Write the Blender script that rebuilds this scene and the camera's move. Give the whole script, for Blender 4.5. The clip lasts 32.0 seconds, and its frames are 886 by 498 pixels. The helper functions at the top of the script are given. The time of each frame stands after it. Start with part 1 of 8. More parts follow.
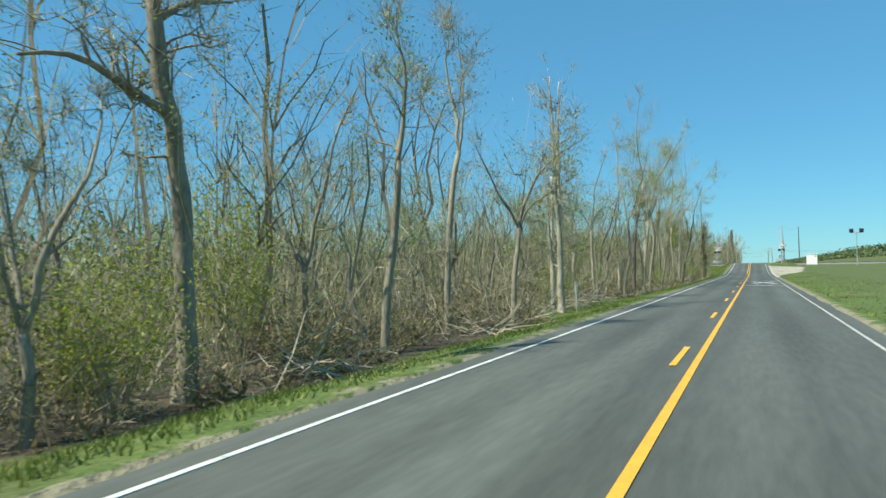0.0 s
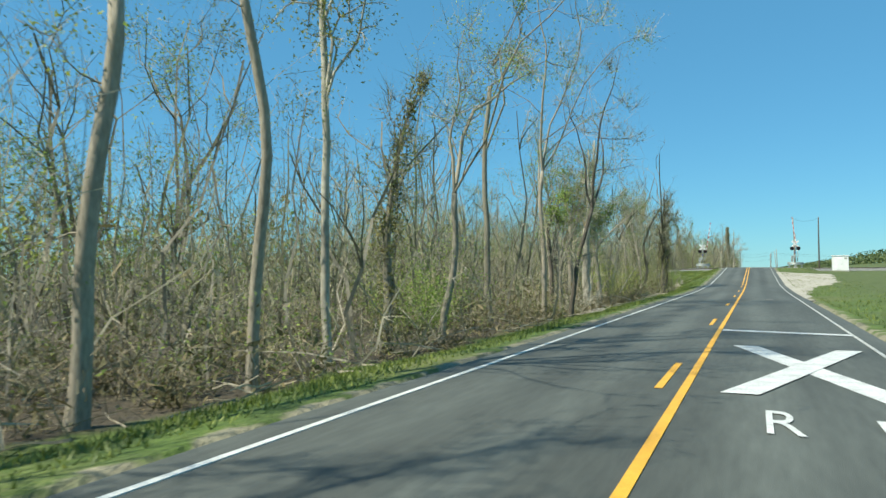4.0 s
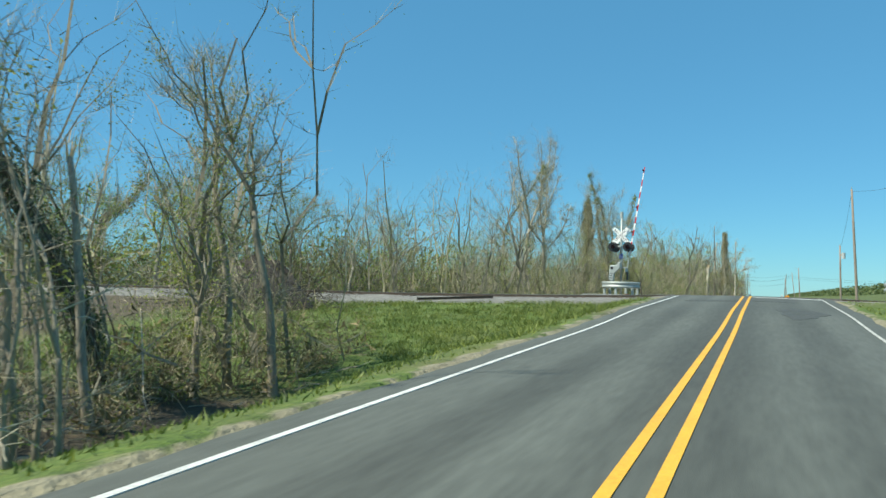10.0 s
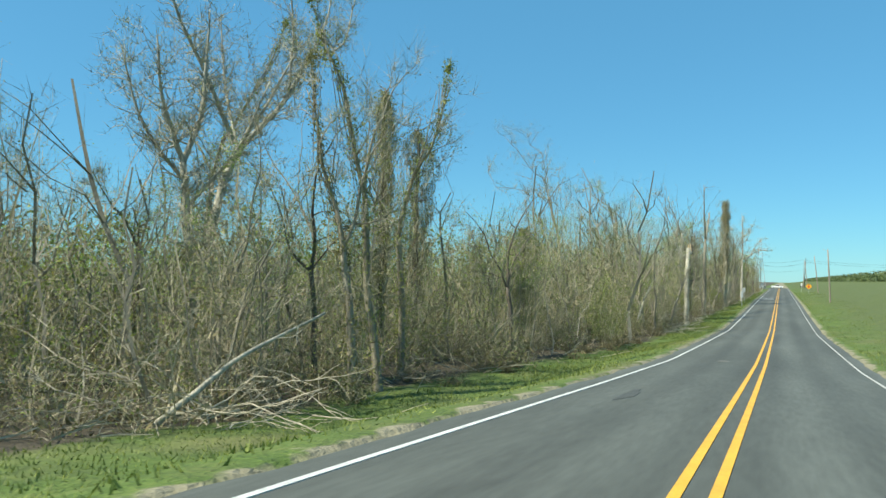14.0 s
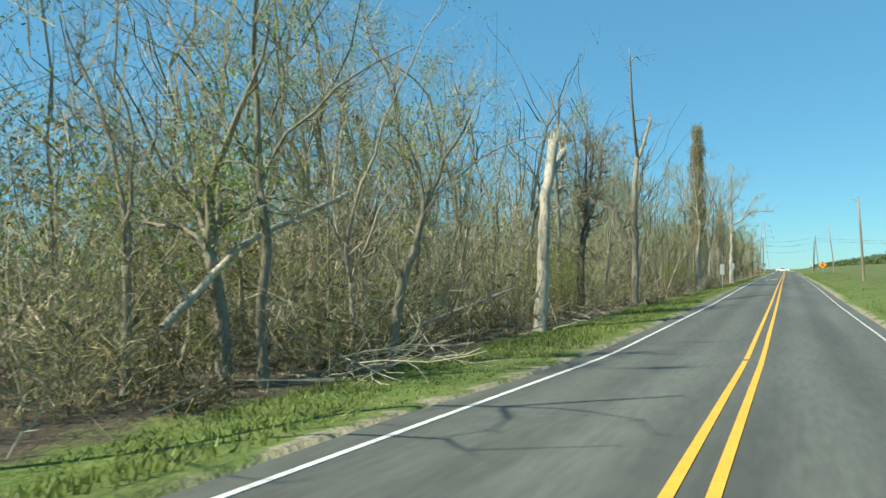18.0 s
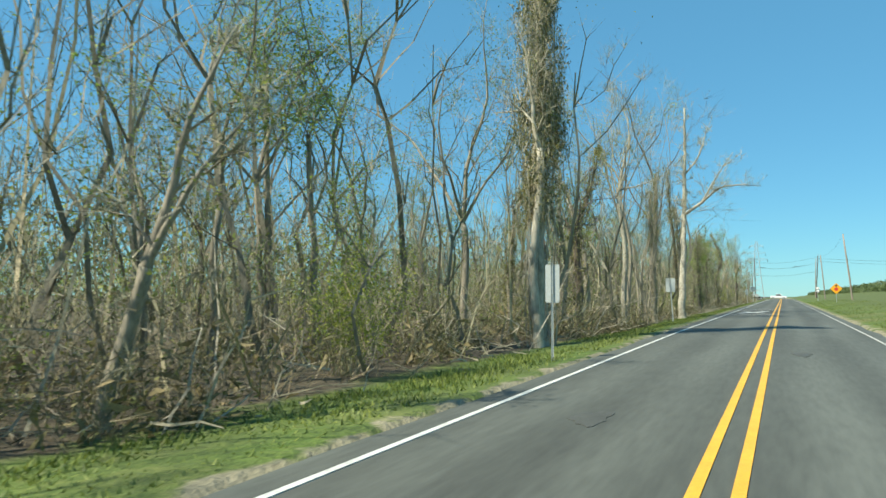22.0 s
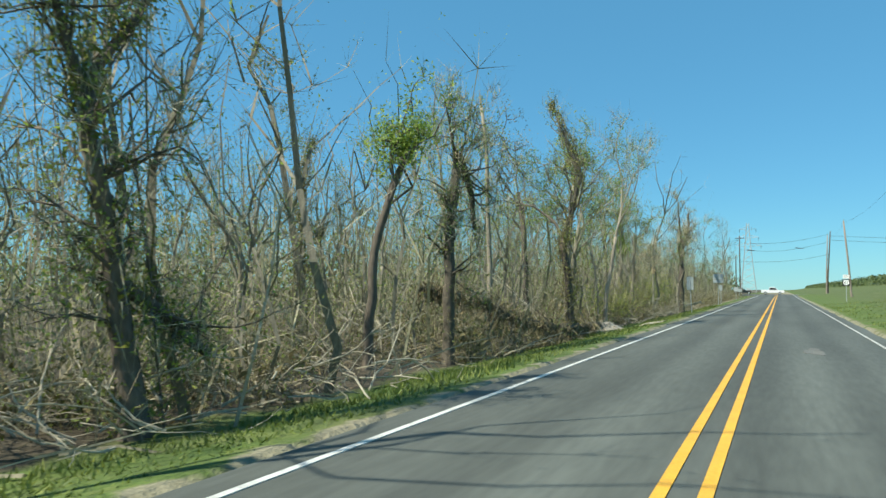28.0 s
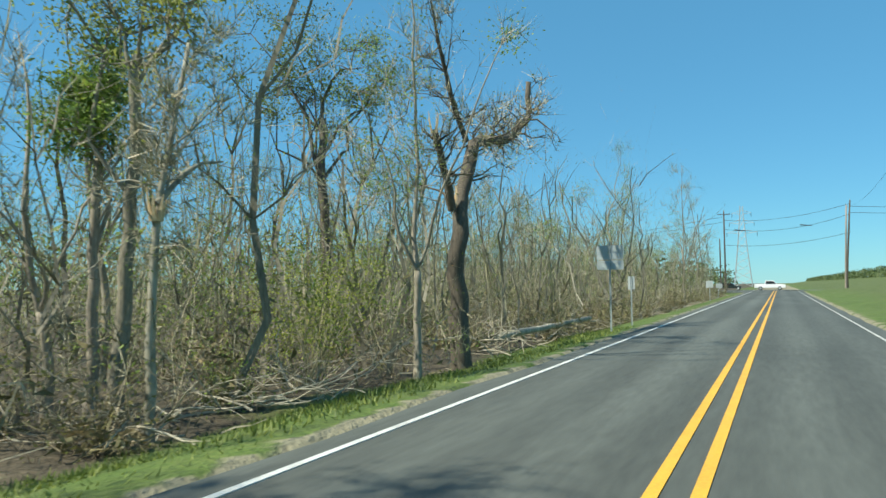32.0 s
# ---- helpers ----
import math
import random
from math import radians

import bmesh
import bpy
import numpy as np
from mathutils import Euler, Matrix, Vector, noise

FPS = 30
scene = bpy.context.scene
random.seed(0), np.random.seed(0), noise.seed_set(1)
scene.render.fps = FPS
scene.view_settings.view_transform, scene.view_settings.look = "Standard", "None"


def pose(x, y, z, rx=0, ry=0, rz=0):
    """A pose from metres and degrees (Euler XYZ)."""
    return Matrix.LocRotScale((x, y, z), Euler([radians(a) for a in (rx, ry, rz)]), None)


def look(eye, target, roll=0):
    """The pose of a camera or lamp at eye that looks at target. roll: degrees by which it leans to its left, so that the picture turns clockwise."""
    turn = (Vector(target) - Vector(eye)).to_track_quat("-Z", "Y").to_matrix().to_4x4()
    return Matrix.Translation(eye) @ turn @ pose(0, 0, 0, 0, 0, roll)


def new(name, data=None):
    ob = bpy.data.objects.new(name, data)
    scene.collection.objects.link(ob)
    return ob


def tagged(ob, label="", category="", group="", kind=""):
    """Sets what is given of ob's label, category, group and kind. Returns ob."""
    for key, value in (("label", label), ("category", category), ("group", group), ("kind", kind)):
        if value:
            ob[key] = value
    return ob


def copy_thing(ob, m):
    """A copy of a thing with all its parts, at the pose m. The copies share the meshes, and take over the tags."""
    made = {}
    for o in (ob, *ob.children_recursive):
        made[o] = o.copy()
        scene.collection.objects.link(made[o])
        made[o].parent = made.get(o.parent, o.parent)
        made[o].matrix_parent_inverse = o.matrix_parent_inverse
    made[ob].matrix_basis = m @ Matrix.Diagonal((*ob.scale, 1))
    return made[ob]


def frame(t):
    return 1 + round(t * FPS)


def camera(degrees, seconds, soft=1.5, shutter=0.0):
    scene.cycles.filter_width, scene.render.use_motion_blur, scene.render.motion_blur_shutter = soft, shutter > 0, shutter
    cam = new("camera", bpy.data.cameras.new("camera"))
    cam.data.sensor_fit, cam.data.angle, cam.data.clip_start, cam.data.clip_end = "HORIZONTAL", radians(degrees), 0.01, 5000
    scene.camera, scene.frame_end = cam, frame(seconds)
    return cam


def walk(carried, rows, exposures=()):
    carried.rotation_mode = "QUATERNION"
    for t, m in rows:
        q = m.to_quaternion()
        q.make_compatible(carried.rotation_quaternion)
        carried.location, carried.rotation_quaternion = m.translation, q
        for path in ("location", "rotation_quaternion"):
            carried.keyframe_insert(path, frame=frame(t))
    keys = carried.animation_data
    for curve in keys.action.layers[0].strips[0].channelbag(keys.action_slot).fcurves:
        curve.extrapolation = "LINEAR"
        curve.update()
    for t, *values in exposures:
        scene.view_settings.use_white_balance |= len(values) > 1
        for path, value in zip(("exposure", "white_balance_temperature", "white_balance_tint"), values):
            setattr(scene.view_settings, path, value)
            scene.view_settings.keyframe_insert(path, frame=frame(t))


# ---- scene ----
cam = camera(64.6, 32.0, soft=1.5, shutter=0.08)
PATH = [
    (0, (1.190, -0.001, 1.812), (-6.927, 18.267, 2.437), -0.98),
    (0.5, (1.191, 7.558, 1.813), (-6.948, 25.818, 2.386), -1.10),
    (1, (1.178, 15.488, 1.814), (-6.974, 33.744, 2.299), -0.84),
    (1.5, (1.118, 23.409, 1.816), (-7.041, 41.665, 2.226), -0.95),
    (2, (1.067, 31.249, 1.817), (-7.097, 49.504, 2.174), -0.59),
    (2.5, (1.029, 39.119, 1.818), (-7.147, 57.367, 2.240), -0.69),
    (3, (1.053, 47.318, 1.819), (-7.122, 65.564, 2.304), -0.50),
    (3.5, (1.136, 55.528, 1.820), (-7.025, 73.777, 2.432), -0.40),
    (5.5, (1.191, 90.147, 1.825), (-6.856, 108.445, 2.488), 0.55),
    (6, (1.162, 98.389, 1.826), (-6.865, 116.694, 2.528), 0.58),
    (6.5, (1.138, 106.633, 1.828), (-6.892, 124.936, 2.552), 0.68),
    (7, (1.125, 114.662, 1.829), (-6.948, 132.945, 2.588), 0.39),
    (7.5, (1.149, 122.340, 1.830), (-6.968, 140.600, 2.646), 0.22),
    (8, (1.152, 130.258, 1.842), (-7.025, 148.489, 2.722), 0.01),
    (8.5, (1.114, 138.081, 1.918), (-7.107, 156.291, 2.816), 0.61),
    (9, (1.053, 146.011, 1.997), (-7.225, 164.189, 3.011), 0.90),
    (9.5, (0.982, 153.796, 2.211), (-7.340, 171.951, 3.290), 1.22),
    (10, (0.925, 161.275, 2.516), (-7.436, 179.410, 3.622), 1.58),
    (10.5, (0.882, 168.157, 2.787), (-7.517, 186.274, 3.905), 1.93),
    (11, (0.882, 175.213, 3.059), (-7.552, 193.312, 4.194), 2.13),
    (11.5, (0.900, 182.317, 3.337), (-7.568, 200.393, 4.589), 2.28),
    (12, (0.915, 188.967, 3.700), (-7.526, 207.046, 5.066), 2.50),
    (12.5, (0.982, 195.102, 3.941), (-7.427, 213.190, 5.386), 2.87),
    (13, (0.938, 201.230, 4.193), (-7.446, 219.334, 5.585), 2.93),
    (13.5, (0.833, 207.720, 4.288), (-7.589, 225.811, 5.624), 2.66),
    (14, (0.747, 213.941, 4.027), (-7.942, 231.940, 4.758), 1.12),
    (14.5, (0.749, 220.158, 3.709), (-8.139, 238.057, 4.485), 0.19),
    (15, (0.835, 226.183, 3.346), (-8.029, 244.083, 4.350), 0.26),
    (15.5, (0.845, 232.368, 2.993), (-7.939, 250.305, 4.048), 0.07),
    (17.5, (0.764, 258.405, 1.903), (-8.015, 276.365, 2.515), -0.42),
    (18, (0.767, 265.086, 1.707), (-8.036, 283.034, 2.310), -0.22),
    (18.5, (0.803, 271.695, 1.515), (-8.011, 289.635, 2.200), -0.14),
    (19, (0.859, 278.702, 1.311), (-7.957, 296.633, 2.186), -0.09),
    (19.5, (0.821, 285.588, 1.153), (-7.969, 303.520, 2.245), -0.23),
    (20, (0.715, 293.026, 1.174), (-8.055, 310.959, 2.395), -0.48),
    (20.5, (0.633, 300.093, 1.196), (-8.127, 318.031, 2.412), 0.13),
    (21, (0.586, 307.334, 1.218), (-8.155, 325.280, 2.462), 0.31),
    (21.5, (0.563, 315.319, 1.249), (-8.161, 333.265, 2.601), 0.04),
    (22, (0.566, 323.106, 1.314), (-8.134, 341.065, 2.646), 0.14),
    (22.5, (0.610, 330.758, 1.378), (-8.065, 348.733, 2.654), 0.08),
    (23, (0.649, 338.489, 1.444), (-8.026, 356.471, 2.622), 0.17),
    (23.5, (0.665, 346.464, 1.511), (-8.024, 364.446, 2.573), 0.36),
    (24, (0.664, 354.295, 1.574), (-8.050, 372.269, 2.569), 0.29),
    (24.5, (0.688, 362.050, 1.598), (-8.062, 380.007, 2.589), 0.32),
    (25, (0.626, 369.688, 1.618), (-8.131, 387.644, 2.553), 0.41),
    (25.5, (0.622, 377.393, 1.639), (-8.133, 395.351, 2.558), 0.49),
    (27.5, (0.720, 400.108, 1.699), (-7.937, 418.098, 2.883), -0.07),
    (28, (0.774, 405.871, 1.713), (-7.875, 423.870, 2.820), 0.29),
    (28.5, (0.810, 411.954, 1.727), (-7.849, 429.944, 2.899), -0.29),
    (29, (0.856, 418.260, 1.740), (-7.813, 436.247, 2.895), -0.43),
    (29.5, (0.903, 424.657, 1.754), (-7.781, 442.639, 2.864), -0.23),
    (30, (0.896, 431.093, 1.768), (-7.794, 449.069, 2.933), -0.80),
    (30.5, (0.875, 438.045, 1.783), (-7.802, 456.032, 2.867), -0.54),
    (31, (0.837, 445.266, 1.799), (-7.833, 463.255, 2.914), -0.64),
    (31.5, (0.826, 452.310, 1.815), (-7.838, 470.303, 2.894), -0.57),
    (32, (0.825, 458.939, 1.829), (-7.817, 476.945, 2.874), -0.50),
]
walk(cam, [(t, look(eye, target, roll)) for t, eye, target, roll in PATH],
     exposures=((0, 0.54, 6500, 10), (13.2, 0.5, 6500, 10), (14, 0.66, 6600, 10), (17.5, 0.68, 6850, 10), (25.5, 0.66, 6800, 10), (27.8, 0.57, 6550, 10), (32, 0.57, 6550, 10)))

# ---- sky and sun ----
SUN_EL, SUN_AZ = radians(50), radians(223)   # azimuth of the sun, from +y towards +x
world = bpy.data.worlds.new("world")
scene.world = world
world.use_nodes = True
wn = world.node_tree
sky = wn.nodes.new("ShaderNodeTexSky")
sky.sky_type, sky.sun_disc = "NISHITA", False
sky.sun_elevation, sky.sun_rotation = SUN_EL, SUN_AZ
sky.altitude, sky.air_density, sky.dust_density, sky.ozone_density = 0, 1.0, 0.0, 3.0
tint = wn.nodes.new("ShaderNodeMix")
tint.data_type, tint.blend_type = "RGBA", "MULTIPLY"
tint.inputs[0].default_value = 1.0
tint.inputs[7].default_value = (0.5, 0.9, 0.98, 1)
wn.links.new(sky.outputs[0], tint.inputs[6])
even = wn.nodes.new("ShaderNodeMix")
even.data_type = "RGBA"
even.inputs[0].default_value = 0.5
even.inputs[7].default_value = (0.8, 3.0, 5.0, 1)
wn.links.new(tint.outputs[2], even.inputs[6])
wn.links.new(even.outputs[2], wn.nodes["Background"].inputs[0])
wn.nodes["Background"].inputs[1].default_value = 0.096
sun = new("sun", bpy.data.lights.new("sun", "SUN"))
sun.data.energy, sun.data.angle, sun.data.color = 5.0, radians(0.6), (0.97, 0.95, 0.8)
_sd = Vector((math.sin(SUN_AZ) * math.cos(SUN_EL), math.cos(SUN_AZ) * math.cos(SUN_EL), math.sin(SUN_EL)))
sun.matrix_world = look((0, 200, 60), Vector((0, 200, 60)) - _sd)

# ---- materials ----
def material(name, color, rough=0.8, metal=0.0, vary=0.25, scale=4.0, fine=40.0, bump=0.3, bump_scale=30.0, island=0.0, rand=0.0,
             tint=None, translucent=0.0, stretch=(1, 1, 1), dist=0.02):
    """A surface whose colour wanders at two scales, with fine relief; island and rand vary it from piece to piece."""
    m = bpy.data.materials.new(name)
    m.use_nodes = True
    n, l = m.node_tree.nodes, m.node_tree.links
    b = n["Principled BSDF"]
    b.inputs["Roughness"].default_value, b.inputs["Metallic"].default_value = rough, metal
    tc = n.new("ShaderNodeTexCoord")
    mp = n.new("ShaderNodeMapping")
    mp.inputs["Scale"].default_value = stretch
    l.new(tc.outputs["Object"], mp.inputs[0])
    fac = None
    for sc, det in ((scale, 4), (fine, 3)):
        no = n.new("ShaderNodeTexNoise")
        no.inputs["Scale"].default_value, no.inputs["Detail"].default_value = sc, det
        l.new(mp.outputs[0], no.inputs["Vector"])
        if fac is None:
            fac = no.outputs["Fac"]
        else:
            mx = n.new("ShaderNodeMath")
            mx.operation = "ADD"
            l.new(fac, mx.inputs[0]), l.new(no.outputs["Fac"], mx.inputs[1])
            hf = n.new("ShaderNodeMath")
            hf.operation = "MULTIPLY"
            l.new(mx.outputs[0], hf.inputs[0])
            hf.inputs[1].default_value = 0.5
            fac = hf.outputs[0]
    dark = tuple(c * (1 - vary) for c in color)
    light = tuple(min(1, c * (1 + vary)) for c in (tint or color))
    ramp = n.new("ShaderNodeValToRGB")
    ramp.color_ramp.elements[0].position, ramp.color_ramp.elements[1].position = 0.34, 0.66
    ramp.color_ramp.elements[0].color, ramp.color_ramp.elements[1].color = (*dark, 1), (*light, 1)
    l.new(fac, ramp.inputs[0])
    col = ramp.outputs[0]
    for amount, source in ((island, "ShaderNodeNewGeometry"), (rand, "ShaderNodeObjectInfo")):
        if amount:
            g = n.new(source)
            out = g.outputs["Random Per Island"] if source == "ShaderNodeNewGeometry" else g.outputs["Random"]
            mr = n.new("ShaderNodeMapRange")
            mr.inputs[3].default_value, mr.inputs[4].default_value = 1 - amount, 1 + amount
            l.new(out, mr.inputs[0])
            hs = n.new("ShaderNodeHueSaturation")
            l.new(mr.outputs[0], hs.inputs["Value"])
            mh = n.new("ShaderNodeMapRange")
            mh.inputs[3].default_value, mh.inputs[4].default_value = 0.5 + amount * 0.05, 0.5 - amount * 0.05
            l.new(out, mh.inputs[0])
            l.new(mh.outputs[0], hs.inputs["Hue"])
            l.new(col, hs.inputs["Color"])
            col = hs.outputs[0]
    l.new(col, b.inputs["Base Color"])
    if bump:
        bn = n.new("ShaderNodeTexNoise")
        bn.inputs["Scale"].default_value, bn.inputs["Detail"].default_value = bump_scale, 5
        l.new(mp.outputs[0], bn.inputs["Vector"])
        bp = n.new("ShaderNodeBump")
        bp.inputs["Strength"].default_value, bp.inputs["Distance"].default_value = bump, dist
        l.new(bn.outputs["Fac"], bp.inputs["Height"])
        l.new(bp.outputs[0], b.inputs["Normal"])
    if translucent:
        tr = n.new("ShaderNodeBsdfTranslucent")
        l.new(col, tr.inputs[0])
        ms = n.new("ShaderNodeMixShader")
        ms.inputs[0].default_value = translucent
        l.new(b.outputs[0], ms.inputs[1]), l.new(tr.outputs[0], ms.inputs[2])
        l.new(ms.outputs[0], n["Material Output"].inputs[0])
    return m


BARK = material("bark_grey", (0.27, 0.24, 0.18), 0.9, vary=0.4, scale=1.5, fine=18, bump=0.8, bump_scale=14, rand=0.25, stretch=(1, 1, 0.25))
BARK_DARK = material("bark_dark", (0.12, 0.1, 0.076), 0.9, vary=0.4, scale=1.5, fine=18, bump=0.8, bump_scale=14, rand=0.2, stretch=(1, 1, 0.25))
BARK_PALE = material("bark_pale", (0.37, 0.34, 0.265), 0.85, vary=0.5, scale=1.2, fine=9, bump=0.5, bump_scale=12, rand=0.15, stretch=(1, 1, 0.35))
TORN = material("torn_wood", (0.62, 0.46, 0.27), 0.8, vary=0.25, scale=5, fine=40, bump=0.6, stretch=(1, 1, 0.15))
LEAF_GREEN = material("leaf_green", (0.22, 0.32, 0.06), 0.6, vary=0.3, island=0.45, rand=0.2, bump=0, translucent=0.45)
LEAF_BRIGHT = material("leaf_bright", (0.31, 0.36, 0.06), 0.6, vary=0.3, island=0.45, rand=0.15, bump=0, translucent=0.5)
LEAF_OLIVE = material("leaf_olive", (0.215, 0.255, 0.06), 0.65, vary=0.3, island=0.45, rand=0.2, bump=0, translucent=0.45)
LEAF_DARK = material("leaf_dark", (0.085, 0.12, 0.04), 0.55, vary=0.3, island=0.45, rand=0.2, bump=0, translucent=0.25)
LEAF_BROWN = material("leaf_brown", (0.19, 0.165, 0.075), 0.8, vary=0.35, island=0.5, rand=0.2, bump=0, translucent=0.2)
VINE_LEAF = material("vine_leaf", (0.23, 0.195, 0.08), 0.75, vary=0.35, island=0.6, rand=0.2, bump=0, translucent=0.3, tint=(0.2, 0.21, 0.06))
STEM = material("brush_stems", (0.37, 0.335, 0.2), 0.9, vary=0.4, scale=0.6, fine=9, island=0.5, bump=0)
STEM_BROWN = material("undergrowth_twigs", (0.2, 0.17, 0.1), 0.9, vary=0.4, scale=0.6, fine=9, island=0.5, bump=0)
TWIG = material("bare_twigs", (0.33, 0.305, 0.2), 0.9, vary=0.3, scale=0.5, fine=6, island=0.6, rand=0.2, bump=0)
# Darker than TWIG: the shade deep in the wood is put into the colour.
SHADED_TWIG = material("deep_stems_shade_tone", (0.25, 0.24, 0.15), 0.9, vary=0.35, scale=0.15, fine=2, island=0.6, bump=0)
STICK = material("fallen_branches", (0.38, 0.34, 0.25), 0.85, vary=0.35, scale=2, fine=20, island=0.4, bump=0.3)
GRASS_BLADE = material("grass_blades", (0.125, 0.2, 0.03), 0.6, vary=0.35, scale=0.25, fine=2, island=0.45, bump=0, translucent=0.3, tint=(0.165, 0.2, 0.045))

# ---- the lie of the land ----
ROAD_Y = (-400, 129.3, 149.3, 164.3, 174.3, 182.3, 189.3, 195.3, 200.3, 204.3, 208.3, 213.3, 219.3, 226.3, 234.3, 246.3, 264.3, 284.3, 314.3, 354.3, 404.3, 604.3, 760)
ROAD_Z = (0.04, 0.06, 0.26, 0.87, 1.25, 1.55, 1.95, 2.16, 2.36, 2.5, 2.5, 2.33, 2.0, 1.6, 1.14, 0.5, -0.05, -0.6, -0.55, -0.22, -0.07, 0.4, 0.4)
FLOOR = -0.75          # woodland floor
EDGE = 4.15            # half width of the asphalt
LANE = 3.6             # centre line to edge line
RAIL_SLOPE, RAIL_AT = 0.25, 208.3   # the railway's line: y = RAIL_AT + RAIL_SLOPE * x


def road_z(y):
    y = np.asarray(y, float)
    return sum(np.interp(y + o, ROAD_Y, ROAD_Z) for o in (-1.5, 0, 1.5)) / 3


def rolls(x, y):
    return (np.sin(x * 0.61 + y * 0.23) * np.sin(y * 0.41 - x * 0.17) + 0.6 * np.sin(x * 1.7 + 1.3) * np.sin(y * 1.3 + 0.7)) * 0.07


def land_z(x, y):
    """Height of the ground beside the road."""
    x, y = np.asarray(x, float), np.asarray(y, float)
    g = road_z(y)
    d = np.maximum(-EDGE - x, 0)
    reach = 4.2 + 2.2 * np.maximum(g - FLOOR - 0.6, 0)
    k = np.clip(d / reach, 0, 1)
    left = g - 0.06 + (FLOOR - g + 0.06) * (k * k * (3 - 2 * k))
    e = np.maximum(x - EDGE, 0)
    base = np.interp(y, (0, 150, 204, 260, 330), (0.02, 0.02, 0.02, 0.07, 0.1)) * np.minimum(e, 60) - 0.06
    drop = np.interp(e, (0, 6, 25, 60), (0, 0.6, 1.0, 1.0)) * np.maximum(g - 0.1, 0) * np.interp(y, (120, 150, 250, 300), (0, 1, 1, 0)) * 0.55
    right = g + base - drop
    z = np.where(x < 0, left, right) + rolls(x, y) * np.clip((np.abs(x) - EDGE) / 2.5, 0, 1)
    s = np.abs(y - RAIL_AT - RAIL_SLOPE * x) / math.hypot(1, RAIL_SLOPE)
    bank = np.interp(x, (-22, -9), (1.7, 2.05)) - np.clip(s - 3.4, 0, 3.2) * 0.1 - np.maximum(s - 6.6, 0) * np.where(x < 0, 0.12, 0.4)
    bank = np.where(np.abs(x) < EDGE + 0.3, -9, bank)
    z = np.maximum(z, np.maximum(bank, -9))
    for cx, cy in ((-8.3, 211.3), (7.65, 202.6)):        # gravel pads of the crossing signals
        pad = 2.36 - np.maximum(np.hypot(x - cx, y - cy) - 2.7, 0) * 0.55
        z = np.where(np.abs(x) > EDGE + 0.1, np.maximum(z, np.minimum(pad, road_z(y) - 0.02 + 0 * x)), z)
    far = np.clip((y - 585) / 25, 0, 1) * np.clip((70 - x) / 50, 0, 1)
    return z * (1 - far) + far * 0.35


def part(name, verts, faces, mat, parent=None, label="", smooth=False):
    """One mesh object, under a thing where a parent is given."""
    me = bpy.data.meshes.new(name)
    me.from_pydata([tuple(v) for v in verts] if not isinstance(verts, np.ndarray) else verts.tolist(), [], faces if isinstance(faces, list) else faces.tolist())
    me.materials.append(mat)
    if smooth:
        me.shade_smooth()
    ob = new(name, me)
    ob.parent = parent
    if label:
        tagged(ob, label)
    return ob


def thing(name, at, label, category, group="", kind=""):
    ob = new(name)
    ob.matrix_basis = at if isinstance(at, Matrix) else Matrix.Translation(at)
    return tagged(ob, label, category, group, kind)


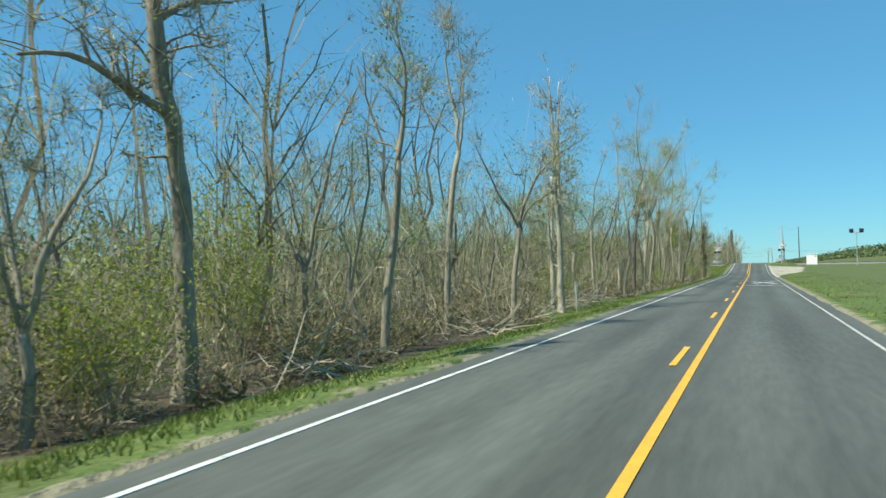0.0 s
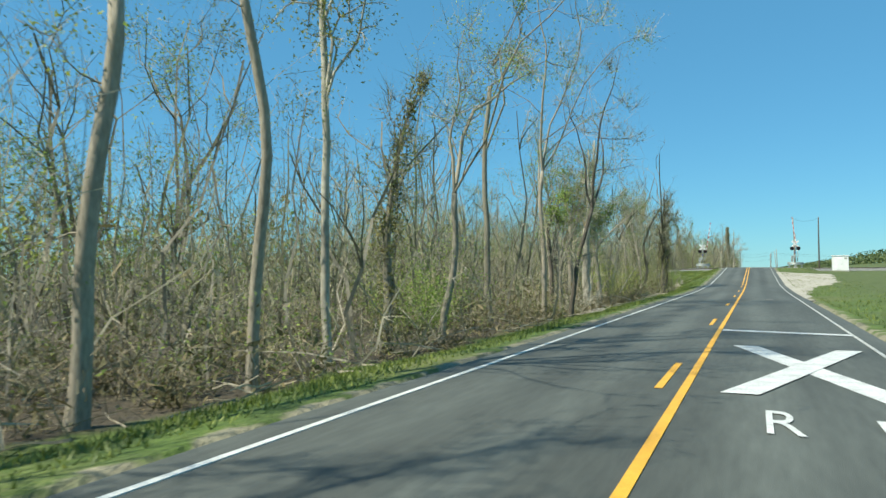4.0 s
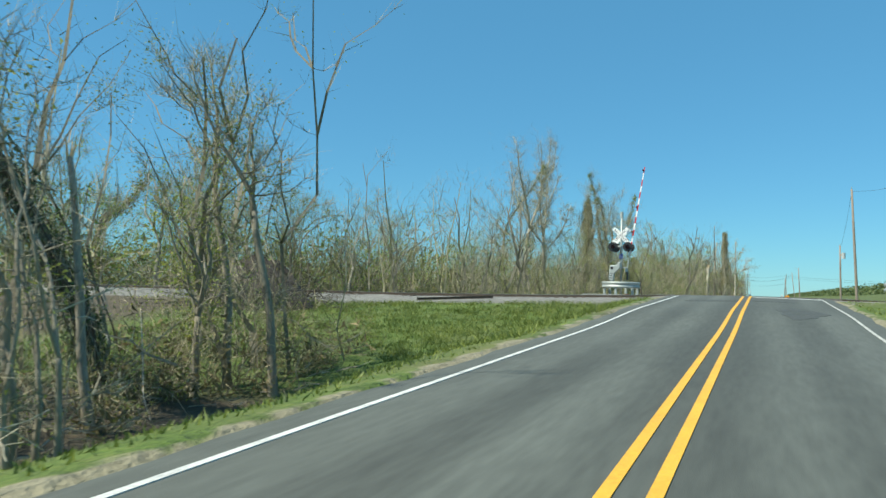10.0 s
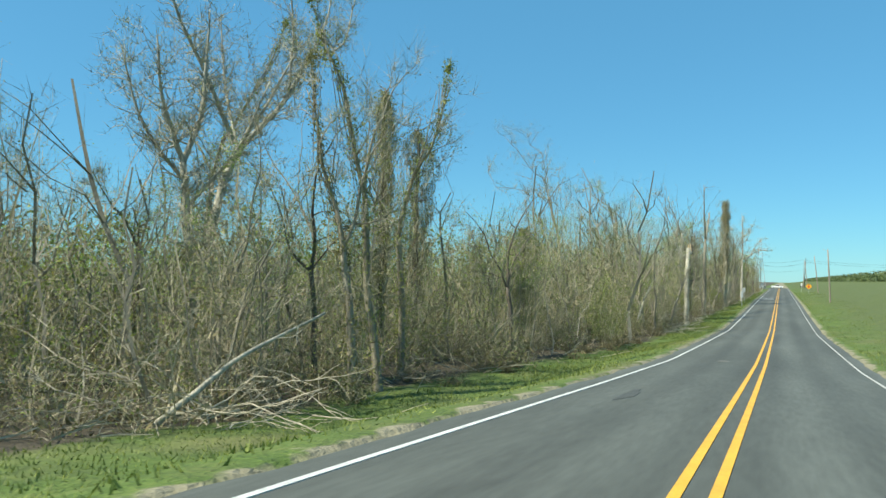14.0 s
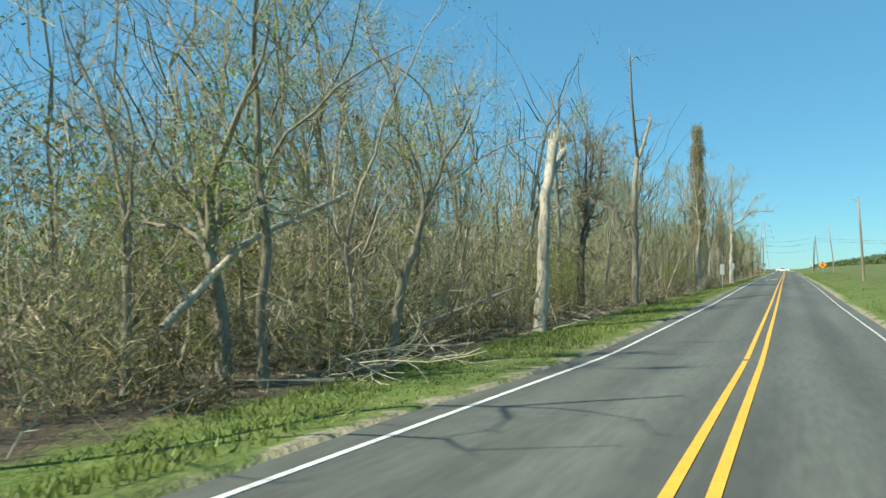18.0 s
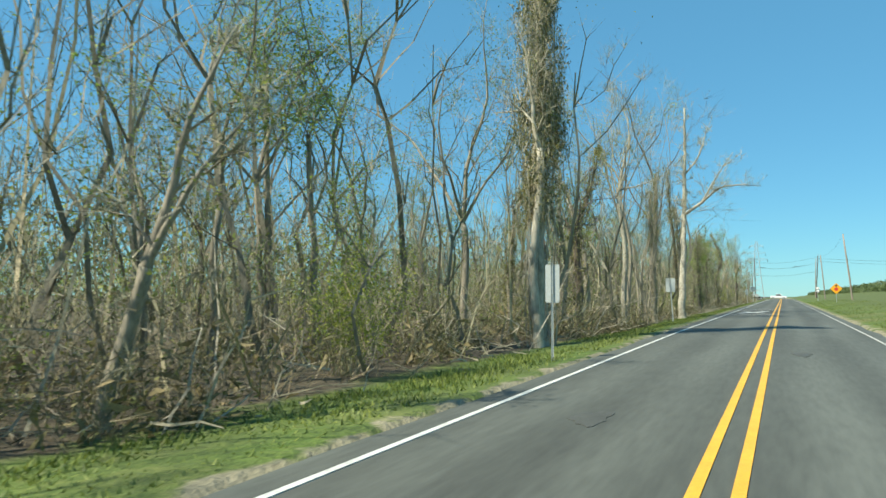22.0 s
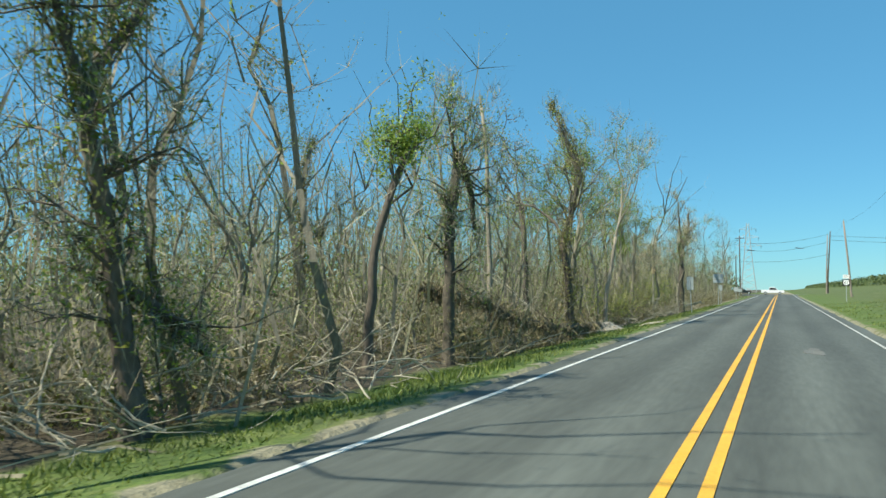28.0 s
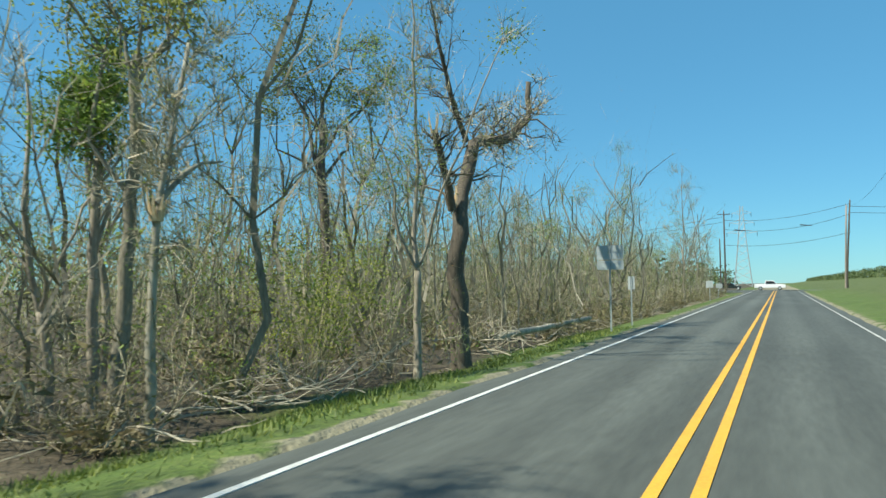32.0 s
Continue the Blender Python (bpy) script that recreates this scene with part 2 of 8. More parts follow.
def ground_material():
    m = bpy.data.materials.new("ground")
    m.use_nodes = True
    n, l = m.node_tree.nodes, m.node_tree.links
    b = n["Principled BSDF"]
    b.inputs["Roughness"].default_value = 0.95
    tc = n.new("ShaderNodeTexCoord")
    sep = n.new("ShaderNodeSeparateXYZ")
    l.new(tc.outputs["Object"], sep.inputs[0])

    def noise_tex(scale, detail=4):
        t = n.new("ShaderNodeTexNoise")
        t.inputs["Scale"].default_value, t.inputs["Detail"].default_value = scale, detail
        l.new(tc.outputs["Object"], t.inputs["Vector"])
        return t.outputs["Fac"]

    def math_node(op, a, c):
        t = n.new("ShaderNodeMath")
        t.operation = op
        for k, v in ((0, a), (1, c)):
            if isinstance(v, (int, float)):
                t.inputs[k].default_value = v
            else:
                l.new(v, t.inputs[k])
        return t.outputs[0]

    def ramp(fac, *stops):
        t = n.new("ShaderNodeValToRGB")
        while len(t.color_ramp.elements) < len(stops):
            t.color_ramp.elements.new(0.5)
        for e, (p, c) in zip(t.color_ramp.elements, stops):
            e.position, e.color = p, (*c, 1)
        l.new(fac, t.inputs[0])
        return t.outputs[0]

    def mix(fac, a, c):
        t = n.new("ShaderNodeMix")
        t.data_type = "RGBA"
        l.new(fac, t.inputs[0]), l.new(a, t.inputs[6]), l.new(c, t.inputs[7])
        return t.outputs[2]

    big, mid, fine = noise_tex(0.12), noise_tex(1.1), noise_tex(9, 6)
    blend = math_node("ADD", math_node("MULTIPLY", mid, 0.5), math_node("MULTIPLY", fine, 0.5))
    grass = ramp(blend, (0.32, (0.045, 0.082, 0.012)), (0.5, (0.085, 0.138, 0.021)), (0.72, (0.15, 0.175, 0.045)))
    straw = ramp(blend, (0.3, (0.13, 0.125, 0.045)), (0.7, (0.23, 0.2, 0.09)))
    litter = ramp(blend, (0.3, (0.04, 0.032, 0.02)), (0.55, (0.085, 0.068, 0.042)), (0.75, (0.19, 0.155, 0.105)))
    dirt = ramp(blend, (0.3, (0.17, 0.145, 0.1)), (0.7, (0.33, 0.29, 0.21)))
    field = mix(ramp(big, (0.54, (0, 0, 0)), (0.72, (0.7, 0.7, 0.7))), grass, straw)
    worn = ramp(noise_tex(0.45, 6), (0.4, (0, 0, 0)), (0.66, (0.5, 0.5, 0.5)))
    field = mix(worn, field, ramp(blend, (0.3, (0.035, 0.05, 0.012)), (0.7, (0.11, 0.12, 0.04))))
    pasture = ramp(blend, (0.3, (0.05, 0.07, 0.018)), (0.52, (0.085, 0.11, 0.03)), (0.72, (0.15, 0.145, 0.06)))
    field = mix(ramp(math_node("DIVIDE", math_node("ADD", sep.outputs[0], math_node("MULTIPLY", big, 4.0)), 20.0), (0.4, (0, 0, 0)), (0.62, (0.85, 0.85, 0.85))), field, pasture)
    wobble = math_node("ADD", math_node("MULTIPLY", big, 3.0), math_node("MULTIPLY", mid, 2.4))
    inset = ramp(math_node("DIVIDE", sep.outputs[1], 600.0), (0.055, (0, 0, 0)), (0.07, (0.55, 0.55, 0.55)), (0.09, (0.5, 0.5, 0.5)), (0.12, (0.05, 0.05, 0.05)), (0.36, (0.1, 0.1, 0.1)), (0.38, (1, 1, 1)), (0.405, (0.85, 0.85, 0.85)), (0.45, (0.05, 0.05, 0.05)))
    woods = math_node("ADD", math_node("ADD", sep.outputs[0], wobble), math_node("MULTIPLY", inset, 7.0))
    in_woods = ramp(math_node("MULTIPLY", math_node("ADD", woods, 4.9), -1.0), (0.0, (0, 0, 0)), (0.9, (1, 1, 1)))
    col = mix(in_woods, field, litter)
    ax = math_node("ABSOLUTE", sep.outputs[0], 0)
    s_rail = math_node("SUBTRACT", math_node("SUBTRACT", sep.outputs[1], math_node("MULTIPLY", sep.outputs[0], 0.25)), 208.3)
    meadow = ramp(math_node("DIVIDE", math_node("ADD", s_rail, math_node("ADD", wobble, 26.0)), 40.0), (0.0, (0, 0, 0)), (0.06, (1, 1, 1)), (0.72, (1, 1, 1)), (0.78, (0, 0, 0)))
    near_road = ramp(math_node("DIVIDE", math_node("ADD", math_node("ADD", sep.outputs[0], wobble), 27.0), 10.0), (0.0, (0, 0, 0)), (0.3, (1, 1, 1)))
    col = mix(math_node("MULTIPLY", meadow, near_road), col, field)
    stones = ramp(blend, (0.3, (0.1, 0.098, 0.085)), (0.7, (0.27, 0.26, 0.225)))
    by_rail = ramp(math_node("DIVIDE", math_node("ADD", math_node("ABSOLUTE", s_rail, 0), mid), 10.0), (0.58, (1, 1, 1)), (0.68, (0, 0, 0)))
    col = mix(by_rail, col, stones)
    shoulder = ramp(math_node("SUBTRACT", math_node("ADD", ax, math_node("MULTIPLY", mid, -1.5)), 3.6), (0.05, (0.8, 0.8, 0.8)), (0.22, (0, 0, 0)))
    col = mix(shoulder, col, dirt)
    l.new(col, b.inputs["Base Color"])
    bp = n.new("ShaderNodeBump")
    bp.inputs["Strength"].default_value, bp.inputs["Distance"].default_value = 1.0, 0.12
    l.new(math_node("ADD", math_node("MULTIPLY", fine, 0.6), noise_tex(3, 6)), bp.inputs["Height"])
    l.new(bp.outputs[0], b.inputs["Normal"])
    return m


GROUND = ground_material()


def grid_faces(nx, ny):
    i = np.arange((nx - 1) * (ny - 1))
    a = (i // (nx - 1)) * nx + i % (nx - 1)
    return np.stack([a, a + 1, a + 1 + nx, a + nx], 1)


def make_ground():
    xs = np.concatenate([[-2500, -900, -300, -120, -80, -60, -50, -40], np.arange(-34, -13, 2.0), np.arange(-13, -4.6, 0.6), [-4.4, -4.0, -2, 0, 2, 4.0, 4.4],
                         np.arange(5, 13, 0.8), np.arange(13, 40, 3.0), [45, 55, 66, 80, 120, 300, 900, 2500]])
    ys = np.concatenate([[-2500, -900, -300, -120, -60], np.arange(-40, 150, 3.0), np.arange(150, 262, 1.2), np.arange(262, 640, 3.0), [660, 700, 780, 900, 1300, 2600]])
    X, Y = np.meshgrid(xs, ys)
    Z = land_z(X, Y)
    inside = np.abs(X) < EDGE - 0.1
    Z = np.where(inside, road_z(Y) - 0.35, Z)
    ob = part("ground", np.stack([X.ravel(), Y.ravel(), Z.ravel()], 1), grid_faces(len(xs), len(ys)), GROUND, smooth=True)
    tagged(ob, "green grass verge running into brown leaf-littered woodland floor", "ground", kind="structure")


make_ground()

ASPHALT = material("asphalt", (0.08, 0.088, 0.076), 0.85, vary=0.22, scale=0.35, fine=6, bump=0.35, bump_scale=90, stretch=(1.6, 0.22, 1), dist=0.01)


def wear_tracks(m):
    """Paler polished wheel tracks and a darker oily strip along each lane, broken up by patchy wear."""
    n, l = m.node_tree.nodes, m.node_tree.links
    b = n["Principled BSDF"]
    old = b.inputs["Base Color"].links[0].from_socket
    tc, sep = n.new("ShaderNodeTexCoord"), n.new("ShaderNodeSeparateXYZ")
    l.new(tc.outputs["Object"], sep.inputs[0])
    mag = n.new("ShaderNodeMath")
    mag.operation = "ABSOLUTE"
    l.new(sep.outputs[0], mag.inputs[0])
    part_ = n.new("ShaderNodeMath")
    part_.operation = "DIVIDE"
    part_.inputs[1].default_value = 4.2
    l.new(mag.outputs[0], part_.inputs[0])
    band = n.new("ShaderNodeValToRGB")
    stops = ((0.0, 0.92), (0.12, 0.85), (0.26, 1.12), (0.34, 1.1), (0.44, 0.84), (0.54, 0.88), (0.63, 1.1), (0.7, 1.06), (0.84, 0.9), (1.0, 1.1))
    while len(band.color_ramp.elements) < len(stops):
        band.color_ramp.elements.new(0.5)
    for e, (p, v) in zip(band.color_ramp.elements, stops):
        e.position, e.color = p, (v * 0.5, v * 0.5, v * 0.5, 1)
    l.new(part_.outputs[0], band.inputs[0])
    mp, blot = n.new("ShaderNodeMapping"), n.new("ShaderNodeTexNoise")
    mp.inputs["Scale"].default_value = (0.5, 0.06, 1)
    blot.inputs["Scale"].default_value, blot.inputs["Detail"].default_value = 1.0, 6
    l.new(tc.outputs["Object"], mp.inputs[0]), l.new(mp.outputs[0], blot.inputs["Vector"])
    spread = n.new("ShaderNodeMapRange")
    spread.inputs[1].default_value, spread.inputs[2].default_value, spread.inputs[3].default_value, spread.inputs[4].default_value = 0.3, 0.7, 0.82, 1.18
    l.new(blot.outputs["Fac"], spread.inputs[0])
    both = n.new("ShaderNodeMath")
    both.operation = "MULTIPLY"
    l.new(band.outputs[0], both.inputs[0]), l.new(spread.outputs[0], both.inputs[1])
    twice = n.new("ShaderNodeMath")
    twice.operation = "MULTIPLY"
    twice.inputs[1].default_value = 2.0
    l.new(both.outputs[0], twice.inputs[0])
    out = n.new("ShaderNodeVectorMath")
    out.operation = "SCALE"
    l.new(old, out.inputs[0]), l.new(twice.outputs[0], out.inputs["Scale"])
    l.new(out.outputs[0], b.inputs["Base Color"])


wear_tracks(ASPHALT)
ASPHALT_NEW = material("crossing_asphalt", (0.15, 0.14, 0.125), 0.9, vary=0.22, scale=1.2, fine=18, bump=0.4, bump_scale=70)
PAINT_WHITE = material("white_road_paint", (0.58, 0.58, 0.54), 0.6, vary=0.3, scale=3, fine=25, bump=0.2, bump_scale=80)
PAINT_WORN = material("worn_white_road_paint", (0.42, 0.42, 0.38), 0.7, vary=0.4, scale=2, fine=20, bump=0.2, bump_scale=80)
PAINT_YELLOW = material("yellow_road_paint", (0.72, 0.37, 0.035), 0.6, vary=0.16, scale=2, fine=25, bump=0.2, bump_scale=80)


def make_road():
    ys = np.concatenate([np.arange(-60, 150, 4.0), np.arange(150, 262, 1.0), np.arange(262, 604, 4.0), [604]])
    z = road_z(ys)
    wob = 0.05 * np.sin(ys * 0.9) + 0.04 * np.sin(ys * 2.3 + 1)
    flare = np.where(ys > 575, (np.maximum(ys - 575, 0) / 12) ** 2, 0)
    cols = ((-EDGE - 0.05, -0.3), (-EDGE, -0.045), (-LANE, -0.03), (0, 0.03), (LANE, -0.03), (EDGE, -0.045), (EDGE + 0.05, -0.3))
    V = []
    for x, dz in cols:
        side = np.sign(x) * (wob + flare) * (abs(x) > 4)
        V.append(np.stack([x + side, ys, z + dz], 1))
    V = np.stack(V, 1).reshape(-1, 3)
    ob = part("road", V, grid_faces(len(cols), len(ys)), ASPHALT, smooth=False)
    tagged(ob, "worn grey asphalt two-lane country road", "road", kind="structure")


def strip(name, x0, x1, y0, y1, mat, label, lift=0.012, step=2.0):
    """Paint laid on the road between two lines along it."""
    ys = np.linspace(y0, y1, max(2, int((y1 - y0) / step) + 1))
    crown = lambda x: 0.03 - 0.06 * min(abs(x) / LANE, 1.1)
    z = road_z(ys)
    V = np.stack([np.stack([np.full_like(ys, x), ys, z + crown(x) + h], 1) for x, h in ((x0, 0), (x0, lift), (x1, lift), (x1, 0))], 1).reshape(-1, 3)
    ob = part(name, V, grid_faces(4, len(ys)), mat)
    return tagged(ob, label, "road marking", kind="structure")


make_road()
strip("edge_line", -LANE - 0.05, -LANE + 0.05, -60, 203.4, PAINT_WHITE, "white painted edge line on the asphalt")
strip("edge_line", -LANE - 0.05, -LANE + 0.05, 210.8, 590, PAINT_WHITE, "white painted edge line on the asphalt")
strip("edge_line", LANE - 0.04, LANE + 0.04, -60, 205.5, PAINT_WORN, "worn white painted edge line on the asphalt")
strip("edge_line", LANE - 0.04, LANE + 0.04, 213, 590, PAINT_WORN, "worn white painted edge line on the asphalt")
strip("centre_line", 0.12, 0.24, -60, 204, PAINT_YELLOW, "solid yellow painted centre line")
strip("centre_line", -0.24, -0.12, 147.5, 203.5, PAINT_YELLOW, "solid yellow painted centre line")
strip("centre_line", 0.12, 0.24, 212.5, 596, PAINT_YELLOW, "solid yellow painted centre line")
strip("centre_line", -0.24, -0.12, 212, 596, PAINT_YELLOW, "solid yellow painted centre line")
for y in [12.85 + 12.19 * k for k in range(-5, 5)] + [74.9, 88.2, 101.7, 115.2, 127.9, 140.3]:
    tagged(strip("centre_dash", -0.24, -0.12, y, y + 3.1, PAINT_YELLOW, "broken yellow centre line dash"), group="yellow centre dashes")
strip("stop_line", 0.35, LANE - 0.1, 202.2, 202.75, PAINT_WHITE, "white painted stop line before the railway", step=0.3)
strip("stop_line", -LANE + 0.05, -0.35, 213.6, 214.2, PAINT_WHITE, "white painted stop line before the railway", step=0.3)


TAR = material("tar_patch", (0.064, 0.068, 0.06), 0.75, vary=0.25, scale=2, fine=20, bump=0.3, bump_scale=70)
TAR_PALE = material("pale_asphalt_patch", (0.13, 0.13, 0.115), 0.85, vary=0.25, scale=2, fine=20, bump=0.3, bump_scale=70)


def road_patch(x, y, wide, long, mat, label, seed):
    """A thin ragged patch of newer asphalt on the road."""
    r = np.random.default_rng(seed)
    n, V = 26, []
    for lift in (0.0, 0.008):
        for k in range(n):
            a = k / n * 2 * math.pi
            q = 1 + 0.18 * math.sin(3 * a + seed) + 0.12 * math.sin(7 * a + 2 * seed)
            px = min(max(x + math.cos(a) * wide * 0.5 * q, -3.4), 3.4)
            py = y + math.sin(a) * long * 0.5 * q
            V.append((px, py, float(road_z(py)) + 0.03 - 0.06 * abs(px) / LANE + lift))
    F = [tuple(range(n, 2 * n))] + [(k, (k + 1) % n, n + (k + 1) % n, n + k) for k in range(n)]
    tagged(part("road_patch", V, F, mat), label, "road patch", "patches in the road", "structure")


for k, (x, y, wide, long, mat) in enumerate(((2.1, 189.5, 1.5, 5.0, TAR), (-1.6, 197.6, 2.2, 1.6, TAR), (1.3, 198.4, 1.8, 1.2, TAR), (-1.2, 64.0, 0.35, 0.8, TAR), (1.9, 112.0, 0.5, 1.4, TAR_PALE), (-2.0, 133.0, 0.5, 1.0, TAR_PALE), (2.2, 160.0, 0.4, 1.6, TAR),
                                                (-2.4, 230.5, 0.3, 2.6, TAR), (-1.5, 247.0, 0.5, 0.7, TAR_PALE), (1.6, 428.0, 0.5, 2.2, TAR_PALE), (-1.9, 333.0, 0.5, 1.2, TAR), (1.0, 345.0, 0.5, 1.5, TAR))):
    road_patch(x, y, wide, long, mat, "dark ragged tar patch in the asphalt" if mat is TAR else "pale worn patch in the asphalt", k + 1)


def crossing_mark(x, y, flip):
    """A railway warning X between two bars, with a small R at each side."""
    for d in (-11.4, 7.9):
        tagged(strip("marking_bar", x - 1.72, x + 1.62, y + d * flip - 0.25, y + d * flip + 0.25, PAINT_WHITE, "white painted bar across the lane"), group="railway warning marking")
    for s in (-1, 1):
        n = 12
        V, F = [], []
        for k in range(n + 1):
            u = k / n * 2 - 1
            yy, xx = y + u * 3.5, x + s * u * 1.05
            for o in (-0.26, 0.26):
                V.append((xx + o, yy, float(road_z(yy)) + 0.03 - 0.06 * abs(xx) / LANE + 0.014 + 0.002 * s))
        for k in range(n):
            F.append((2 * k, 2 * k + 1, 2 * k + 3, 2 * k + 2))
        tagged(part("marking_cross", V, F, PAINT_WHITE), "white painted diagonal of a railway X", "road marking", "railway warning marking", "structure")


def marking_letter(x, y):
    """The letter R painted on the lane, drawn out along the road."""
    cu = bpy.data.curves.new("marking_letter", "FONT")
    cu.body, cu.size, cu.align_x, cu.align_y = "R", 1.0, "CENTER", "CENTER"
    tmp = bpy.data.objects.new("marking_letter", cu)
    me = bpy.data.meshes.new_from_object(tmp)
    bpy.data.objects.remove(tmp)
    me.materials.clear()
    me.materials.append(PAINT_WHITE)
    for v in me.vertices:
        px, py = x + v.co.x * 0.75, y + v.co.y * 2.0
        v.co = (px, py, float(road_z(py)) + 0.045 - 0.06 * abs(px) / LANE)
    tagged(new("marking_letter", me), "white painted letter R beside the railway X", "road marking", "railway warning marking", "structure")


crossing_mark(1.98, 78.4, 1)
crossing_mark(-1.85, 391.8, -1)
for x, y in ((1.42, 73.0), (2.6, 72.9), (-2.4, 397.3), (-1.25, 397.4)):
    marking_letter(x, y)

# ---- trees ----
rng = np.random.default_rng(7)


def tube(path, radii, sides, V, F):
    """Appends a tapered tube along a path to the lists V and F."""
    path, n0 = np.asarray(path, float), len(V)
    n = len(path)
    d = np.gradient(path, axis=0)
    d /= np.linalg.norm(d, axis=1)[:, None] + 1e-9
    ref = np.array([0.3, 0.9, 0.2]) if abs(d[0, 2]) > 0.7 else np.array([0, 0, 1.0])
    u = np.cross(d, ref)
    u /= np.linalg.norm(u, axis=1)[:, None] + 1e-9
    w = np.cross(d, u)
    a = np.arange(sides) / sides * 2 * math.pi
    ring = path[:, None] + np.asarray(radii)[:, None, None] * (np.cos(a)[None, :, None] * u[:, None] + np.sin(a)[None, :, None] * w[:, None])
    V.extend(ring.reshape(-1, 3).tolist())
    for k in range(n - 1):
        for s in range(sides):
            t = (s + 1) % sides
            F.append((n0 + k * sides + s, n0 + k * sides + t, n0 + (k + 1) * sides + t, n0 + (k + 1) * sides + s))
    F.append(tuple(n0 + (n - 1) * sides + s for s in range(sides)))


def leaf_mesh(points, size, r, long=1.4):
    """Small pointed leaves at the points, each turned its own way."""
    p = np.asarray(points, float).reshape(-1, 3)
    n = len(p)
    a = r.normal(size=(n, 3))
    a /= np.linalg.norm(a, axis=1)[:, None]
    b = np.cross(a, r.normal(size=(n, 3)))
    b /= np.linalg.norm(b, axis=1)[:, None] + 1e-9
    s = size * r.uniform(0.6, 1.4, (n, 1))
    a, b = a * s * long, b * s
    V = np.stack([p - a, p + b * 0.8 + a * 0.1, p + a * 0.9 - b * 0.45], 1).reshape(-1, 3)
    return V, np.arange(3 * n).reshape(n, 3)


def twig_mesh(points, ways, width, r):
    """Fine pointed twigs: each starts at its point and runs along its way."""
    p, d = np.asarray(points, float), np.asarray(ways, float)
    n = len(p)
    u = np.cross(d, r.normal(size=(n, 3)))
    u /= np.linalg.norm(u, axis=1)[:, None] + 1e-9
    u *= np.asarray(width).reshape(-1, 1) * r.uniform(0.6, 1.4, (n, 1)) * 0.5
    V = np.stack([p - u, p + u, p + d], 1).reshape(-1, 3)
    return V, np.arange(3 * n).reshape(n, 3)


def fine_twigs(pts, n, ln, r, width=0.016):
    """Twigs springing from places in a crown, up and outwards."""
    q = pts[r.integers(0, len(pts), n)]
    mid = pts.mean(0) * (1, 1, 0.9)
    out = q - mid
    out /= np.linalg.norm(out, axis=1)[:, None] + 1e-6
    d = out * 0.5 + r.normal(0, 0.6, (n, 3)) + (0, 0, 0.45)
    d /= np.linalg.norm(d, axis=1)[:, None]
    return twig_mesh(q, d * (ln * r.uniform(0.4, 1.5, n))[:, None], np.full(n, width), r)


def curve_path(start, direction, length, n, r, wander=0.15, lift=0.0):
    pts, d = [np.array(start, float)], np.array(direction, float)
    d /= np.linalg.norm(d)
    for _ in range(n):
        d = d + r.normal(size=3) * wander + np.array([0, 0, lift])
        d /= np.linalg.norm(d)
        pts.append(pts[-1] + d * length / n)
    return np.array(pts)


